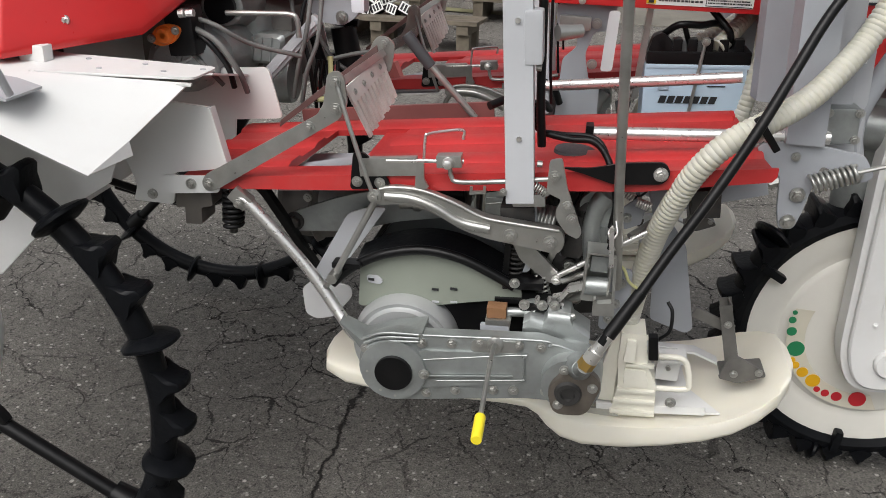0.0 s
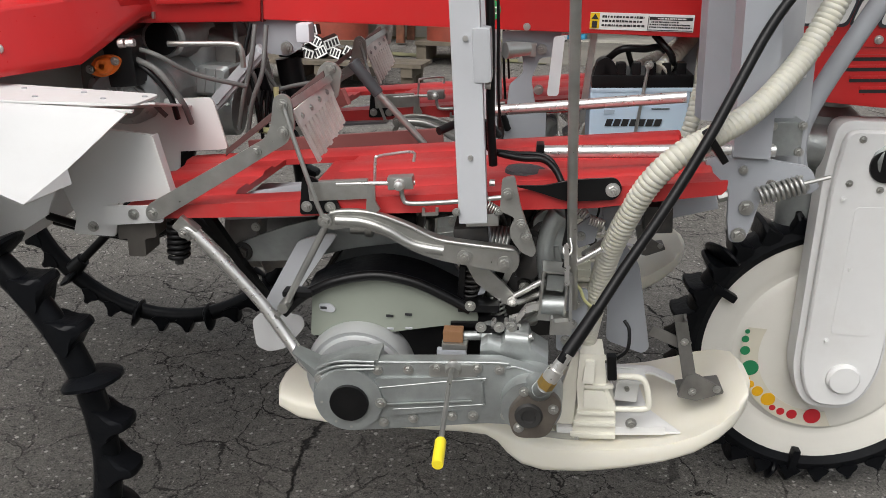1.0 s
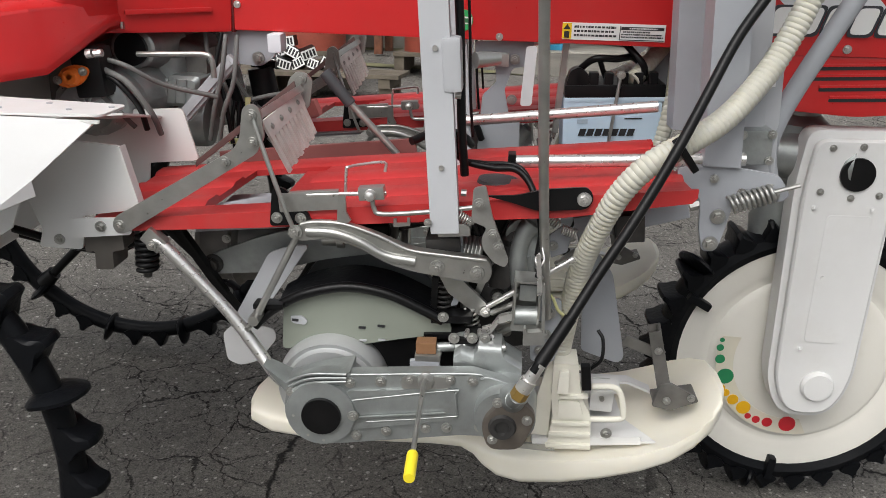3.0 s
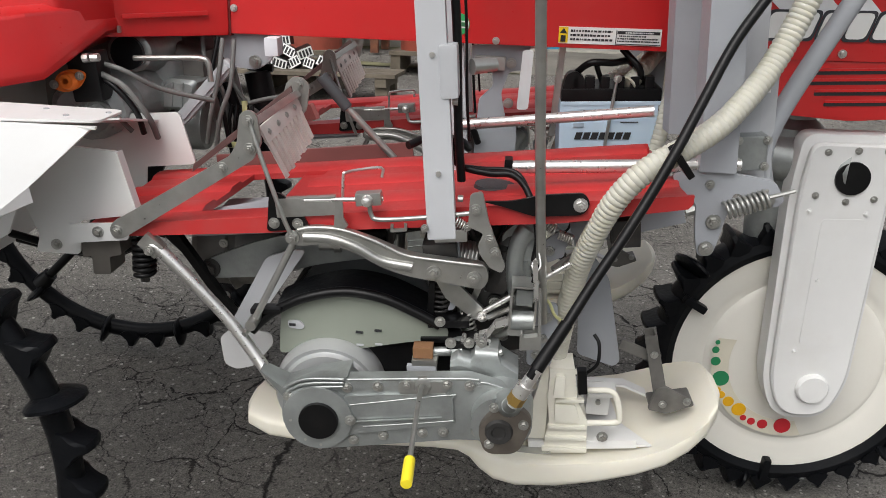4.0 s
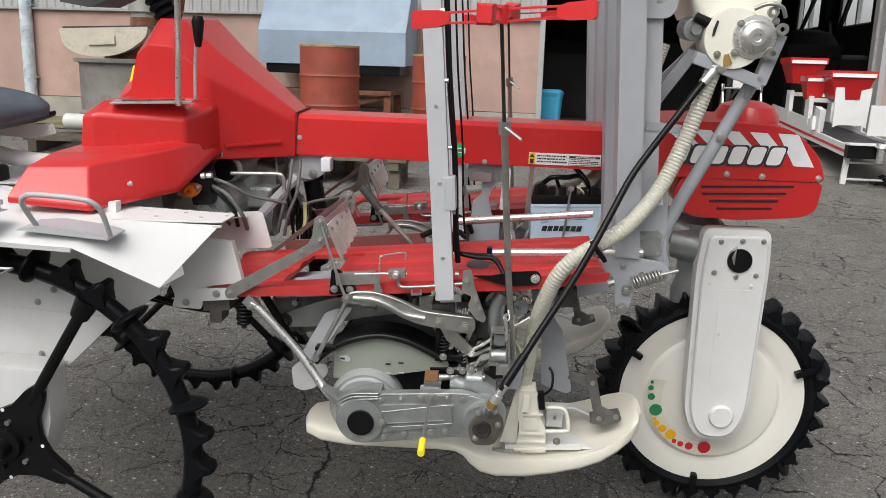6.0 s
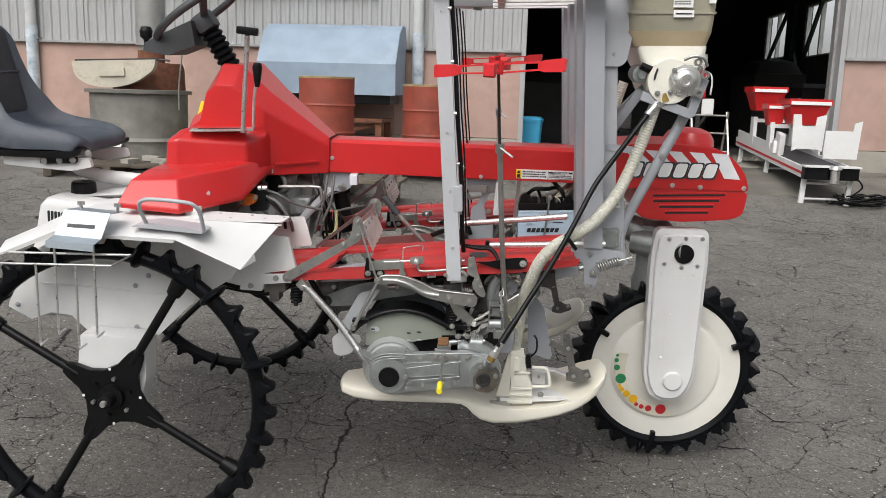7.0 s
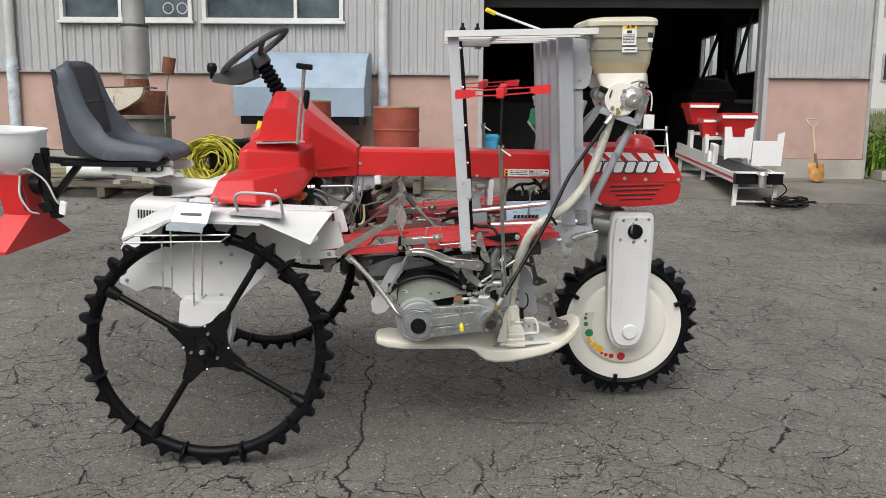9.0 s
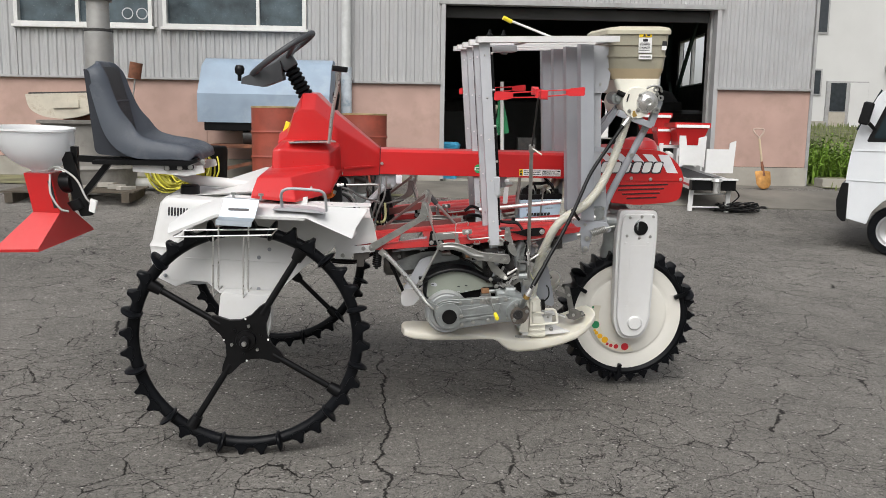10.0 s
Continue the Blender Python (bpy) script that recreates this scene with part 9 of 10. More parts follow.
def low_platform():
    """Long weathered timber platform that carries a drum and a heap of slotted blocks."""
    top = 0.61
    w = thing("timber_platform", "long weathered timber platform before a drum", "platform", WALL)
    for k in range(4):
        part("plank", box(B(), (-0.35, -3.82 + 0.145 * k, top - 0.018), (1.75, 0.130, 0.034), b=0.004), TIMBER, w)
    for u in (-1.1, -0.35, 0.40):
        part("bearer", box(B(), (u, -3.60, top - 0.075), (0.10, 0.55, 0.075), b=0.004), TIMBER, w)
        for v in (-3.78, -3.42):
            gz = on_yard(u, v).z
            part("leg", box(B(), (u, v, (gz + top - 0.11) / 2), (0.11, 0.11, top - 0.11 - gz), b=0.005), TIMBER, w)
    rnd = random.Random(21)
    first = None
    WHITE_BLOCK = mat("white_block_plastic", (0.72, 0.72, 0.70), 0.5, vary=0.08, dirt=0.25)
    for k in range(9):
        layer, i = (0, k) if k < 5 else ((1, k - 5) if k < 8 else (2, k - 8))
        u = -0.66 + 0.128 * i + 0.07 * layer
        m = WALL @ pose(u, -3.62 + 0.03 * layer + rnd.uniform(-0.02, 0.05), top + 0.050 + 0.092 * layer, rnd.uniform(-12, 12), rnd.uniform(-28, 28), rnd.uniform(-35, 35))
        if first is None:
            first = tagged(new("slotted_block"), "small black plastic block with white slotted faces", "block", "heap of slotted blocks")
            part("shell", box(B(), (0, 0, 0), (0.140, 0.10, 0.090), b=0.006), BLACK, first)
            for side in (-1, 1):
                part("face_plate", box(B(), (0, side * 0.0505, 0), (0.134, 0.004, 0.084), b=0.001), WHITE_BLOCK, first)
                for j in range(4):
                    part("slot", box(B(), (-0.045 + 0.030 * j, side * 0.0520, 0.0), (0.019, 0.003, 0.058), b=0.001), INK, first)
            first.matrix_basis = m
        else:
            copy_thing(first, m)


low_platform()
drum_stand(-0.45, -3.0, 0.75 - on_yard(-0.45, -3.0).z)
drum_stand(0.55, -2.0, max(0.08, 0.70 - on_yard(0.55, -2.0).z))


def covered_bench():
    """A bench with a machine below a folded pale blue tin hood."""
    s = thing("covered_machine", "machine bench under a folded pale blue tin hood", "machine cover", WALL)
    u0, u1 = -1.92, -0.02
    prof = [(-1.02, 1.46), (-1.02, 1.87), (-0.70, 2.30), (-0.45, 2.41), (-0.18, 2.41), (-0.16, 2.39), (-0.44, 2.385), (-0.69, 2.28), (-1.0, 1.86), (-1.0, 1.46)]
    part("hood", prism(B(), prof, u0, u1, "x"), BLUE_TIN, s, "folded pale blue tin hood")
    for u in (u0, u1):
        part("hood_end", prism(B(), rounded([(-1.015, 1.47), (-1.015, 1.87), (-0.70, 2.29), (-0.45, 2.40), (-0.18, 2.40), (-0.18, 1.47)], 0.03), u - 0.004, u + 0.004, "x"), BLUE_TIN, s)
    part("dark_body", box(B(), ((u0 + u1) / 2, -0.60, 1.42), (1.75, 0.72, 0.16), b=0.02), BLACK, s)
    part("bench_top", box(B(), ((u0 + u1) / 2, -0.75, 1.12), (1.6, 0.8, 0.05), b=0.006), RUST, s)
    for u in (u0 + 0.2, u1 - 0.2):
        for v in (-1.08, -0.42):
            part("leg", box(B(), (u, v, 0.85), (0.09, 0.09, 0.52), b=0.006), RUST, s)
    part("cross_rail", bar(B(), (u0 + 0.2, -1.06, 0.75), (u1 - 0.2, -1.06, 1.08), 0.05, 0.03), RUST, s)
    part("motor", rod(B(), (-1.3, -0.8, 1.26), (-0.8, -0.8, 1.26), 0.13, 0.13, 18, b=0.02), DARK_STEEL, s)


covered_bench()


def furnace():
    """Old round incinerator with a half-open lid, flue and a tin cup on a wire."""
    c = WALL @ Vector((-3.02, -2.2, 0))
    f = thing("incinerator", "sooty grey drum furnace with a tilted lid and tall flue", "furnace", pose(c.x, c.y, 0.5, 0, 0, -3))
    part("body", lathe(B(), [(0, 0.02), (0.56, 0.02), (0.57, 0.30), (0.60, 0.34), (0.57, 0.38), (0.575, 0.90), (0.625, 0.905), (0.63, 0.945), (0.59, 0.95), (0.56, 0.93)], (0, 0, 0), "z", 48), SOOT, f, "dented sooty iron drum")
    part("inner_drum", lathe(B(), [(0.0, 1.28), (0.40, 1.27), (0.42, 1.20), (0.43, 0.92)], (0.10, 0.08, 0), "z", 36), RUST, f, "rusty inner drum")
    lid = prism(B(), rounded([(-0.58, 1.26), (0.46, 1.30), (0.43, 1.18), (0.20, 1.02), (-0.10, 0.955), (-0.38, 0.985), (-0.55, 1.08)], [0.02, 0.02, 0.1, 0.2, 0.2, 0.2, 0.15]), -0.50, -0.42, "y", b=0.03, seg=3)
    part("lid", lid, LID, f, "dirty cream half-round lid")
    part("lid_plate", box(B(), (-0.08, -0.515, 1.14), (0.32, 0.02, 0.09), (0, -3, 0), b=0.008), LID, f)
    part("lid_hinge", rod(box(B(), (-0.02, -0.47, 1.285), (1.05, 0.03, 0.03), (0, -2, 0), b=0.004), (0.40, -0.47, 1.31), (0.62, -0.47, 1.29), 0.012, n=8), DARK_STEEL, f)
    part("flue_base", rod(B(), (0.15, 0.05, 1.22), (0.15, 0.05, 1.42), 0.165, 0.155, 24), RUST, f)
    part("flue", rod(rod(rod(B(), (0.15, 0.05, 1.40), (0.15, 0.05, 1.50), 0.14, 0.15, 28), (0.15, 0.05, 1.48), (0.15, 0.05, 2.08), 0.175, 0.175, 32), (0.15, 0.05, 2.06), (0.15, 0.05, 4.2), 0.14, 0.14, 28), STACK, f, "weathered stainless flue")
    for z in (2.085, 2.47):
        part("flue_band", lathe(B(), [(0.13, z), (0.18, z), (0.18, z + 0.03), (0.13, z + 0.03)], (0.15, 0.05, 0), "z", 28), DARK_STEEL, f)
    part("cup_wire", tube(B(), [(0.64, -0.30, 0.72), (0.645, -0.3, 1.0), (0.70, -0.30, 1.42), (0.72, -0.30, 1.50)], 0.010, n=8), ZINC, f)
    part("tin_cup", rod(B(), (0.70, -0.30, 1.48), (0.735, -0.30, 1.68), 0.075, 0.078, 18, b=0.006), RUST, f, "rusty tin on a wire")
    # stones and planks that carry it
    for k, (x, y) in enumerate(((-0.4, -0.35), (0.4, -0.35), (-0.4, 0.35), (0.4, 0.35))):
        gz = ground_z(c.x + x, c.y + y) - 0.5
        part("footing", box(B(), (x, y, (gz + 0.02) / 2), (0.2, 0.2, max(0.03, 0.03 - gz)), b=0.01), CONCRETE, f)


furnace()


def pallet(u, v, turn):
    p = on_yard(u, v)
    OLD = mat("sodden_timber", (0.085, 0.07, 0.052), 0.9, vary=0.3, scale=7, grain=0.5, grain_scale=80)
    w = thing("timber_pallet", "low grey timber pallet with broken bricks on the ground", "pallet", pose(p.x, p.y, p.z, 0, 0, turn))
    for k in range(6):
        part("slat", box(B(), (0, -0.4 + 0.16 * k, 0.125), (1.5, 0.10, 0.022), b=0.003), OLD, w)
    for x in (-0.65, 0, 0.65):
        part("bearer", box(B(), (x, 0, 0.057), (0.09, 0.95, 0.114), b=0.003), OLD, w)
    return w


pallet(-2.9, -2.95, 4)
pipe_at = on_yard(-3.25, -2.75)
pv = thing("plastic_pipe", "short grey-white plastic pipe lying on a pallet", "pipe", pose(pipe_at.x, pipe_at.y, pipe_at.z + 0.24, 0, 90, -6))
part("pipe", lathe(B(), [(0.075, -0.30), (0.09, -0.30), (0.09, 0.30), (0.075, 0.30), (0.075, -0.30)], (0, 0, 0), "z", 28), mat("grey_pvc", (0.55, 0.55, 0.52), 0.45, dirt=0.3), pv)
pv2 = thing("plastic_pipe", "grey-white plastic pipe beside the furnace", "pipe", pose(*(on_yard(-2.25, -2.1) + Vector((0, 0, 0.10))), 0, 90, 0))
part("pipe", lathe(B(), [(0.055, -0.55), (0.07, -0.55), (0.07, 0.55), (0.055, 0.55), (0.055, -0.55)], (0, 0, 0), "z", 28), mat("grey_pvc", (0.55, 0.55, 0.52), 0.45, dirt=0.3), pv2)
bricks = None
for k, (u, v, a) in enumerate(((-2.45, -2.9, 20), (-2.62, -2.75, -12), (-2.30, -3.0, 48), (-2.75, -3.05, 80))):
    p = on_yard(u, v)
    m = pose(p.x, p.y, p.z + 0.137, 0, 0, a)
    if bricks is None:
        bricks = tagged(part("brick", box(B(), (0, 0, 0.03), (0.21, 0.10, 0.06), b=0.006), CONCRETE), "grey weathered brick lying on the pallet", "brick", group="bricks on the pallet")
        bricks.matrix_basis = m
    else:
        copy_thing(bricks, m)


def hose_coil():
    c = WALL @ Vector((-1.87, -2.15, 0))
    gz = ground_z(c.x, c.y)
    h = thing("hose_coil", "yellow-green garden hose coiled against a black crate", "hose", pose(c.x, c.y, gz, 0, 0, -10))
    rnd = random.Random(3)
    HOSE = mat("yellow_green_hose", (0.42, 0.38, 0.035), 0.45, vary=0.3, scale=7, rand=0.35)
    for k in range(52):
        r = 0.13 + 0.20 * rnd.random()
        off = rnd.uniform(-0.16, 0.14)
        tx, tz = rnd.uniform(-0.07, 0.07), rnd.uniform(-0.02, 0.05)
        sx = 1.20 + rnd.uniform(-0.18, 0.18)
        part("hose_loop", tube(B(), [(sx * r * math.cos(a * math.pi / 8) + tx, off + 0.06 * math.sin(a * math.pi / 4 + k), max(0.014, 0.315 + r * math.sin(a * math.pi / 8) + tz + 0.02 * math.sin(a * 1.9 + k))) for a in range(16)], 0.0115, n=7, steps=2, closed=True), HOSE, h)
    part("crate", lathe(B(), [(0, 0.0), (0.34, 0.0), (0.36, 0.58), (0.34, 0.62), (0.31, 0.60)], (0.16, 0.30, 0), "z", 24), BLACK, h, "round black tub")


hose_coil()


def bucket():
    p = on_yard(1.76, 0.6)
    b = thing("blue_bin", "sky-blue plastic lidded bin by the door", "bin", pose(p.x, p.y, BASE + 0.008, 0, 0, -10))
    BLU = mat("sky_blue_plastic", (0.05, 0.34, 0.56), 0.4, vary=0.06, dirt=0.15)
    part("body", loft(B(), [[(w * a, 0.82 * w * c, z) for a, c in rounded([(-1, -1), (1, -1), (1, 1), (-1, 1)], 0.35)] for w, z in ((0.17, 0.0), (0.20, 0.50), (0.205, 0.505), (0.21, 0.53), (0.195, 0.535))]), BLU, b)
    part("lid", loft(B(), [[(w * a, 0.82 * w * c, z) for a, c in rounded([(-1, -1), (1, -1), (1, 1), (-1, 1)], 0.35)] for w, z in ((0.212, 0.53), (0.215, 0.56), (0.17, 0.60), (0.16, 0.60))]), BLU, b)


bucket()


def shovel():
    p0 = on_yard(6.62, -0.62)
    s = thing("shovel", "round-point shovel with rusty blade leaning on the pink wall", "shovel", pose(p0.x, p0.y, p0.z, -20, 0, -2.946))
    WOOD = mat("worn_ash_wood", (0.42, 0.33, 0.22), 0.6, vary=0.15, grain=0.2)
    part("blade", loft(B(), [[(x * w, -0.02 - 0.035 * (1 - x * x) * f, z) for x in (-1, -0.6, -0.2, 0.2, 0.6, 1)] + [(x * w, -0.024 - 0.035 * (1 - x * x) * f - 0.003, z) for x in (1, 0.6, 0.2, -0.2, -0.6, -1)] for w, z, f in ((0.02, 0.0, 0.4), (0.07, 0.02, 0.7), (0.11, 0.08, 1.0), (0.118, 0.20, 1.1), (0.12, 0.27, 1.0), (0.115, 0.285, 0.8))]), mat("rusty_ochre_blade", (0.40, 0.20, 0.05), 0.6, metal=0.3, vary=0.35, scale=12, dirt=0.6, dirt_color=(0.18, 0.06, 0.02), dirt_scale=9), s, "rusty ochre blade")
    part("socket", rod(B(), (0, -0.05, 0.20), (0, -0.02, 0.44), 0.026, 0.019, 14), RUST, s)
    part("shaft", rod(B(), (0, -0.02, 0.42), (0, 0.0, 0.82), 0.0165, 0.0165, 12), WOOD, s, "worn wooden shaft")
    part("grip", tube(B(), [(0, 0.0, 0.82), (-0.02, 0, 0.87), (-0.065, 0, 0.92), (-0.075, 0, 0.985), (0.075, 0, 0.985), (0.065, 0, 0.92), (0.02, 0, 0.87), (0, 0, 0.82)], 0.012, n=9, steps=3), mat("worn_grip_metal", (0.42, 0.32, 0.26), 0.5, vary=0.2), s)


shovel()


def seeder():
    """White conveyor seeder that runs from the yard into the shed, with red hoppers and end boxes."""
    s = thing("conveyor_seeder", "white conveyor seeding machine with red hoppers in the shed door", "machine", WALL)
    H = 0.86
    def rail(u, a, c):
        return loft(B(), [[(u, v, z - 0.13), (u + 0.03, v, z - 0.13), (u + 0.03, v, z), (u, v, z)] for v, z in ((a, H - 0.07), (c, H - 0.07 + 0.0575 * (c - a)))])
    for u in (4.96, 5.52):
        part("side_rail", rail(u, -2.2, 1.2), WHITE, s, "white side rail")
        part("stripe", loft(B(), [[(u - 0.004, v, z - 0.085), (u + 0.034, v, z - 0.085), (u + 0.034, v, z - 0.055), (u - 0.004, v, z - 0.055)] for v, z in ((-2.16, H - 0.07), (1.15, H + 0.120))]), STICK_RED, s)
        part("top_guard", loft(B(), [[(u, v, z), (u + 0.02, v, z), (u + 0.02, v, z + 0.12), (u, v, z + 0.12)] for v, z in ((-0.9, H + 0.0), (1.1, H + 0.118))]), WHITE, s)
    part("belt", loft(B(), [[(4.99, v, z - 0.06), (5.52, v, z - 0.06), (5.52, v, z - 0.03), (4.99, v, z - 0.03)] for v, z in ((-2.1, H - 0.07), (1.15, H + 0.116))]), GREY_PLASTIC, s)
    part("end_frame", box(B(), (5.255, -2.2, H - 0.135), (0.60, 0.12, 0.14), b=0.006), BLACK, s, "dark end roller housing")
    part("end_trim", box(B(), (5.255, -2.225, H - 0.055), (0.62, 0.16, 0.02), b=0.004), WHITE, s)
    part("motor", rod(rod(B(), (5.27, -2.32, H - 0.24), (5.27, -2.32, H - 0.07), 0.050, 0.050, 20, b=0.01), (5.27, -2.32, H - 0.08), (5.27, -2.32, H - 0.04), 0.07, 0.06, 20), CHROME, s, "bright drive motor")
    for u, v in ((4.99, -2.1), (5.50, -2.1), (4.99, -0.5), (5.50, -0.5), (4.99, 1.0), (5.50, 1.0)):
        gz = ground_z(*(WALL @ Vector((u, v, 0))).xy) if v < 0.1 else BASE
        zz = H + 0.055 * (v + 2.2) - 0.17
        part("leg", bar(B(), (u, v, gz), (u + 0.02, v, zz), 0.055, 0.045, 0.004), WHITE, s)
    for v in (-2.1, -0.5):
        gz = ground_z(*(WALL @ Vector((5.2, v, 0))).xy)
        for dz in (0.06, 0.24):
            part("cross_bar", rod(B(), (4.99, v, gz + dz), (5.50, v, gz + dz), 0.013, n=10), WHITE, s)
    def hopper(u, v, z, w, d, h, lab):
        part("hopper", loft(B(), [[(u + a * w * k, v + c * d * k, z + h * t) for a, c in ((-1, -1), (1, -1), (1, 1), (-1, 1))] for k, t in ((0.62, 0.0), (0.92, 0.75), (1.0, 0.78), (1.0, 1.0), (0.95, 1.0), (0.6, 0.1))]), RED, s, lab)
        part("hopper_band", box(B(), (u, v - d - 0.004, z + h * 0.84), (2 * w - 0.04, 0.004, h * 0.13)), STICK_WHITE, s)
    hopper(5.33, -0.75, 1.24, 0.265, 0.28, 0.33, "red sheet-metal seed hopper")
    hopper(5.09, 0.25, 1.40, 0.235, 0.26, 0.33, "red sheet-metal soil hopper")
    hopper(5.02, -0.55, 1.22, 0.13, 0.14, 0.28, "small red hopper")
    for v, h in ((-0.6, 0.35), (0.3, 0.40)):
        for u in (4.98, 5.52):
            part("hopper_stand", bar(B(), (u, v, H + 0.05), (u, v, H + h + 0.05), 0.05, 0.18, 0.004), WHITE, s)
        part("cross_beam", box(B(), (5.25, v, H + h), (0.6, 0.14, 0.05), b=0.004), WHITE, s)
    part("knob_row", box(B(), (4.95, -0.95, H + 0.09), (0.05, 0.10, 0.16), b=0.01), STICK_WHITE, s)
    part("drive_guard", box(B(), (5.0, -1.0, H + 0.14), (0.07, 0.22, 0.26), (10, 0, 0), b=0.015), WHITE, s)
    # two notched end boxes
    for u0, u1, v, z0, z1 in ((5.02, 5.38, -1.45, 0.93, 1.38), (5.29, 5.68, -1.78, 0.87, 1.22)):
        pts = [(u0, z0), (u0 + 0.06, z0 + 0.03), (u1 - 0.06, z0 + 0.03), (u1, z0), (u1 + 0.02, z1), (u1 - 0.09, z1 - 0.03), (u1 - 0.10, z1 - 0.14), (u0 + 0.10, z1 - 0.14), (u0 + 0.08, z1), (u0 - 0.01, z1)] if v > -1.6 else [(u0, z0), (u1, z0), (u1 + 0.025, z1 + 0.10), (u1 - 0.06, z1 + 0.07), (u1 - 0.07, z1 - 0.02), (u0 + 0.01, z1 - 0.02)]
        part("notched_box", prism(B(), pts, v, v + 0.02, "y"), WHITE, s, "white notched end panel")
    return s


seeder()


def cable_heap():
    p = on_yard(5.66, -2.05)
    c = thing("cable_heap", "tangled black power cable heaped on the ground", "cable", pose(p.x, p.y, p.z, 0, 0, 0))
    rnd = random.Random(5)
    for k in range(14):
        r, cx, cy, z = rnd.uniform(0.10, 0.26), rnd.uniform(-0.12, 0.15), rnd.uniform(-0.08, 0.10), rnd.uniform(0.012, 0.10)
        part("loop", tube(B(), [(cx + r * 1.2 * math.cos(a * math.pi / 6), cy + 0.6 * r * math.sin(a * math.pi / 6), z + 0.02 * math.sin(a * 1.3 + k)) for a in range(12)], 0.010, n=6, steps=3, closed=True), BLACK, c)
    part("loose_end", tube(B(), [(-0.25, -0.05, 0.35), (-0.12, -0.1, 0.33), (-0.02, -0.1, 0.22), (-0.10, -0.05, 0.10), (0.05, 0, 0.05)], 0.010, n=6), BLACK, c)


cable_heap()


def folding_stand(u, v):
    s = thing("folding_stand", "folding steel roller stand in the shed", "stand", WALL @ pose(u, v, BASE + 0.01))
    for x in (-0.25, 0.25):
        part("frame_leg", bar(bar(B(), (x, -0.3, 0.0), (x, 0.1, 0.75), 0.025, 0.025, 0.003), (x, 0.35, 0.0), (x, 0.0, 0.75), 0.025, 0.025, 0.003), ZINC, s)
    for z, y in ((0.2, -0.2), (0.45, -0.06), (0.7, 0.07)):
        part("rung", rod(B(), (-0.25, y, z), (0.25, y, z), 0.012, n=10), ZINC, s)


folding_stand(4.35, 0.25)


def shed_clutter():
    """Dark machines and crates inside the shed, and a green and white planter."""
    rnd = random.Random(11)
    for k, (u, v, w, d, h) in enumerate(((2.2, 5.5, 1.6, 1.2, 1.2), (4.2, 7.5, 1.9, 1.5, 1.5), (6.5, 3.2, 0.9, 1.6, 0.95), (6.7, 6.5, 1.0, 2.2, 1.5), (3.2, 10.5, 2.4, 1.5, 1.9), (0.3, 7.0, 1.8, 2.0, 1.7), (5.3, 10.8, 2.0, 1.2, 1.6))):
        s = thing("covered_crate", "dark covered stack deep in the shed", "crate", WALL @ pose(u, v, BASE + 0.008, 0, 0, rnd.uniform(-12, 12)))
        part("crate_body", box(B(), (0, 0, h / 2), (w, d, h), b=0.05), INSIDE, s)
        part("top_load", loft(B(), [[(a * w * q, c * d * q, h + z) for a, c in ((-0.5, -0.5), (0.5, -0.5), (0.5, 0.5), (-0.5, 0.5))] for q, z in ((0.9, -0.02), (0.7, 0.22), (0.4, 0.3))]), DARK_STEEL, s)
    g = thing("green_planter", "green and white walking planter in the dark shed", "farm machine", WALL @ pose(2.95, 1.9, BASE + 0.01))
    GRN = mat("bright_green_paint", (0.02, 0.24, 0.09), 0.4, vary=0.1)
    part("lever", bar(B(), (-0.09, -0.12, 0.55), (-0.115, -0.12, 1.43), 0.035, 0.03, 0.006), STICK_WHITE, g, "white upright lever")
    part("side_cover", prism(B(), rounded([(-0.20, 0.86), (-0.02, 0.90), (-0.05, 1.06), (-0.09, 1.23), (-0.15, 1.24), (-0.15, 1.08)], 0.02), -0.10, -0.04, "y", b=0.008), GRN, g, "green side cover")
    part("gear_cover", prism(B(), rounded([(-0.27, 0.90), (-0.16, 0.88), (-0.14, 1.0), (-0.18, 1.07), (-0.25, 1.06)], 0.02), -0.16, -0.10, "y", b=0.01), GRN, g)
    part("cup", lathe(B(), [(0, 1.09), (0.025, 1.09), (0.03, 1.14), (0.045, 1.16), (0.045, 1.19), (0.03, 1.19)], (-0.19, -0.1, 0), "z", 18), mat("cream_cup", (0.72, 0.69, 0.58), 0.4), g, "cream plastic cup")
    part("cup_stem", rod(B(), (-0.19, -0.1, 0.95), (-0.19, -0.1, 1.10), 0.010, n=10), ZINC, g)
    part("planting_arm", bar(bar(B(), (-0.28, -0.18, 0.93), (-0.16, -0.18, 0.78), 0.022, 0.02, 0.004), (-0.16, -0.18, 0.90), (-0.20, -0.18, 0.62), 0.02, 0.02, 0.004), ZINC, g, "steel planting arm")
    for p in g.children:
        p.data.transform(Matrix.Translation((-0.17, 0, 1.165)) @ Matrix.Scale(1.7, 4) @ Matrix.Translation((0.10, 0, -1.14)))
    part("frame", bar(bar(B(), (-0.15, 0, 0.28), (-0.12, -0.06, 0.95), 0.06, 0.06, 0.006), (-0.15, 0, 0.42), (0.45, 0, 0.40), 0.06, 0.06, 0.006), DARK_STEEL, g)
    part("engine", box(B(), (0.30, 0.05, 0.55), (0.34, 0.3, 0.26), b=0.03), DARK_STEEL, g)
    for x in (-0.15, 0.42):
        part("wheel", rod(B(), (x, -0.16, 0.2), (x, -0.08, 0.2), 0.2, 0.2, 24, b=0.02), RUBBER, g)
    r = thing("red_tiller", "red and white walk-behind machine in the dark shed", "farm machine", WALL @ pose(4.35, 1.2, BASE + 0.01))
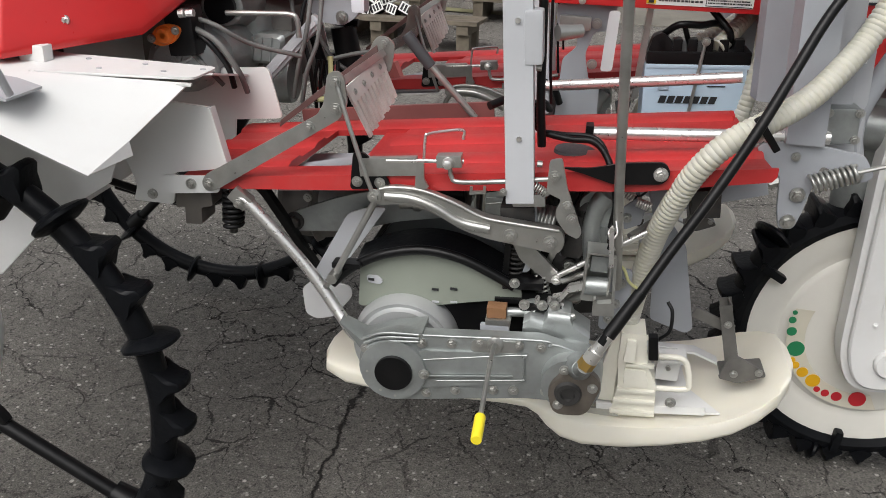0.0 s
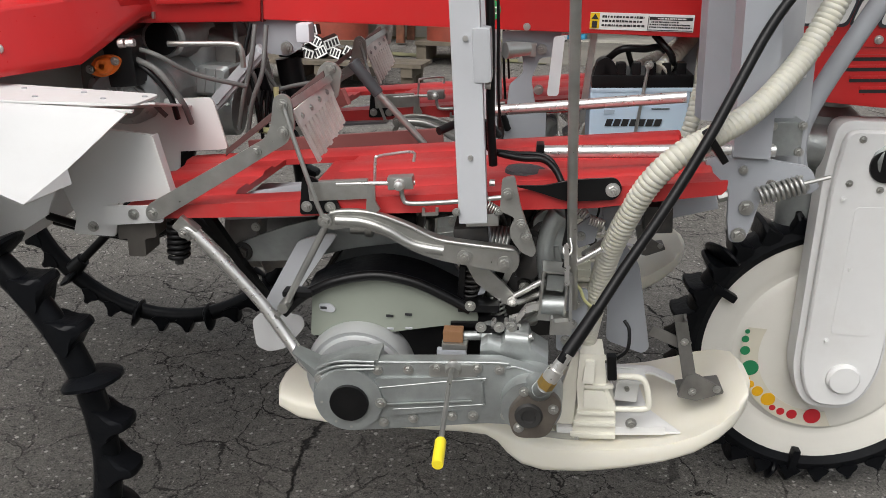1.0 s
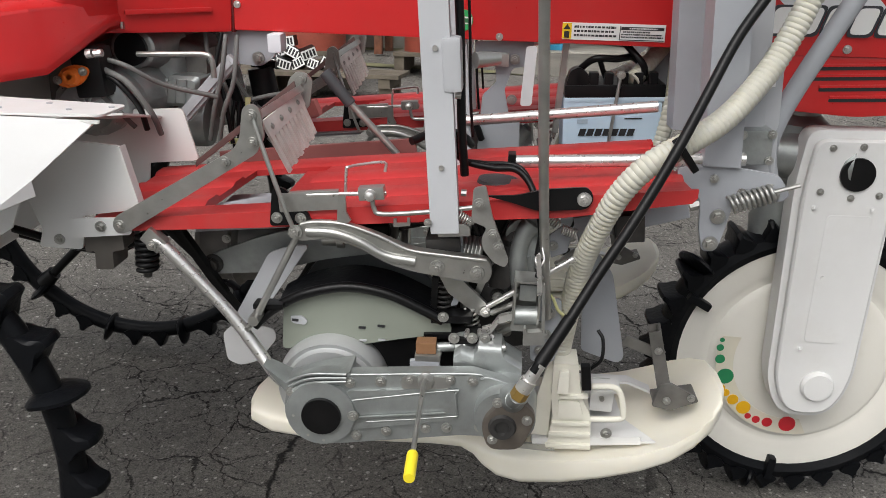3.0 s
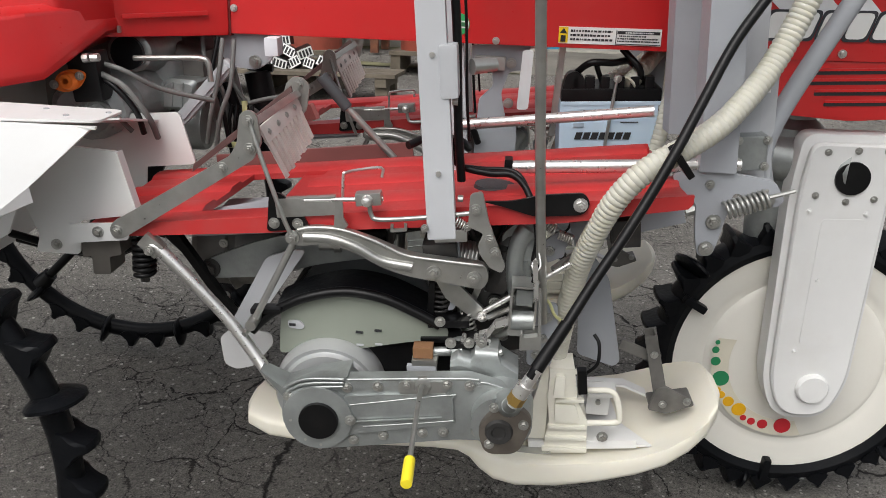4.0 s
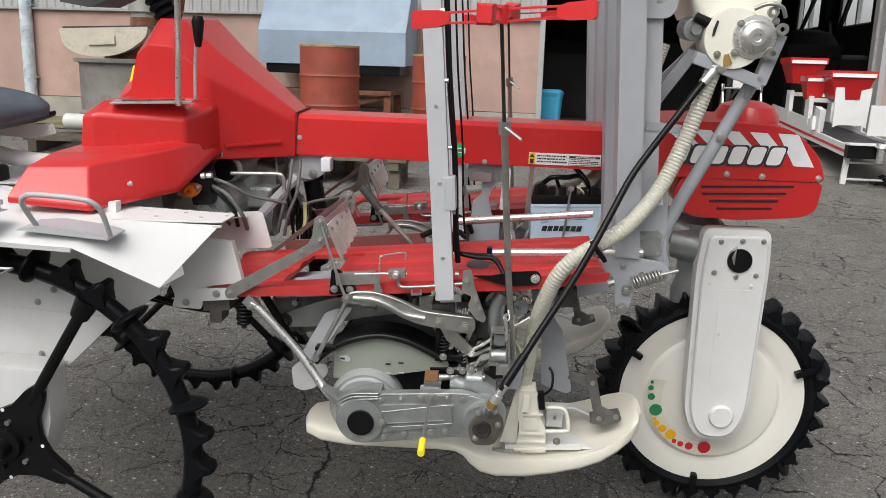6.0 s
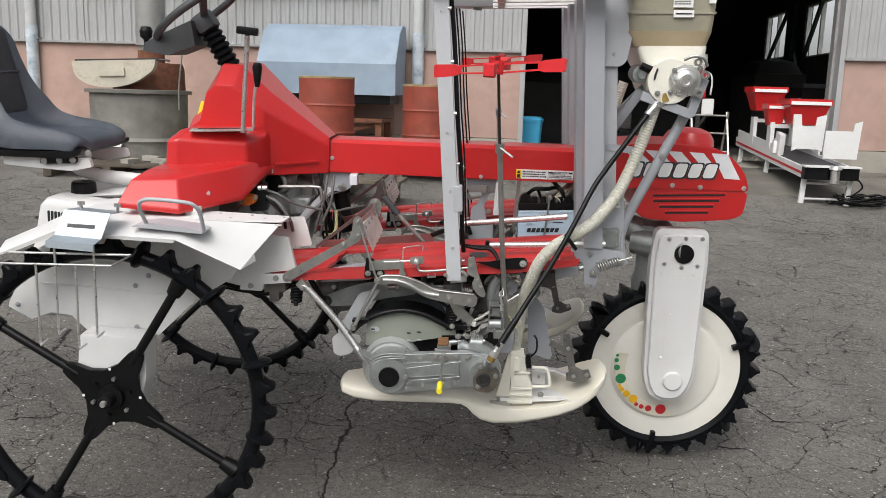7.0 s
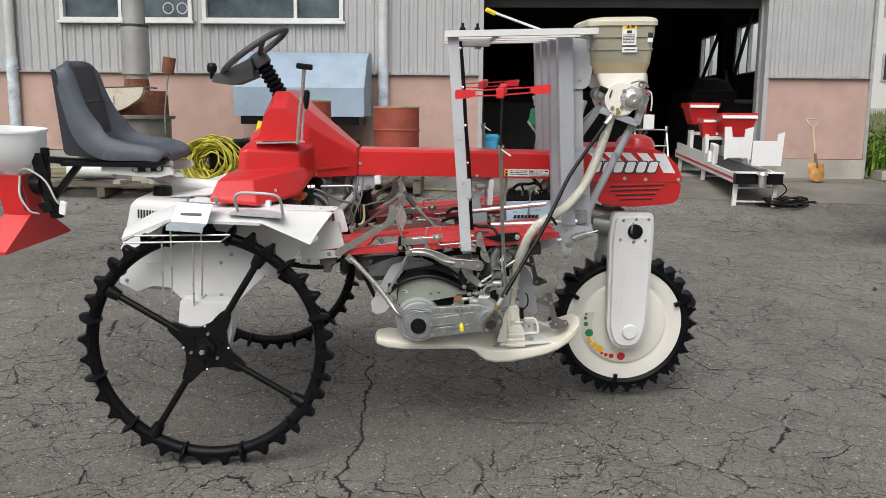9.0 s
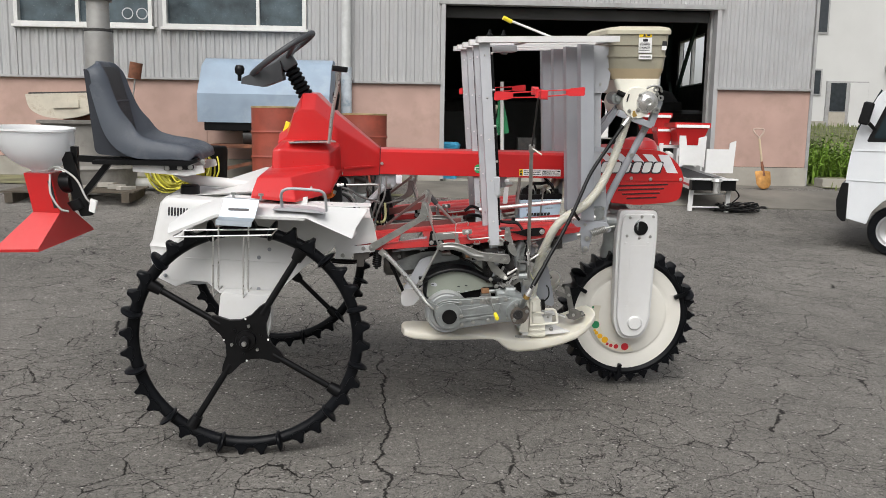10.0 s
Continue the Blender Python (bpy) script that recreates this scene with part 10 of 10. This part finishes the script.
    part("red_body", box(B(), (0.0, 0, 1.15), (0.14, 0.3, 0.42), b=0.03), RED, r)
    part("white_tank", lathe(B(), [(0, 1.62), (0.10, 1.60), (0.11, 1.45), (0.07, 1.38), (0.05, 1.30)], (-0.02, 0, 0), "z", 18), STICK_WHITE, r)
    part("white_guard", box(B(), (0.12, -0.1, 0.82), (0.18, 0.04, 0.24), b=0.03), STICK_WHITE, r)
    part("frame", bar(bar(B(), (0, 0, 0), (0, 0, 1.0), 0.06, 0.06), (0, 0, 0.5), (0.15, -0.1, 0.75), 0.04, 0.04), DARK_STEEL, r)
    part("handle", tube(B(), [(0.0, 0, 1.3), (0.12, -0.05, 1.32), (0.16, -0.08, 1.2), (0.15, -0.08, 1.0)], 0.014, n=8), STICK_WHITE, r)
    bt = thing("spray_bottle", "blue and white spray bottle on the bench", "bottle", WALL @ pose(5.75, 0.9, 1.35))
    part("body", lathe(B(), [(0, 0), (0.045, 0), (0.048, 0.15), (0.02, 0.20), (0.018, 0.24), (0, 0.245)], (0, 0, 0), "z", 16), mat("blue_white_bottle", (0.30, 0.36, 0.62), 0.4), bt)
    bn = thing("work_bench", "dark work bench along the shed wall", "bench", WALL @ pose(6.1, 1.4, BASE + 0.008))
    part("top", box(B(), (0, 0, 0.72), (0.9, 1.8, 0.05), b=0.006), INSIDE, bn)
    for x in (-0.38, 0.38):
        for y in (-0.8, 0.8):
            part("leg", box(B(), (x, y, 0.35), (0.07, 0.07, 0.70)), INSIDE, bn)


shed_clutter()


def kei_van():
    """Front of a small white van parked at the edge of the yard."""
    gz = ground_z(6.37, 5.15)
    v = thing("white_van", "small white cab-over van parked in the yard", "van", pose(5.88, 5.40, gz, 0, 0, -33))
    W = mat("white_van_paint", (0.66, 0.68, 0.70), 0.25, vary=0.03, coat=0.6)
    GLS = mat("van_glass", (0.02, 0.03, 0.035), 0.05, vary=0.2, spec=0.8)
    side = rounded([(0.03, 0.40), (0.0, 0.62), (0.03, 1.05), (0.09, 1.38), (0.30, 1.84), (1.2, 1.92), (3.3, 1.92), (3.36, 0.40), (2.95, 0.36), (0.84, 0.36), (0.80, 0.48), (0.68, 0.62), (0.55, 0.655), (0.42, 0.62), (0.30, 0.48), (0.26, 0.34)], [0.03, 0.05, 0.1, 0.06, 0.12, 0.1, 0.1, 0.05, 0.02, 0.02, 0.04, 0.05, 0.05, 0.05, 0.04, 0.02])
    part("body", prism(B(), side, 0.0, 1.40, "y", b=0.03), W, v)
    part("side_window", prism(B(), rounded([(0.26, 1.30), (0.44, 1.76), (1.10, 1.80), (1.10, 1.30)], 0.03), -0.006, 0.01, "y"), GLS, v, "dark side window")
    part("window_trim", prism(B(), rounded([(0.19, 1.26), (0.41, 1.80), (1.16, 1.83), (1.16, 1.26)], 0.03), -0.003, 0.012, "y"), BLACK, v)
    part("windscreen", prism(B(), [(0.095, 1.39), (0.305, 1.83), (0.29, 1.84), (0.075, 1.395)], 0.12, 1.28, "y"), GLS, v)
    part("bumper", prism(B(), rounded([(-0.05, 0.42), (-0.07, 0.60), (-0.02, 0.80), (0.05, 0.80), (0.05, 0.36), (0.0, 0.36)], 0.02), -0.01, 1.41, "y", b=0.01), BLACK, v, "black plastic bumper end")
    part("crease", bar(B(), (0.02, -0.004, 0.83), (1.2, -0.004, 0.80), 0.006, 0.01, 0.002), mat("shaded_white", (0.6, 0.62, 0.64), 0.4), v)
    part("crease", bar(B(), (0.06, -0.004, 1.16), (1.2, -0.004, 1.16), 0.006, 0.01, 0.002), mat("shaded_white", (0.6, 0.62, 0.64), 0.4), v)
    part("mirror", box(B(), (0.17, -0.14, 1.57), (0.11, 0.14, 0.25), (0, 12, 0), b=0.04, seg=3), BLACK, v, "black door mirror")
    part("mirror_arm", bar(B(), (0.26, -0.02, 1.40), (0.19, -0.12, 1.48), 0.04, 0.04, 0.006), BLACK, v)
    for x in (0.55, 2.6):
        w = part("wheel", lathe(B(), [(0.19, -0.05), (0.265, -0.055), (0.278, -0.03), (0.28, 0.06), (0.265, 0.09), (0.19, 0.09)], (x, 0.06, 0.28), "y", 40), RUBBER, v, "black tyre with a steel rim")
        part("rim", lathe(B(), [(0, 0.01), (0.05, -0.005), (0.10, 0.02), (0.15, 0.0), (0.175, -0.045), (0.195, -0.05), (0.195, 0.05)], (x, 0.06, 0.28), "y", 32), mat("silver_steel_rim", (0.5, 0.5, 0.5), 0.35, metal=0.7), w)
    for k, (z, w_) in enumerate(((1.045, 0.10), (1.015, 0.08), (0.985, 0.10), (0.955, 0.14))):
        part("door_print", box(B(), (0.70, -0.004, z), (w_, 0.002, 0.016)), INK, v, "dark print bar on the door")


kei_van()


def weeds():
    """Grass and tall weeds beside the warehouse, many thin blades."""
    rnd = random.Random(7)
    for name, n, lab, hlo, hhi, col, area in (("grass", 5200, "rough green grass beside the warehouse", 0.05, 0.20, (0.15, 0.18, 0.06), (7.75, 17.0, -0.6, 17.0)),
                                              ("weeds", 420, "tall bright green weeds by the corner", 0.35, 0.95, (0.16, 0.27, 0.03), (7.9, 9.0, 0.5, 3.0))):
        bm = B()
        for k in range(n):
            u, v = rnd.uniform(area[0], area[1]), rnd.uniform(area[2], area[3])
            p = WALL @ Vector((u, v, 0))
            z = ground_z(p.x, p.y)
            h = rnd.uniform(hlo, hhi) * (1.0 if name == "grass" else 0.5 + 0.5 * math.exp(-((u - 8.5) ** 2 + (v - 1.6) ** 2) / 1.2))
            a, lean = rnd.uniform(0, 6.28), rnd.uniform(0.05, 0.35) * h
            w = 0.012 if name == "grass" else 0.014
            dx, dy = math.cos(a), math.sin(a)
            p0, p1, p2 = Vector((p.x, p.y, z)), Vector((p.x + dx * lean * 0.4, p.y + dy * lean * 0.4, z + h * 0.6)), Vector((p.x + dx * lean, p.y + dy * lean, z + h))
            s = Vector((-dy, dx, 0)) * w
            f = [bm.verts.new(q) for q in (p0 - s, p0 + s, p1 + s, p2, p1 - s)]
            bm.faces.new(f)
            if name == "weeds":
                for j in range(5):
                    t = 0.3 + 0.16 * j
                    q = p0.lerp(p2, t)
                    b = rnd.uniform(0, 6.28)
                    e = q + Vector((math.cos(b) * 0.10, math.sin(b) * 0.10, 0.03))
                    side = Vector((-math.sin(b), math.cos(b), 0)) * 0.025
                    m_ = q.lerp(e, 0.5) + Vector((0, 0, 0.02))
                    bm.faces.new([bm.verts.new(c) for c in (q, m_ + side, e, m_ - side)])
        tagged(part(name, bm, mat(f"{name}_green", col, 0.6, vary=0.35, scale=3, rand=0.0)), lab, "plants", kind="stuff")
    bm = B()
    for i in range(8):
        for j in range(14):
            q = [on_yard(7.70 + (i + a) * 1.3, -0.45 + (j + c) * 1.3) + Vector((0, 0, 0.015)) for a, c in ((0, 0), (1, 0), (1, 1), (0, 1))]
            bm.faces.new([bm.verts.new(c) for c in q])
    bmesh.ops.remove_doubles(bm, verts=bm.verts, dist=0.01)
    tagged(part("verge", bm, mat("mossy_earth", (0.10, 0.105, 0.045), 0.9, vary=0.4, scale=2, grain=0.5, grain_scale=40)), "mossy earth verge beside the warehouse", "ground", kind="structure")
    bm = B()
    for i in range(10):
        q = [on_yard(-11 + (i + a) * 1.25, v) + Vector((0, 0, 0.012)) for a, v in ((0, -1.9), (1, -1.9), (1, 0.0), (0, 0.0))]
        bm.faces.new([bm.verts.new(c) for c in q])
    tagged(part("moss_strip", bm, mat("mossy_concrete_strip", (0.15, 0.145, 0.075), 0.9, vary=0.4, scale=2.2, grain=0.5, grain_scale=50, dirt=0.5, dirt_color=(0.07, 0.075, 0.03))), "mossy strip of ground along the wall", "ground", kind="structure")
    pl = thing("planter_box", "mossy concrete planter block at the corner", "planter", at_wall(7.95, -0.1))
    part("block", box(B(), (0, 0, 0.07), (0.45, 0.30, 0.16), b=0.02), CONCRETE, pl)
    part("soil", box(B(), (0, 0, 0.152), (0.38, 0.23, 0.02), b=0.005), mat("mossy_earth", (0.10, 0.105, 0.045), 0.9), pl)


weeds()
